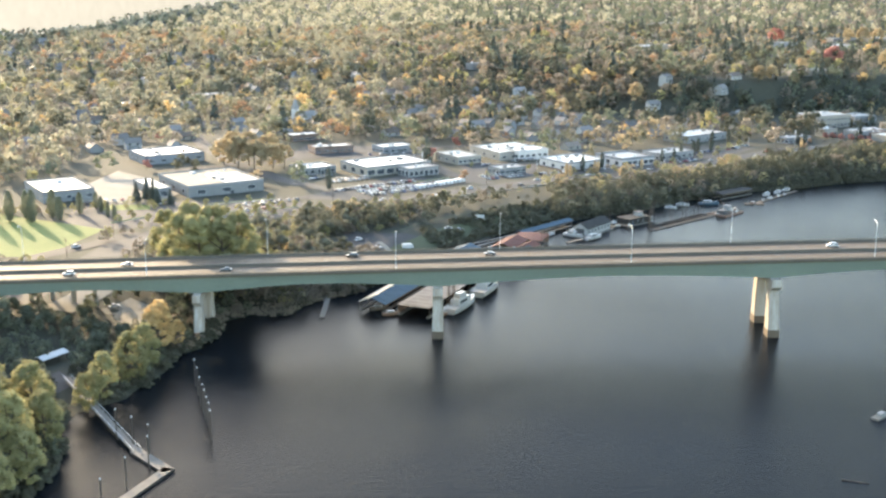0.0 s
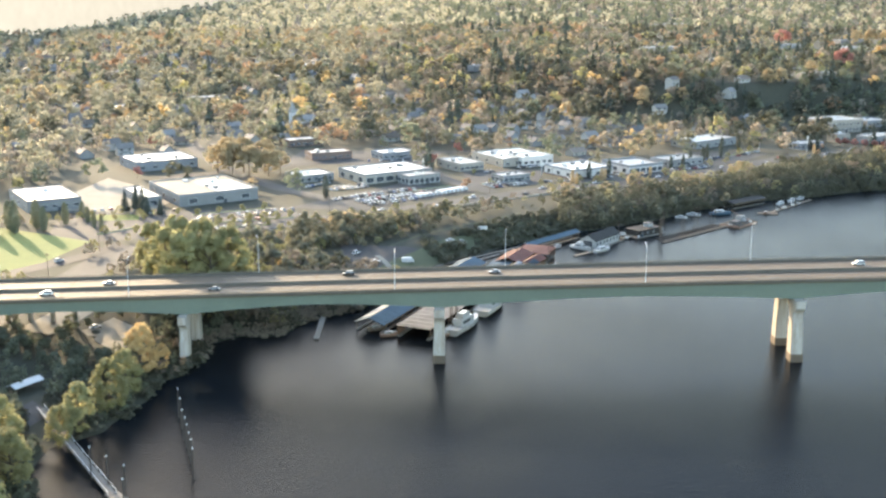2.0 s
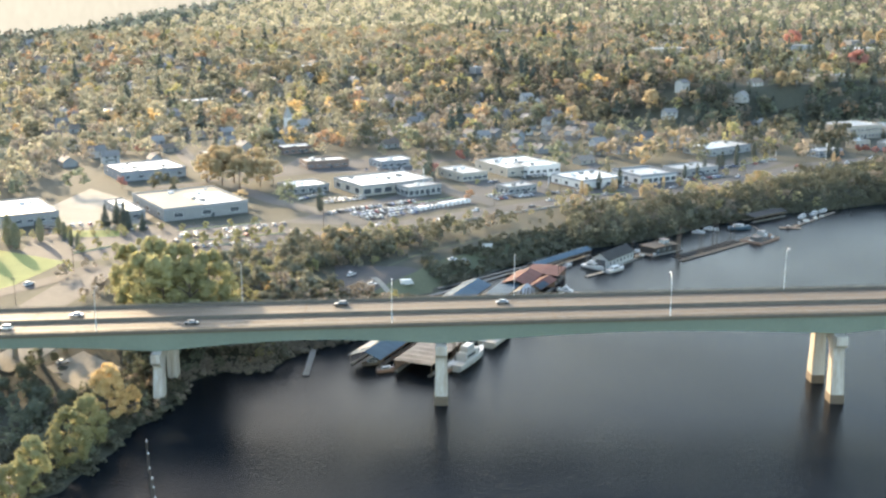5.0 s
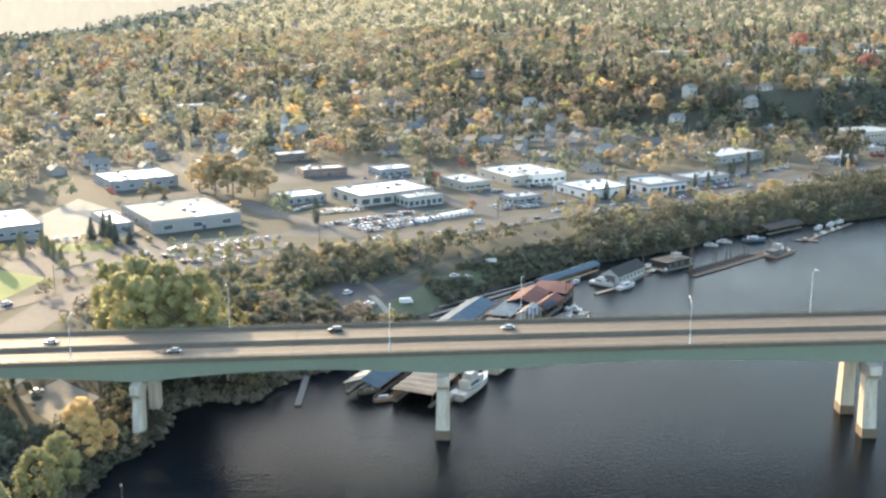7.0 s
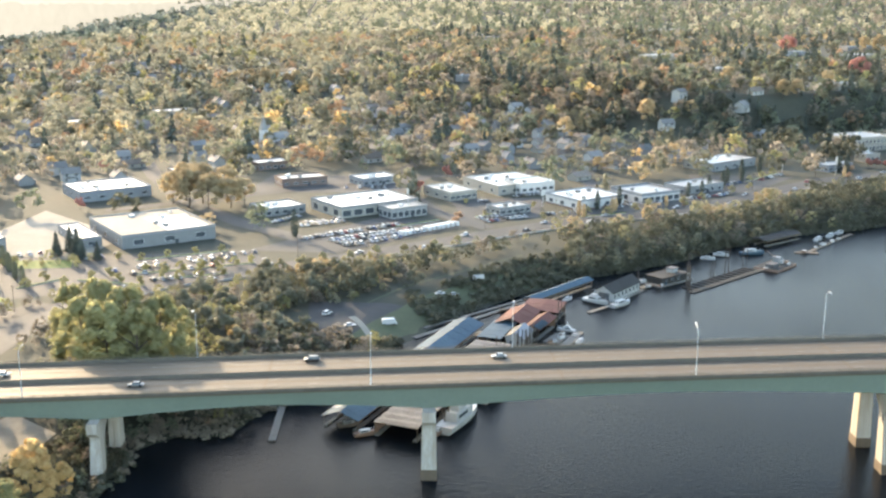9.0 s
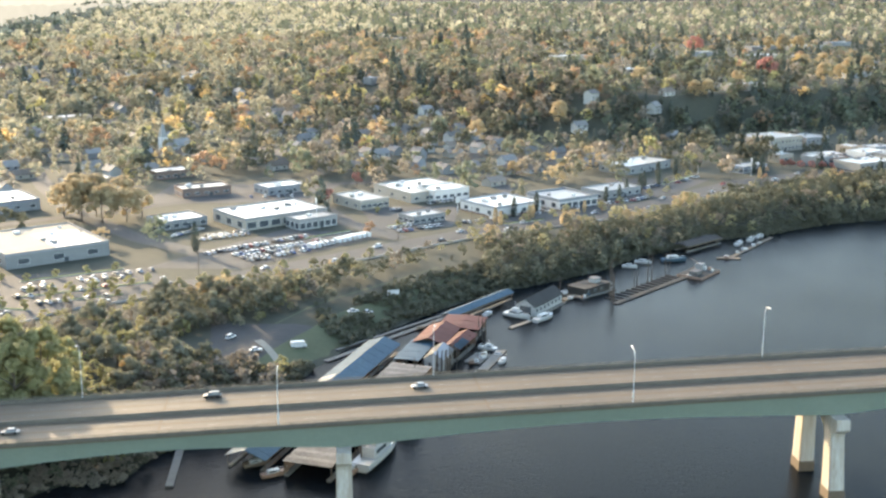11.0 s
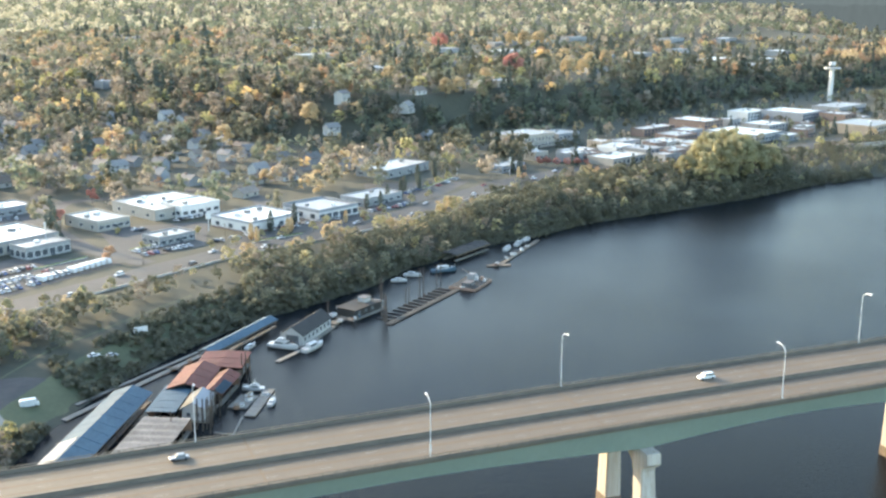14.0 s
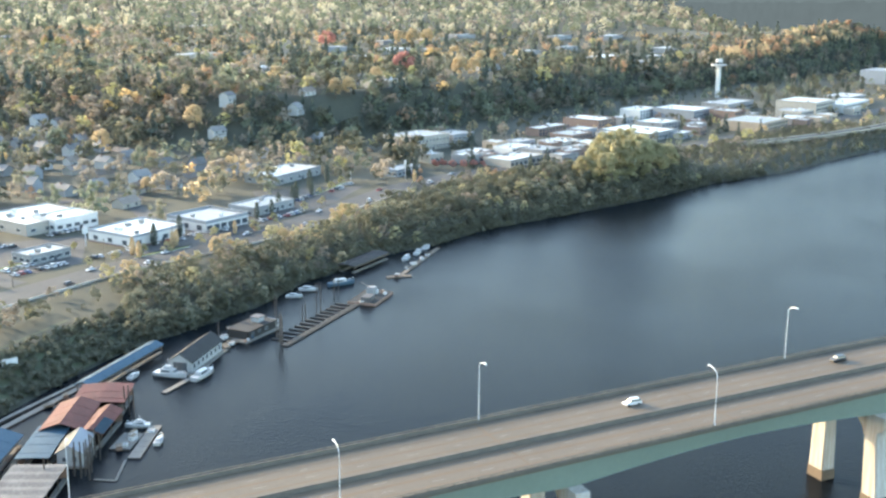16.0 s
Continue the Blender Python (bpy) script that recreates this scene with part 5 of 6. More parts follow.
# Low ground of the near bank.
q = thin(scatter(9000, -330, -80, 190, 455, 3), 6.0)
s_ = inland(q[:, 0], q[:, 1])
q = q[(s_ > 3) & free(q[:, 0], q[:, 1])]
woods("near_brush", "dark green brush on the near bank", L_GREEN, P_NEAR, q, rs.uniform(0.25, 0.85, len(q)), 7)
q = thin(scatter(12000, -330, -80, 190, 432, 9), 3.6)
s_ = inland(q[:, 0], q[:, 1])
q = q[(s_ > 0.6) & (s_ < 30) & free(q[:, 0], q[:, 1])]
woods("near_brush", "thick olive brush down to the water on the near bank", L_BANK, P_LOW, q, rs.uniform(0.2, 0.42, len(q)), 44)
# The town's garden and street trees.
q = thin(scatter(60000, -700, 1250, 700, 1450, 4), 12.5)
s_, e_ = inland(q[:, 0], q[:, 1]), side(BLUFF, q[:, 0], q[:, 1])
shops = (s_ < 165) | ((q[:, 0] < 60) & (q[:, 0] > -260) & (q[:, 1] < 900)) | ((q[:, 0] > 330) & (e_ < 0))
dense = rs.uniform(0, 1, len(q)) < np.where(shops, np.where(q[:, 0] > 330, 0.4, 0.08), np.where(q[:, 0] > 60, 0.5, 0.6))
q = q[dense & (s_ > 60) & free(q[:, 0], q[:, 1])]
pick = rs.uniform(0, 1, len(q)) + 0.12 * np.sin(q[:, 0] * 0.023 + 1) * np.sin(q[:, 1] * 0.031)
hs = np.where((q[:, 0] > 330) & (side(BLUFF, q[:, 0], q[:, 1]) < 0), 0.55, 1.0) * rs.uniform(0.5, 1.2, len(q)) * (1.7 + 0.45 * np.sin(q[:, 0] * 0.019) * np.sin(q[:, 1] * 0.023 + 2))
# More pale trees to the sunward west: the haze there put into leaf colour.
west = rs.uniform(0, 1, len(q)) * sm(40, -160, q[:, 0]) * 1.4
east = rs.uniform(0, 1, len(q)) * sm(120, 330, q[:, 0])
for lo, hi, leaf, protos, k, lab in ((-1, 0.34, L_OLIVE, P_TOWN, 1.0, "olive garden trees of the town"), (0.34, 0.56, L_BROWN, P_TOWN, 1.0, "brown autumn trees of the town"), (0.56, 0.71, L_GREEN, P_TOWN, 1.0, "green garden trees of the town"), (0.87, 0.955, L_BANK, P_TOWN, 1.1, "dark olive trees of the town"),
                                     (0.71, 0.79, L_DARK, P_FIR, 1.5, "dark firs among the houses"), (0.79, 0.83, L_GOLD, P_TOWN, 1.0, "golden autumn trees of the town"), (0.83, 0.87, L_SAGE, P_TOWN, 1.0, "pale olive trees of the town"), (0.955, 0.995, L_ORANGE, P_TOWN, 0.95, "orange autumn trees of the town"), (0.995, 2, L_TAN, P_TOWN, 0.95, "tan autumn trees of the town")):
    m = (pick >= lo) & (pick < hi) & ((west < 0.5) | ~np.array(leaf in (L_OLIVE, L_BROWN, L_GREEN, L_DARK))) & ((east < 0.45) | ~np.array(leaf in (L_OLIVE, L_BROWN)))
    woods("town_trees", lab, leaf, protos, q[m], hs[m] * k, 10 + int(lo * 10))
for lo, hi, leaf, protos, k, lab, sd in ((0.45, 0.8, L_BANK, P_TOWN, 1.1, "dark olive trees of the eastern town", 63), (0.8, 2.0, L_DARK, P_FIR, 1.7, "tall dark firs of the eastern town", 64)):
    m = (pick < 0.56) & (west < 0.5) & (east >= lo) & (east < hi)
    woods("town_trees", lab, leaf, protos, q[m], hs[m] * k, sd)
m = (pick < 0.79) & (west >= 0.5)
woods("town_trees", "pale yellow-olive garden trees of the western town", L_PALE, P_TOWN, q[m], hs[m], 61)
# The rise between the low town and the upper town: gardens grown over with trees.
q = thin(scatter(9000, -20, 262, 1105, 1400, 18), 14.0)
q = q[free(q[:, 0], q[:, 1])]
pick, hs = rs.uniform(0, 1, len(q)), rs.uniform(0.9, 1.8, len(q))
for lo, hi, leaf, protos, k, lab, sd in ((0, 0.36, L_BANK, P_TOWN, 1.0, "dark olive trees on the rise above the low town", 71), (0.36, 0.66, L_BROWN, P_TOWN, 1.0, "brown autumn trees on the rise above the low town", 72), (0.66, 0.74, L_DARK, P_FIR, 1.5, "tall dark firs on the rise above the low town", 73), (0.74, 0.9, L_SAGE, P_TOWN, 0.9, "pale olive trees on the rise above the low town", 74), (0.9, 2, L_ORANGE, P_TOWN, 0.8, "orange autumn trees on the rise above the low town", 75)):
    m = (pick >= lo) & (pick < hi)
    woods("rise_trees", lab, leaf, protos, q[m], hs[m] * k, sd)
# The dark wooded bluff.
q = thin(scatter(60000, 230, 1700, 1040, 1750, 5), 10.0)
e_ = side(BLUFF, q[:, 0], q[:, 1])
q = q[(e_ > 2) & (e_ < 62 + 50 * sm(800, 1200, q[:, 0])) & free(q[:, 0], q[:, 1])]
pick = rs.uniform(0, 1, len(q))
hs = rs.uniform(0.9, 1.7, len(q)) * np.where((side(BLUFF, q[:, 0], q[:, 1]) > 26) & (q[:, 0] < 1150), 0.6, 1.0)
woods("bluff_woods", "dark green trees on the steep bluff", L_GREEN, P_TOWN, q[pick < 0.5], hs[pick < 0.5], 20)
woods("bluff_woods", "dark firs on the steep bluff", L_DARK, P_FIR, q[(pick >= 0.5) & (pick < 0.75)], hs[(pick >= 0.5) & (pick < 0.75)] * 1.2, 21)
woods("bluff_woods", "brown autumn trees on the steep bluff", L_BROWN, P_TOWN, q[pick >= 0.75], hs[pick >= 0.75], 22)
# Autumn trees along the crest of the bluff.
q = thin(scatter(9000, 1020, 1700, 1150, 1800, 6), 17.0)
e_ = side(BLUFF, q[:, 0], q[:, 1])
q = q[(e_ > 45) & (e_ < 120) & free(q[:, 0], q[:, 1])]
woods("crest_trees", "orange and golden trees along the bluff crest", L_GOLD, P_TOWN, q[::2], rs.uniform(1.1, 2.0, len(q[::2])), 23)
woods("crest_trees", "orange autumn trees along the bluff crest", L_ORANGE, P_TOWN, q[1::2], rs.uniform(1.1, 1.9, len(q[1::2])), 24)
# The upper town.
q = thin(scatter(60000, -1200, 2200, 1400, 2140, 7), 16.0)
q = q[(np.hypot(q[:, 0] - 40, q[:, 1] - 150) < 1990) & free(q[:, 0], q[:, 1])]
pick = rs.uniform(0, 1, len(q)) + 0.12 * np.sin(q[:, 0] * 0.013 + 2) * np.sin(q[:, 1] * 0.017)
keep = rs.uniform(0, 1, len(q)) < np.where(q[:, 0] > 250, 0.62, 0.75)
q, pick = q[keep], pick[keep]
hs = rs.uniform(0.9, 2.1, len(q)) * np.where(q[:, 0] > 250, 0.66, 1.0)
# Again paler leaf colour westwards in place of the haze.
west = rs.uniform(0, 1, len(q)) * sm(80, -200, q[:, 0]) * 1.4
east = rs.uniform(0, 1, len(q)) * sm(150, 400, q[:, 0])
for lo, hi, leaf, protos, k, lab in ((-1, 0.38, L_OLIVE, P_FAR, 1.0, "olive trees of the far town"), (0.38, 0.61, L_BROWN, P_FAR, 1.0, "brown trees of the far town"), (0.61, 0.67, L_DARK, P_FIRF, 1.45, "dark firs of the far town"),
                                     (0.67, 0.76, L_GOLD, P_FAR, 1.0, "golden trees of the far town"), (0.76, 0.81, L_SAGE, P_FAR, 1.0, "pale olive trees of the far town"), (0.81, 0.86, L_ORANGE, P_FAR, 1.0, "orange trees of the far town"), (0.86, 2, L_GREEN, P_FAR, 1.0, "green trees of the far town")):
    m = (pick >= lo) & (pick < hi) & ((west < 0.5) | ~np.array(leaf in (L_OLIVE, L_BROWN, L_GREEN, L_DARK))) & ((east < 0.45) | ~np.array(leaf in (L_OLIVE, L_BROWN)))
    woods("far_trees", lab, leaf, protos, q[m], hs[m] * k, 30 + int(lo * 10))
for lo, hi, leaf, protos, k, lab, sd in ((0.45, 0.8, L_BANK, P_FAR, 1.1, "dark olive trees of the far eastern town", 65), (0.8, 2.0, L_DARK, P_FIRF, 1.7, "tall dark firs of the far eastern town", 66)):
    m = (pick < 0.61) & (west < 0.5) & (east >= lo) & (east < hi)
    woods("far_trees", lab, leaf, protos, q[m], hs[m] * k, sd)
m = ((pick < 0.67) | (pick >= 0.86)) & (west >= 0.5)
woods("far_trees", "pale yellow-olive trees of the far western town", L_PALE, P_FAR, q[m], hs[m], 62)


# Woods on the long slope beyond the upper town, with haze put into paler western leaves.
P_HILL = [broad_crown(10, 5.4, 34, 1.6, 180 + k, 0.05, 7) for k in range(3)]
q = thin(scatter(60000, -700, 2000, 1900, 3150, 8), 26.0)
q = q[(np.hypot(q[:, 0] - 40, q[:, 1] - 150) < 3000) & (np.hypot(q[:, 0] - 40, q[:, 1] - 150) > 1960) & free(q[:, 0], q[:, 1])]
pick = rs.uniform(0, 1, len(q)) - 0.5 * sm(300, -200, q[:, 0])
hs = rs.uniform(0.9, 2.0, len(q))
for lo, hi, leaf, protos, k, lab in ((-1, 0.2, L_PALE, P_HILL, 1.0, "pale olive woods on the far slope"), (0.2, 0.7, L_GREEN, P_HILL, 1.0, "green woods on the far slope"), (0.7, 0.8, L_DARK, P_FIRF, 1.3, "dark firs on the far slope"), (0.8, 2, L_BROWN, P_HILL, 1.0, "brown autumn woods on the far slope")):
    m = (pick >= lo) & (pick < hi)
    woods("slope_woods", lab, leaf, protos, q[m], hs[m] * k, 50 + int(lo * 10))


# ---- the river bank: moorage, sheds, boats ----
def along(x, y, turn, z=0.0):
    return pose(x, y, z, 0, 0, turn)


def float_pad(parent, L, W, z=0.45, name="float"):
    """A low float of planks on a dark hull; ends sit in the water."""
    f_ = part(name, boxed(-L / 2, -W / 2, -0.5, L / 2, W / 2, z, 0.05), M_DOCK, parent, "weathered plank float")
    return f_


def moorage_shed(label, x, y, L, W, turn, eave, ridge, roof, bays=0, walls=False, name="moorage_shed"):
    """A covered moorage: roof on posts over floats. bays: a row of low cross gables in place of one long gable."""
    ob = thing(name, label, "shed", along(x, y, turn))
    a, b = L / 2, W / 2
    if bays:
        w = L / bays
        for k in range(bays):
            bm = gable(bmesh.new(), -b, -w / 2, b, w / 2, eave, ridge, 0.15, 0.0)
            bm.transform(Matrix.Translation((-a + w * (k + 0.5), 0, 0)) @ Matrix.Rotation(radians(90), 4, "Z"))
            part("roof_bay", bm, roof, ob)
    else:
        part("roof", gable(bmesh.new(), -a, -b, a, b, eave, ridge, 0.18, 0.4), roof, ob)
        for k in range(int(L / 6)):  # raised seams
            xs = -a + 6 * (k + 0.5)
            bm = gable(bmesh.new(), xs - 0.05, -b, xs + 0.05, b, eave + 0.16, ridge + 0.2, 0.08, 0.02)
            part("roof_seam", bm, roof, ob)
    for k in range(int(L / 9) + 1):
        for s in (-1, 1):
            part("post", rodded((-a + 0.4 + k * 9, s * (b - 0.3), -1), (-a + 0.4 + k * 9, s * (b - 0.3), eave), 0.14, 0.12, 6), M_TIMBER, ob)
    for s in (-1, 1):
        part("walkway", boxed(-a, s * (b - 1.0) - 0.7, -0.4, a, s * (b - 1.0) + 0.7, 0.5, 0.05), M_DOCK, ob, "plank walkway")
    if walls:
        part("back_wall", boxed(a - 0.2, -b + 0.2, 0.3, a, b - 0.2, eave), M_RUST, ob)
        part("side_wall", boxed(-a + 1, b - 0.25, 0.6, a - 0.2, b - 0.1, eave), M_RUST, ob)
    else:
        part("fascia", boxed(-a, -b + 0.05, eave - 0.9, a, -b + 0.2, eave), M_TIMBER, ob)
    return ob


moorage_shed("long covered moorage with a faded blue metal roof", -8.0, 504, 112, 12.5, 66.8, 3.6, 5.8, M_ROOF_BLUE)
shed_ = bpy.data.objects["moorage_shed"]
for k in range(15):  # pale sheets painted on for the sun's glare on the sunward slope
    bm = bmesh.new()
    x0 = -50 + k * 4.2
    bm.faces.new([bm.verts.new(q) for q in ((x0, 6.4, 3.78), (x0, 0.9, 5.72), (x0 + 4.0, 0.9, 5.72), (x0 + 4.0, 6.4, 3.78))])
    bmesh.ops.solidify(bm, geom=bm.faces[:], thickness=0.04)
    part("pale_roof_sheet", bm, M_WHITE, shed_, "white roof sheet standing in for sun glare")
moorage_shed("wide moorage under a ribbed tin roof of low cross gables", 5.3, 485.5, 90, 15, 66.9, 4.4, 4.62, M_ROOF_TIN, 19, True)
moorage_shed("long narrow dock roof of blue metal", 57, 608, 46, 6.0, 49, 3.4, 4.5, M_ROOF_BLUE)
moorage_shed("blue-roofed moorage shed beside the white cabin", 25.2, 543.3, 23, 8.8, 69, 4.4, 4.5, M_ROOF_BLUE, 0, True)
moorage_shed("broad red metal-roofed boat shed", 34.6, 560, 22, 12, 68, 4.8, 6.9, M_ROOF_RED, 0, True)
moorage_shed("wide low maroon-roofed boat shed at the end of the floats", 46.5, 576.5, 17, 16, 70, 4.5, 5.0, M_ROOF_MAROON, 0, True)
lean_shed = moorage_shed("faded red and blue gabled boat shed", 42.4, 553, 19.5, 7.4, 64, 4.3, 6.0, M_ROOF_RED, 0, True)
bm = bmesh.new()
bm.faces.new([bm.verts.new(q) for q in ((-10.1, -4.15, 4.42), (0.5, -4.15, 4.42), (0.5, -1.3, 5.72), (-10.1, -1.3, 5.72))])
bmesh.ops.solidify(bm, geom=bm.faces[:], thickness=0.05)
part("blue_roof_sheet", bm, M_ROOF_BLUE, lean_shed, "blue metal sheets on the lower slope")
moorage_shed("dark flat-roofed moorage among trees", 190, 719, 32, 9, 38, 3.4, 4.0, M_ROOF_DARK)

cabin = thing("floating_cabin", "small white floating cabin with a cream roof", "cabin", along(33.3, 538.2, 69))
float_pad(cabin, 15, 9.5)
part("wall", boxed(-6.5, -3.5, 0.45, 6.5, 3.5, 4.5), M_SIDING, cabin)
bm = bmesh.new()
for x in (-6.5, 6.5):
    bm.faces.new([bm.verts.new(q) for q in ((x, -3.5, 4.5), (x, 3.5, 4.5), (x, 0, 6.5))])
part("gable_end", bm, M_SIDING, cabin)
part("roof", gable(bmesh.new(), -6.5, -3.5, 6.5, 3.5, 4.5, 6.5, 0.2, 0.5), M_BLUEGREY, cabin, "dark blue-grey roof slope")
bm = bmesh.new()
bm.faces.new([bm.verts.new(q) for q in ((-7.0, 4.0, 4.5), (-7.0, 0.05, 6.78), (7.0, 0.05, 6.78), (7.0, 4.0, 4.5))])
bmesh.ops.solidify(bm, geom=bm.faces[:], thickness=-0.05)
part("cream_roof_slope", bm, M_CREAM, cabin, "cream painted roof slope")
for k in range(3):
    window(cabin, -3.4 + 3.4 * k, -3.52, 2.4, 1.2, 1.3, 0, M_GREY)
window(cabin, -6.52, -1.4, 2.4, 1.1, 1.2, 3, M_GREY), window(cabin, -6.52, 1.4, 2.4, 1.1, 1.2, 3, M_GREY)

boathouse = thing("boathouse", "large white boathouse with a grey gabled roof", "boathouse", along(83.5, 608.5, 53))
float_pad(boathouse, 30, 12)
part("wall", boxed(-13, -4.4, 0.45, 13, 4.4, 4.6), M_SIDING, boathouse)
bm = bmesh.new()
for x in (-13, 13):
    bm.faces.new([bm.verts.new(q) for q in ((x, -4.4, 4.6), (x, 4.4, 4.6), (x, 0, 7.4))])
part("gable_end", bm, M_SIDING, boathouse)
part("roof", gable(bmesh.new(), -13, -4.4, 13, 4.4, 4.6, 7.4, 0.22, 0.6), M_ROOF_DARK, boathouse)
for k in range(7):
    window(boathouse, -11 + 3.6 * k, -4.42, 2.6, 1.3, 1.4, 0, M_GREY)
# Dark panel painted for the shade of the open entrance; the wall is solid.
part("boat_door", boxed(-13.1, -2.6, 0.5, -12.95, 2.6, 4.2), M_GLASS, boathouse, "dark panel standing in for the shaded boat entrance")

home = thing("floating_home", "dark cluttered floating home with a flat roof", "houseboat", along(111, 634, 38))
float_pad(home, 24, 13)
part("wall", boxed(-9, -5, 0.45, 9, 4.5, 3.6), M_DOCK_DARK, home)
part("roof", boxed(-9.6, -5.6, 3.6, 9.6, 5.1, 3.95, 0.08), M_DOCK_DARK, home, "dark patched flat roof")
part("upper_cabin", boxed(2, -1.8, 3.95, 6, 1.8, 5.9, 0.05), M_SIDING, home, "small pale upper cabin")
part("upper_roof", boxed(1.6, -2.2, 5.9, 6.4, 2.2, 6.15, 0.05), M_ROOF_TIN, home)
part("side_cabin", boxed(9.2, -4.5, 0.45, 12, 1.0, 3.2, 0.05), M_SIDING, home)
for k in range(3):
    window(home, -6 + 4.5 * k, -5.02, 2.1, 1.4, 1.2, 0, M_GREY)
window(home, 10.6, -4.52, 1.9, 1.1, 1.1, 0, M_GREY)
for k in range(4):
    part("clutter", boxed(-11.5 + k * 1.4, -6, 0.45, -10.6 + k * 1.4, -5.0, 1.2 + 0.3 * (k % 2), 0.05), (M_RUST, M_STEEL, M_TIMBER, M_ROOF_BLUE)[k], home)


def hull(L, W, H, sharp=0.55, sheer=0.35):
    """A boat's hull with a pointed bow along +x."""
    bm = bmesh.new()
    rings = []
    for u in np.linspace(0, 1, 9):
        w = W / 2 * (1 if u < 1 - sharp else math.cos((u - 1 + sharp) / sharp * math.pi / 2) ** 0.75)
        w = max(w, 0.02) * (0.9 if u == 0 else 1)
        x, zt = -L / 2 + L * u, H * (1 + sheer * u * u)
        rings.append([bm.verts.new(q) for q in ((x, -w * 0.55, -0.4), (x, -w, H * 0.45), (x, -w, zt), (x, w, zt), (x, w, H * 0.45), (x, w * 0.55, -0.4))])
    for a, b in zip(rings[:-1], rings[1:]):
        for i in range(6):
            bm.faces.new((a[i], b[i], b[(i + 1) % 6], a[(i + 1) % 6]))
    bm.faces.new(rings[0]), bm.faces.new(rings[-1][::-1])
    bmesh.ops.remove_doubles(bm, verts=bm.verts, dist=0.01)
    bmesh.ops.recalc_face_normals(bm, faces=bm.faces)
    return bm


def motor_yacht(label, x, y, turn, L, W, decks=1, hull_mat=None, name="motor_yacht"):
    ob = thing(name, label, "boat", along(x, y, turn))
    h = 0.09 * L + 0.4
    part("hull", hull(L, W, h), hull_mat or M_HULL, ob)
    part("cabin", boxed(-L * 0.3, -W * 0.36, h, L * 0.18, W * 0.36, h + 0.115 * L, 0.15, 0.88), M_HULL, ob)
    part("windscreen", boxed(L * 0.05, -W * 0.34, h + 0.05 * L, L * 0.185, W * 0.34, h + 0.095 * L, 0.05, 0.9), M_GLASS, ob)
    for s in (-1, 1):
        part("side_window", boxed(-L * 0.24, s * W * 0.352 - 0.04, h + 0.04 * L, L * 0.02, s * W * 0.352 + 0.04, h + 0.085 * L), M_GLASS, ob)
    if decks > 1:
        part("flybridge", boxed(-L * 0.2, -W * 0.26, h + 0.115 * L, L * 0.06, W * 0.26, h + 0.2 * L, 0.12, 0.85), M_HULL, ob)
        part("mast", rodded((-L * 0.08, 0, h + 0.2 * L), (-L * 0.08, 0, h + 0.42 * L), 0.07, 0.04, 6), M_STEEL, ob)
    part("bow_rail", rodded((L * 0.2, -W * 0.4, h + 0.75), (L * 0.47, 0, h + 1.2), 0.03, 0.03, 5), M_STEEL, ob)
    part("bow_rail", rodded((L * 0.2, W * 0.4, h + 0.75), (L * 0.47, 0, h + 1.2), 0.03, 0.03, 5), M_STEEL, ob)
    part("stern_deck", boxed(-L * 0.49, -W * 0.4, h * 0.8, -L * 0.3, W * 0.4, h * 0.86), M_DOCK, ob)
    return ob


motor_yacht("white motor yacht moored at the boathouse", 72, 596.5, -42, 12.5, 4.0, 2)
motor_yacht("white cabin cruiser moored beside the boathouse", 82.5, 592, 42, 12, 3.6)
motor_yacht("white motor boat at the marina float", 53.6, 554.6, 160, 7.5, 2.8, 2)
motor_yacht("small white runabout at a float", 57.5, 540, 65, 6, 2.3)
motor_yacht("long white workboat moored by the bridge pier", 8.2, 458, 62, 24, 6.4, 2)
motor_yacht("broad passenger boat with a tan upper deck", 20, 485, 66, 24, 8.0, 2, M_CREAM)
motor_yacht("small brown boat beside the pier piles", 1.5, 449.5, 60, 9, 2.8, 1, M_RUST)
motor_yacht("small white boat under the wooded bank", 141.5, 677, -20, 7.5, 2.6)
motor_yacht("white open boat under the wooded bank", 150.5, 685, -25, 8.5, 2.6)
motor_yacht("blue moored boat under the wooded bank", 167.5, 688.5, 5, 13, 3.6, 1, M_ROOF_BLUE)
motor_yacht("small cruiser among the upper floats", 214, 722, 50, 9, 3.0)
motor_yacht("white cruiser among the upper floats", 224, 731, 50, 9, 3.0)
motor_yacht("white boat at the end of the upper floats", 232, 739, 40, 8, 2.8)
motor_yacht("white boat tucked beside the blue dock roof", 47, 588, 49, 6.5, 2.3)
motor_yacht("small white boat beside the long dock", 60, 600.5, 49, 6.5, 2.3)
motor_yacht("small boat under the ribbed shed", -21.5, 447.5, 20, 8, 2.4, 1, M_RUST)
motor_yacht("old grey boat at the blue shed's end", -27, 455, 20, 8, 2.6, 1, M_TIMBER)


def barge(label, x, y, turn, L, W):
    ob = thing("work_barge", label, "barge", along(x, y, turn))
    part("hull", boxed(-L / 2, -W / 2, -0.6, L / 2, W / 2, 1.1, 0.25), M_RUST, ob)
    part("deck", boxed(-L / 2 + 0.3, -W / 2 + 0.3, 1.1, L / 2 - 0.3, W / 2 - 0.3, 1.2), M_DOCK_DARK, ob)
    return ob


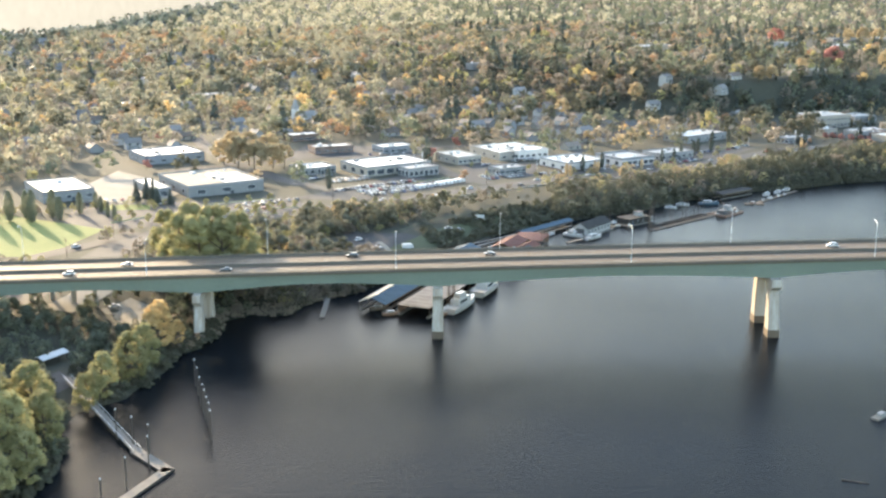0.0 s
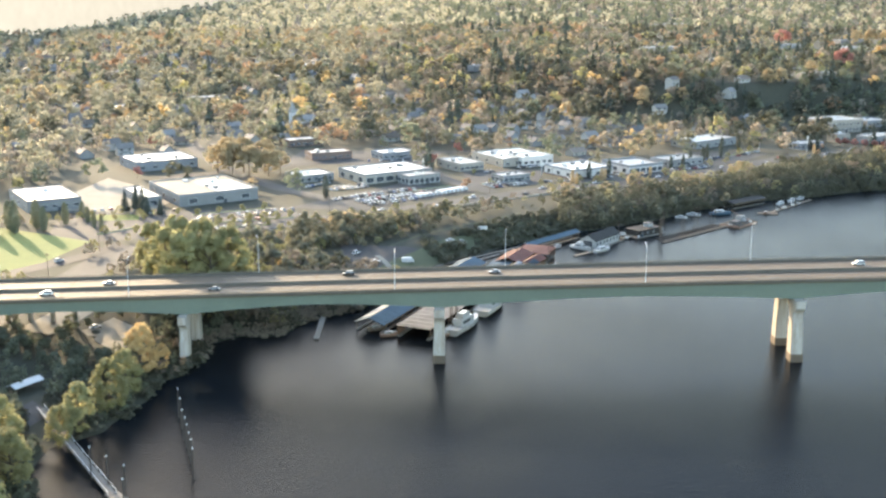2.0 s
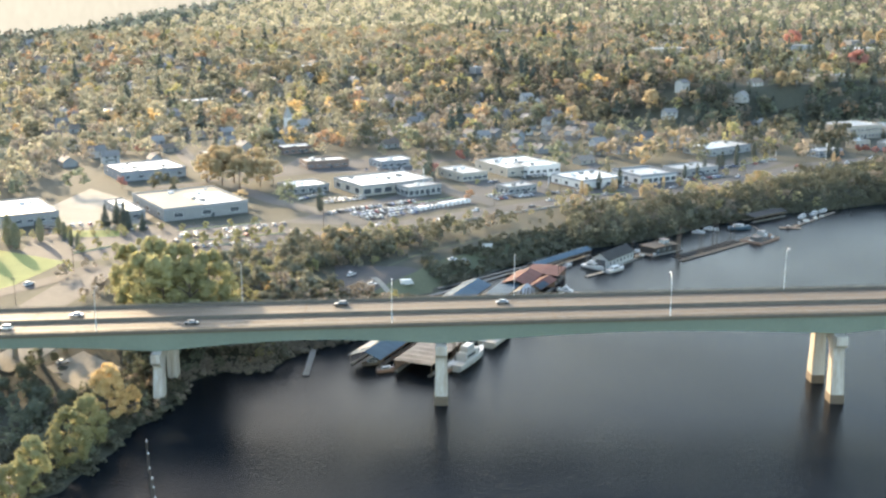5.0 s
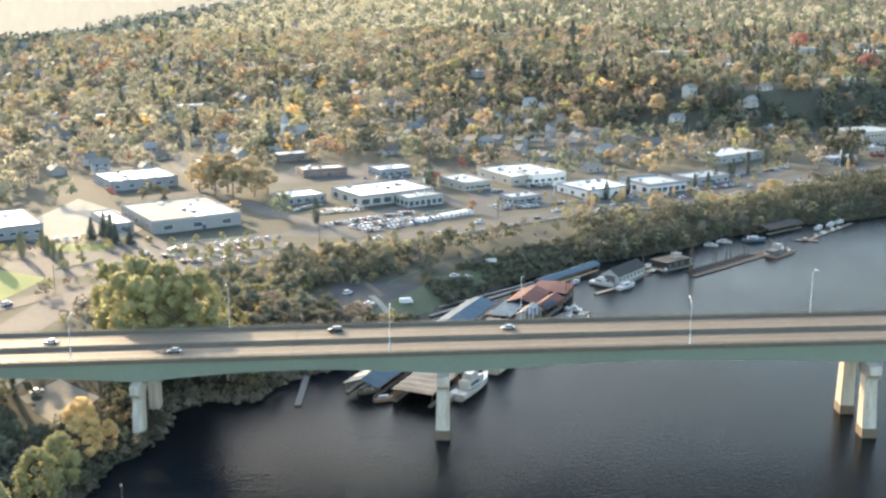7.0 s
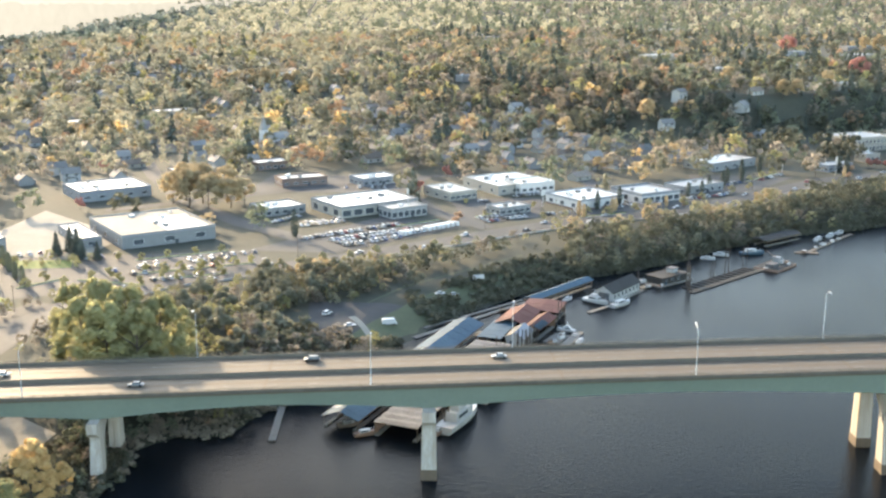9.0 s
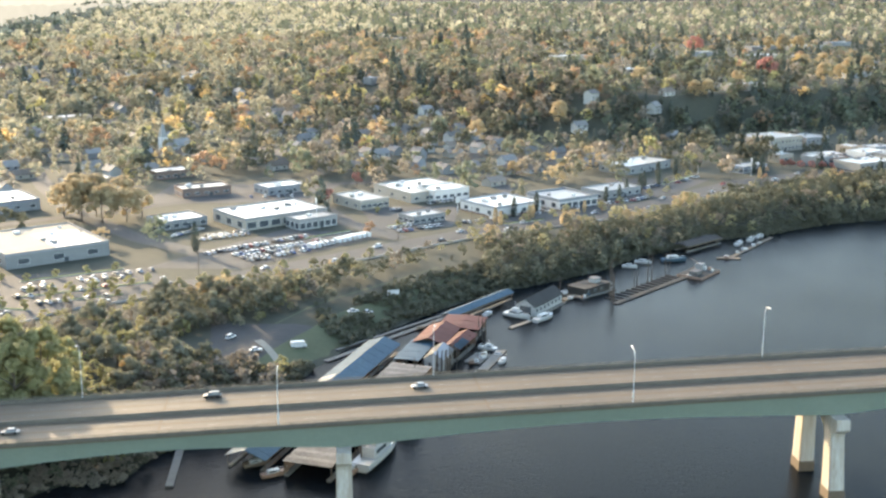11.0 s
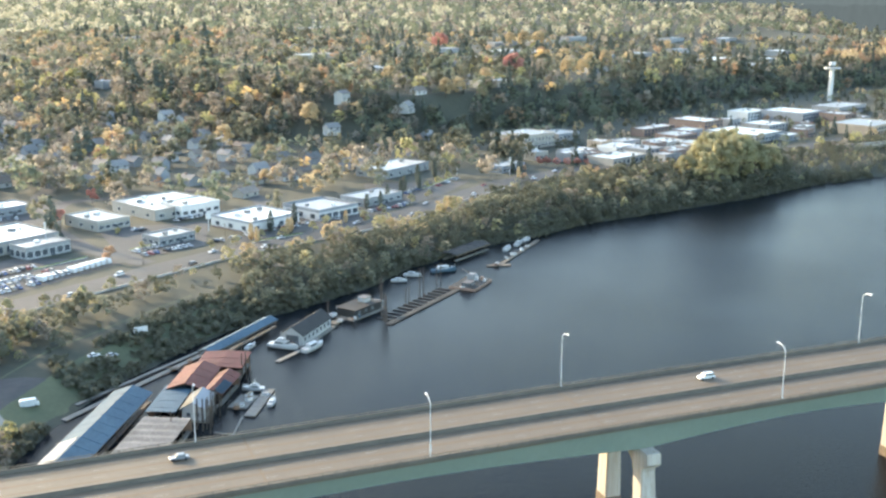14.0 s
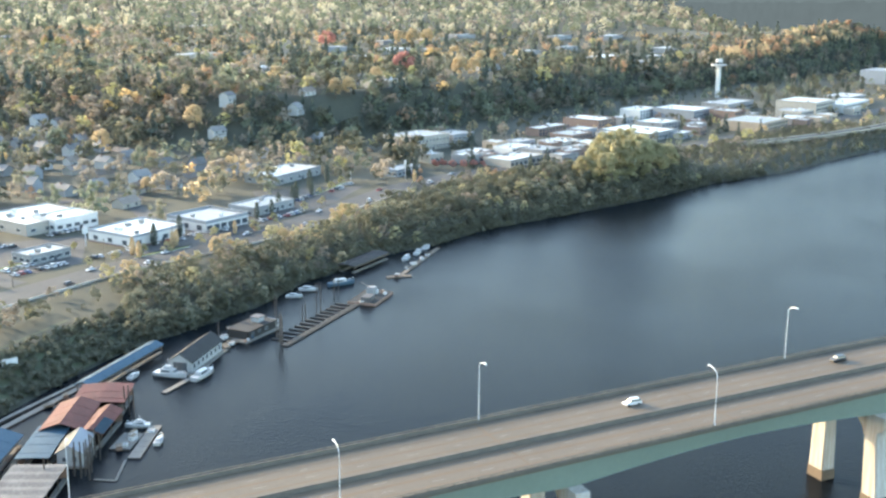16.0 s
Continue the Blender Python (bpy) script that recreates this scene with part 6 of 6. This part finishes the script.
b_ = barge("rusty work barge with pale shacks and gear", 171.5, 661.5, 47, 21, 13)
part("shack", boxed(-9, -3.5, 1.2, -3, 1.0, 3.2, 0.1), M_ROOF_TIN, b_, "long pale tarpaulin shelter")
part("crane_house", boxed(1.5, -1, 1.2, 5, 2.6, 4.6, 0.1), M_GREY, b_)
part("crane_boom", rodded((3, 1, 4.2), (-4, 3, 8.5), 0.25, 0.12), M_RUST, b_)
for k in range(5):
    part("crate", boxed(4 + (k % 2) * 1.8, -5.5 + k * 1.9, 1.2, 5.4 + (k % 2) * 1.8, -4.4 + k * 1.9, 2.3 + 0.4 * (k % 3), 0.05), (M_WHITE, M_RUST, M_STEEL, M_ROOF_BLUE, M_TIMBER)[k], b_)


def dock(label, x0, y0, x1, y1, W, z=0.5, name="dock", top=None):
    L, t = math.hypot(x1 - x0, y1 - y0), math.degrees(math.atan2(y1 - y0, x1 - x0))
    ob = thing(name, label, "dock", along((x0 + x1) / 2, (y0 + y1) / 2, t))
    part("frame", boxed(-L / 2, -W / 2, -0.4, L / 2, W / 2, z - 0.1, 0.04), M_PILE, ob)
    n = max(2, int(L / 4))
    for k in range(n):
        part("plank_panel", boxed(-L / 2 + L * k / n + 0.06, -W / 2 - 0.03, z - 0.1, -L / 2 + L * (k + 1) / n - 0.06, W / 2 + 0.03, z), top or M_DOCK, ob)
    return ob


dock("long dark finger dock with mooring slips", 118, 612.5, 163, 655, 2.6, top=M_DOCK_DARK)
for k in range(13):
    u = 0.1 + 0.86 * k / 12
    x, y = 118 + 45 * u, 612.5 + 42.5 * u
    dock("narrow dark mooring finger", x - 6.4, y + 6.8, x - 0.9, y + 1.0, 0.9, 0.45, "dock_finger", M_DOCK_DARK)
dock("plank float beside the marina sheds", 48.5, 530.3, 58.9, 552.6, 3.6)
dock("broad plank float beside the white cabin", 45.6, 538.5, 51.6, 549.2, 6.2)
dock("thin floating boom in the water", 36, 520.7, 41.5, 517.4, 0.6, 0.3)
dock("thin floating boom in the water", 41.5, 517.4, 46.2, 530.5, 0.6, 0.3)
dock("orange-brown plank float beside the yacht", 66.5, 580.5, 80, 593, 1.9)
dock("long plank walkway along the bank", -8, 545, 41, 596.5, 2.4)
dock("pale walkway beside the blue dock roof", -4, 557, 40, 599.5, 1.5, 0.8)
dock("upper plank float with moored boats", 199, 693, 238, 737, 2.2, top=M_TIMBER)
dock("dark low float below the trees", 191, 692, 203, 690, 3.2, top=M_TIMBER)
dock("pale narrow float reaching out under the bridge", -50.2, 442, -51, 492, 2.2)
gangway = thing("gangway", "long sloping pale gangway with rails from the near bank", "gangway", pose(-90, 304.5, 0.8, 0, -3.4, math.degrees(math.atan2(53, -38))))
part("deck", boxed(0, -1.2, -0.1, 65, 1.2, 0.1), M_DOCK, gangway)
for o in (-1.2, 1.2):
    part("rail", boxed(0, o - 0.05, 1.0, 65, o + 0.05, 1.12), M_STEEL, gangway)
    for k in range(17):
        part("rail_post", boxed(k * 4 + 0.2, o - 0.04, 0.1, k * 4 + 0.3, o + 0.04, 1.0), M_STEEL, gangway)
dock("pale landing float at the end of the gangway", -91, 306, -77.5, 291.5, 3.6, 0.8)
dock("pale landing float angled along the channel", -78, 293.5, -86, 272, 3.2, 0.8)
dock("pale landing float continuing along the channel", -86.3, 271, -97, 247, 3.2, 0.8)


def piling(x, y, h, cap=False, lean=0.0, r=0.24):
    ob = thing("piling", "tall dark timber piling with a white cap" if cap else "tall dark timber mooring piling", "piling", pose(x, y, 0, lean, lean * 0.6, 0), "mooring pilings")
    part("shaft", rodded((0, 0, -4), (0, 0, h), r, r * 0.85, 8), M_PILE, ob)
    if cap:
        part("cap", rodded((0, 0, h), (0, 0, h + 0.7), r * 1.15, 0.04, 8), M_WHITE, ob, "white conical cap")


for x, y, h, c, l in ((-85.2, 361.3, 9.8, 1, 1), (-82.4, 352.7, 9.8, 1, 0), (-79.5, 343.1, 9.8, 1, -1), (-77.5, 337.6, 9.6, 1, 1), (-75.6, 331.7, 9.8, 1, 0), (-73.8, 326.4, 9.5, 1, 0), (-72.0, 321.0, 9.8, 1, 1), (-70.4, 315.5, 9.4, 1, 0),
                      (-99.1, 315.5, 9.6, 1, 0), (-92.6, 309.6, 9.6, 1, 0), (-86.0, 303.2, 9.8, 1, 0), (-84.0, 294.8, 9.8, 1, 1), (-86.4, 280.5, 9.6, 1, 0), (-89.0, 266.6, 9.8, 1, 0), (-99, 246, 10.5, 1, 0),
                      (117.0, 615.8, 12, 0, 1), (117.8, 614.2, 11.5, 0, -1), (118.2, 617.5, 12.5, 0, 0), (118, 623, 11, 0, 1), (124.7, 648.8, 10, 0, 0), (126, 651, 10, 0, 0), (143, 650, 13, 0, 1), (145.5, 652, 12.5, 0, 0), (134, 641, 7, 0, 0), (136, 643, 7, 0, 0), (157, 668, 9, 0, 0), (160, 671, 9, 0, 0),
                      (3.0, 452, 12, 0, 0), (4.2, 453.5, 13, 0, 0), (2.2, 455, 12, 0, 1), (5, 456, 12.5, 0, 0), (23.5, 523, 8, 0, 0), (35.4, 529, 9, 0, 0), (36.6, 531.5, 9.5, 0, 0), (37.5, 534, 8, 0, 0), (53, 566, 10, 0, 0), (54, 563, 10, 0, 0), (52, 568.5, 9, 0, 0), (33.5, 526.5, 9.5, 0, 0), (31.5, 525.5, 8.5, 0, 0), (32.0, 528.6, 9, 0, 1), (33.0, 523.4, 8, 0, -1), (34.4, 524.6, 10, 0, 0), (35.0, 521.0, 8.5, 0, 1), (38.6, 536.2, 9, 0, 0), (39.6, 533.8, 8, 0, 0), (36.2, 526.0, 9, 0, -1), (96, 626, 9, 0, 0), (77, 599, 8, 0, 0)):
    piling(x, y, h, bool(c), l * 0.8)

shelter = thing("dock_shelter", "small shelter with a bright white roof at the gangway", "shelter", pose(-139.5, 376, height(-139.5, 376), 0, 0, 60))
part("roof", gable(bmesh.new(), -5.5, -2.2, 5.5, 2.2, 2.8, 3.6, 0.15, 0.4), M_WHITE, shelter)
for x in (-5, 5):
    for y in (-2, 2):
        part("post", rodded((x, y, -1), (x, y, 2.9), 0.1), M_TIMBER, shelter)
log_ = thing("floating_log", "dark floating log on the river", "log", along(115.5, 287, -20))
part("trunk", rodded((-3.6, 0, 0.02), (3.6, 0, 0.05), 0.32, 0.24, 9), M_PILE, log_)
raft = thing("mooring_raft", "small pale raft on the river", "raft", along(141, 335, 40))
part("deck", boxed(-4, -1.4, -0.3, 4, 1.4, 0.6, 0.1), M_DOCK, raft)
part("box", boxed(-1.5, -0.8, 0.6, 1.5, 0.8, 1.7, 0.08), M_GREY, raft)


# Gear and clutter on the floats.
rnd = random.Random(21)
for x, y in ((50.5, 544), (51, 547), (47.5, 540), (45.5, 538.5), (56.5, 548), (47, 572), (50, 570), (43, 580), (36, 589), (30, 583), (100, 622), (97, 618), (99, 630), (104, 640), (92, 622), (165, 655), (206, 703), (212, 709), (220, 717), (226, 724), (196, 691)):
    c_ = thing("dock_box", rnd.choice(("weathered wooden dock box on the float", "pale plastic storage box on the float", "rusty metal locker on the float")), "box", pose(x, y, 0.5, 0, 0, rnd.uniform(0, 90)))
    w, d, h = rnd.uniform(0.8, 1.8), rnd.uniform(0.6, 1.1), rnd.uniform(0.6, 1.5)
    part("box", boxed(-w, -d, 0, w, d, h, 0.06), rnd.choice((M_TIMBER, M_WHITE, M_RUST, M_STEEL)), c_)
    part("lid", boxed(-w - 0.05, -d - 0.05, h, w + 0.05, d + 0.05, h + 0.12, 0.03), rnd.choice((M_TIMBER, M_GREY)), c_)
for x, y, t_ in ((100, 624, 40), (97.5, 629, 30), (103, 630, 35)):
    dock("short cluttered float beside the floating home", x - 4, y - 2, x + 4, y + 2, 3.0, 0.5, "dock", M_TIMBER)

# ---- vehicles ----
def car_proto(label, L, W, H, paint, suv, name="car", van=False):
    ob = thing(name, label, "car", pose(0, 0, -70))
    bm = bmesh.new()
    top = H * (0.56 if not van else 1.0)
    prof = [(-L / 2, 0.3), (-L / 2 + 0.05, top * 0.9), (-L * 0.42, top), (L * 0.2 if not van else L * 0.32, top), (L * 0.46, top * 0.82 if not van else top * 0.55), (L / 2, top * 0.6 if not van else top * 0.45), (L / 2, 0.3)]
    for s in (-1, 1):
        [bm.verts.new((x, s * W / 2 * (0.97 if z > 0.8 else 1), z)) for x, z in prof]
    bm.verts.ensure_lookup_table()
    n = len(prof)
    for i in range(n):
        j = (i + 1) % n
        bm.faces.new((bm.verts[i], bm.verts[j], bm.verts[n + j], bm.verts[n + i]))
    bm.faces.new([bm.verts[i] for i in range(n)]), bm.faces.new([bm.verts[n + i] for i in range(n)][::-1])
    bmesh.ops.recalc_face_normals(bm, faces=bm.faces)
    bmesh.ops.bevel(bm, geom=list(bm.edges), offset=0.07, segments=1, affect="EDGES")
    part("body", bm, paint, ob)
    if van:
        part("windscreen", boxed(L * 0.36, -W * 0.42, H * 0.58, L * 0.44, W * 0.42, H * 0.9, 0.03, 0.8), M_GLASS, ob)
    else:
        x0, x1 = (-L * 0.46, L * 0.24) if suv else (-L * 0.33, L * 0.2)
        bm = boxed(x0, -W * 0.46, H * 0.55, x1, W * 0.46, H * 0.94, 0.05, 0.8)
        part("window_band", bm, M_GLASS, ob)
        xa, xb = (-L * 0.4, L * 0.12) if suv else (-L * 0.25, L * 0.1)
        part("roof_panel", boxed(xa, -W * 0.39, H * 0.93, xb, W * 0.39, H, 0.04, 0.92), paint, ob)
    for x in (-L * 0.3, L * 0.32):
        for s in (-1, 1):
            part("wheel", rodded((x, s * (W / 2 - 0.2), 0.34), (x, s * (W / 2 + 0.02), 0.34), 0.34, 0.34, 10), M_RUBBER, ob)
    return ob


KINDS = [car_proto(lab, *dims, PAINTS[pc], suv, nm, vn) for lab, dims, pc, suv, nm, vn in (
    ("white sport utility car with dark windows", (4.8, 1.95, 1.75), 0, True, "car", False), ("silver saloon car with dark windows", (4.7, 1.85, 1.45), 1, False, "car", False), ("grey saloon car", (4.6, 1.85, 1.45), 2, False, "car", False),
    ("black sport utility car", (4.8, 1.95, 1.75), 3, True, "car", False), ("red hatchback car", (4.2, 1.8, 1.5), 4, True, "car", False), ("blue saloon car", (4.6, 1.85, 1.45), 5, False, "car", False), ("tan family car", (4.7, 1.85, 1.5), 6, False, "car", False),
    ("white delivery van", (5.9, 2.1, 2.5), 0, False, "van", True), ("white saloon car", (4.6, 1.85, 1.45), 0, False, "car", False))]
for k_, lab in ((2, "grey saloon car with dark windows"), (3, "black sport utility car with dark windows"), (4, "red hatchback car with dark windows"), (5, "blue saloon car with dark windows"), (6, "tan family car with dark windows"), (7, "white boxy delivery van on black tyres"), (8, "white saloon car with dark windows")):
    KINDS[k_]["label"] = lab


def put_car(k, x, y, z, turn, group):
    if KINDS[k].location.z < -60:
        KINDS[k].matrix_world, ob = pose(x, y, z, 0, 0, turn), KINDS[k]
    else:
        ob = copy_thing(KINDS[k], pose(x, y, z, 0, 0, turn))
    ob["group"] = group


for k, x, a in ((0, 159, 6.7), (3, 228, 7.4), (2, 19, 7.2), (3, -37, 9.5), (1, -127, 5.6), (2, -85, -7.2), (0, -146, -7.2)):
    heading = math.degrees(math.atan(lean(x))) + (180 if a > 0 else 180)
    put_car(k, x, mid(x) + a, deck_z(x) + 0.02, heading, "cars on the bridge")
rnd = random.Random(4)


def car_row(x0, y0, x1, y1, gap, turn, kinds, skip=0.1, group="parked cars"):
    n = int(math.hypot(x1 - x0, y1 - y0) / gap)
    for k in range(n + 1):
        if rnd.random() < skip:
            continue
        x, y = x0 + (x1 - x0) * k / n, y0 + (y1 - y0) * k / n
        put_car(rnd.choice(kinds), x, y, height(x, y) + 0.12, turn + rnd.uniform(-3, 3), group)


MIX = (0, 1, 1, 2, 3, 4, 5, 6, 8, 8, 0)
car_row(-66, 685, -20, 720, 2.9, 128, MIX, 0.05)
car_row(-52, 681, -12, 710, 2.9, 128, MIX, 0.05)
car_row(-48, 675, -2, 709, 2.9, 128, MIX, 0.05)
car_row(-44, 669, -18, 689, 2.9, 128, MIX, 0.05)
car_row(-16, 694, 12, 719, 3.3, 128, (7, 7, 0), 0.0)
car_row(-87, 727, -76, 742, 3.0, 40, MIX)
car_row(-70, 724, -50, 735, 2.9, 125, MIX)
car_row(-72, 717, -50, 729, 3.2, 125, MIX)
car_row(-140, 628, -88, 655, 5.0, 125, MIX, 0.45)
car_row(-136, 612, -80, 638, 5.0, 125, MIX, 0.55)
car_row(-146, 618, -92, 645, 3.6, 125, MIX, 0.35)
car_row(-128, 600, -96, 612, 3.6, 125, MIX, 0.5)
car_row(-170, 640, -150, 650, 3.4, 125, MIX, 0.3)
car_row(24, 735, 38, 746, 3.2, 128, MIX, 0.3)
car_row(30, 729, 52, 742, 3.1, 128, MIX, 0.25)
car_row(84, 764, 112, 772, 3.3, 122, MIX, 0.3)
car_row(150, 792, 172, 806, 3.3, 125, MIX, 0.3)
car_row(26, 790, 40, 784, 3.3, 40, MIX, 0.3)
car_row(224, 868, 244, 890, 3.4, 140, MIX, 0.35)
car_row(52, 806, 66, 815, 3.0, 120, MIX, 0.2)
car_row(66, 748, 84, 757, 3.2, 125, MIX, 0.4)
car_row(118, 778, 146, 788, 3.2, 120, MIX, 0.35)
car_row(190, 842, 214, 866, 3.4, 140, MIX, 0.35)
car_row(172, 802, 188, 816, 3.4, 140, MIX, 0.35)
car_row(-60, 836, -10, 838, 4.0, 100, MIX, 0.5)
car_row(-200, 648, -176, 662, 4.0, 125, MIX, 0.5)
car_row(420, 980, 520, 1000, 6.0, 30, MIX, 0.5)
for i in range(3, 15):
    (ax, ay), (bx, by) = BOULEVARD[i], BOULEVARD[i + 1]
    t_ = math.degrees(math.atan2(by - ay, bx - ax))
    for u, o, r_ in ((0.3, -5.5, 0), (0.75, 5.5, 180)):
        x, y = ax + (bx - ax) * u - math.sin(radians(t_)) * o, ay + (by - ay) * u + math.cos(radians(t_)) * o
        put_car(rnd.choice(MIX), x, y, height(x, y) + 0.13, t_ + r_, "cars on the boulevard")
for k, x, y, t_ in ((7, -18, 552, 10), (8, -33, 540, 15), (8, 3, 592, 20), (1, 9, 594, 20), (0, -43, 553, 60), (2, -38, 531, 0), (1, -136, 441, 40), (3, -210, 640, 20), (0, -180, 530, 60)):
    put_car(k, x, y, height(x, y) + 0.14, t_, "cars above the moorage")

# Kerbed planting islands of the parking lots.
def island(x0, y0, x1, y1, W, label):
    L, t_ = math.hypot(x1 - x0, y1 - y0), math.degrees(math.atan2(y1 - y0, x1 - x0))
    cx, cy = (x0 + x1) / 2, (y0 + y1) / 2
    ob = thing("planting_island", label, "island", pose(cx, cy, height(cx, cy), 0, 0, t_), "kerbed islands of the parking lots")
    part("kerb", boxed(-L / 2, -W / 2, -0.3, L / 2, W / 2, 0.3, 0.05), M_CONCRETE, ob)
    part("planting", boxed(-L / 2 + 0.25, -W / 2 + 0.25, 0.2, L / 2 - 0.25, W / 2 - 0.25, 0.5, 0.1), M_LAWN, ob, "low clipped yellow-green planting")


for q in ((-135, 613, -84, 634), (-125, 603, -93, 614), (-158, 602, -126, 593), (-142, 639, -101, 659), (-180, 588, -165, 604), (24, 742, 36, 752), (146, 797, 158, 803), (212, 862, 244, 898), (84, 742, 112, 754), (-20, 716, 4, 734)):
    island(*q, 1.6, "kerbed parking lot island with low planting")

# ---- signs and poles ----
board = thing("bank_sign", "plain white rectangular sign on the grassy bank", "sign", pose(20.5, 611, height(20.5, 611), 0, 0, 10))
part("panel", boxed(-2.6, -0.08, 1.6, 2.6, 0.08, 4.0, 0.03), M_WHITE, board)
for x in (-2, 2):
    part("post", rodded((x, 0, -0.5), (x, 0, 1.8), 0.1), M_TIMBER, board)


def pole_sign(x, y, h, w, material, label):
    ob = thing("pole_sign", label, "sign", pose(x, y, height(x, y), 0, 0, 25))
    part("pole", rodded((0, 0, -0.5), (0, 0, h), 0.22, 0.18), M_STEEL, ob)
    part("panel", boxed(-w / 2, -0.25, h - 2.4, w / 2, 0.25, h + 0.6, 0.08), material, ob)


pole_sign(-14, 742, 16, 0.8, M_STEEL, "tall grey pole beside the car dealer")
pole_sign(250, 905, 9, 5, M_RUST, "red and white pole sign beside the street")
pole_sign(284, 893, 12, 1.4, M_WHITE, "slim white pole sign near the shops")
pole_sign(66, 775, 9, 3, M_WHITE, "white pole sign beside a shop")


def utility_pole(x, y, h, turn):
    ob = thing("utility_pole", "wooden utility pole with a crossarm by the road", "utility pole", pose(x, y, height(x, y), 0, 0, turn), "utility poles")
    part("pole", rodded((0, 0, -1), (0, 0, h), 0.17, 0.11), M_TIMBER, ob)
    part("crossarm", boxed(-1.2, -0.07, h - 1.0, 1.2, 0.07, h - 0.8), M_TIMBER, ob)


for i in range(2, 16):
    (ax, ay), (bx, by) = BOULEVARD[i], BOULEVARD[i + 1]
    t_ = math.atan2(by - ay, bx - ax)
    x, y = ax - math.sin(t_) * 12, ay + math.cos(t_) * 12
    utility_pole(x, y, 11.5, math.degrees(t_) + 90)

# Low guard wall along the boulevard's river side.
for i in range(3, 12):
    (ax, ay), (bx, by) = BOULEVARD[i], BOULEVARD[i + 1]
    t_, L = math.atan2(by - ay, bx - ax), math.hypot(bx - ax, by - ay)
    cx, cy = (ax + bx) / 2 + math.sin(t_) * 10.2, (ay + by) / 2 - math.cos(t_) * 10.2
    w_ = thing("guard_wall", "low pale concrete guard wall beside the boulevard", "wall", pose(cx, cy, height(cx, cy), 0, 0, math.degrees(t_)), "guard walls")
    part("panel", boxed(-L / 2, -0.2, -0.8, L / 2, 0.2, 0.85, 0.04), M_CONCRETE, w_)


# The boulevard's viaduct along the shore below downtown.
VIADUCT = [(580, 925), (640, 933), (700, 945), (760, 962), (820, 985), (870, 1006)]
viaduct = thing("viaduct", "long grey concrete road viaduct on posts along the shore", "viaduct")
for (ax, ay), (bx, by) in zip(VIADUCT[:-1], VIADUCT[1:]):
    L, t_ = math.hypot(bx - ax, by - ay), math.atan2(by - ay, bx - ax)
    m = pose((ax + bx) / 2, (ay + by) / 2, 12.0, 0, 0, math.degrees(t_))
    for nm, q, mt in (("deck", (-L / 2, -5, -0.9, L / 2, 5, 0), M_LOT), ("guard_rail", (-L / 2, -5.2, -0.4, L / 2, -4.9, 1.0), M_PARAPET), ("guard_rail", (-L / 2, 4.9, -0.4, L / 2, 5.2, 1.0), M_PARAPET), ("beam", (-L / 2, -4.2, -2.2, L / 2, -3.4, -0.9), M_PARAPET)):
        bm = boxed(*q)
        bm.transform(m)
        part(nm, bm, mt, viaduct)
    n = int(L / 7)
    for k in range(n):
        x, y = ax + (bx - ax) * k / n, ay + (by - ay) * k / n
        for o in (-3.8, 3.8):
            px, py = x - math.sin(t_) * o, y + math.cos(t_) * o
            part("post", rodded((px, py, min(height(px, py), 9) - 1), (px, py, 11.2), 0.45, 0.45, 8), M_PARAPET, viaduct)
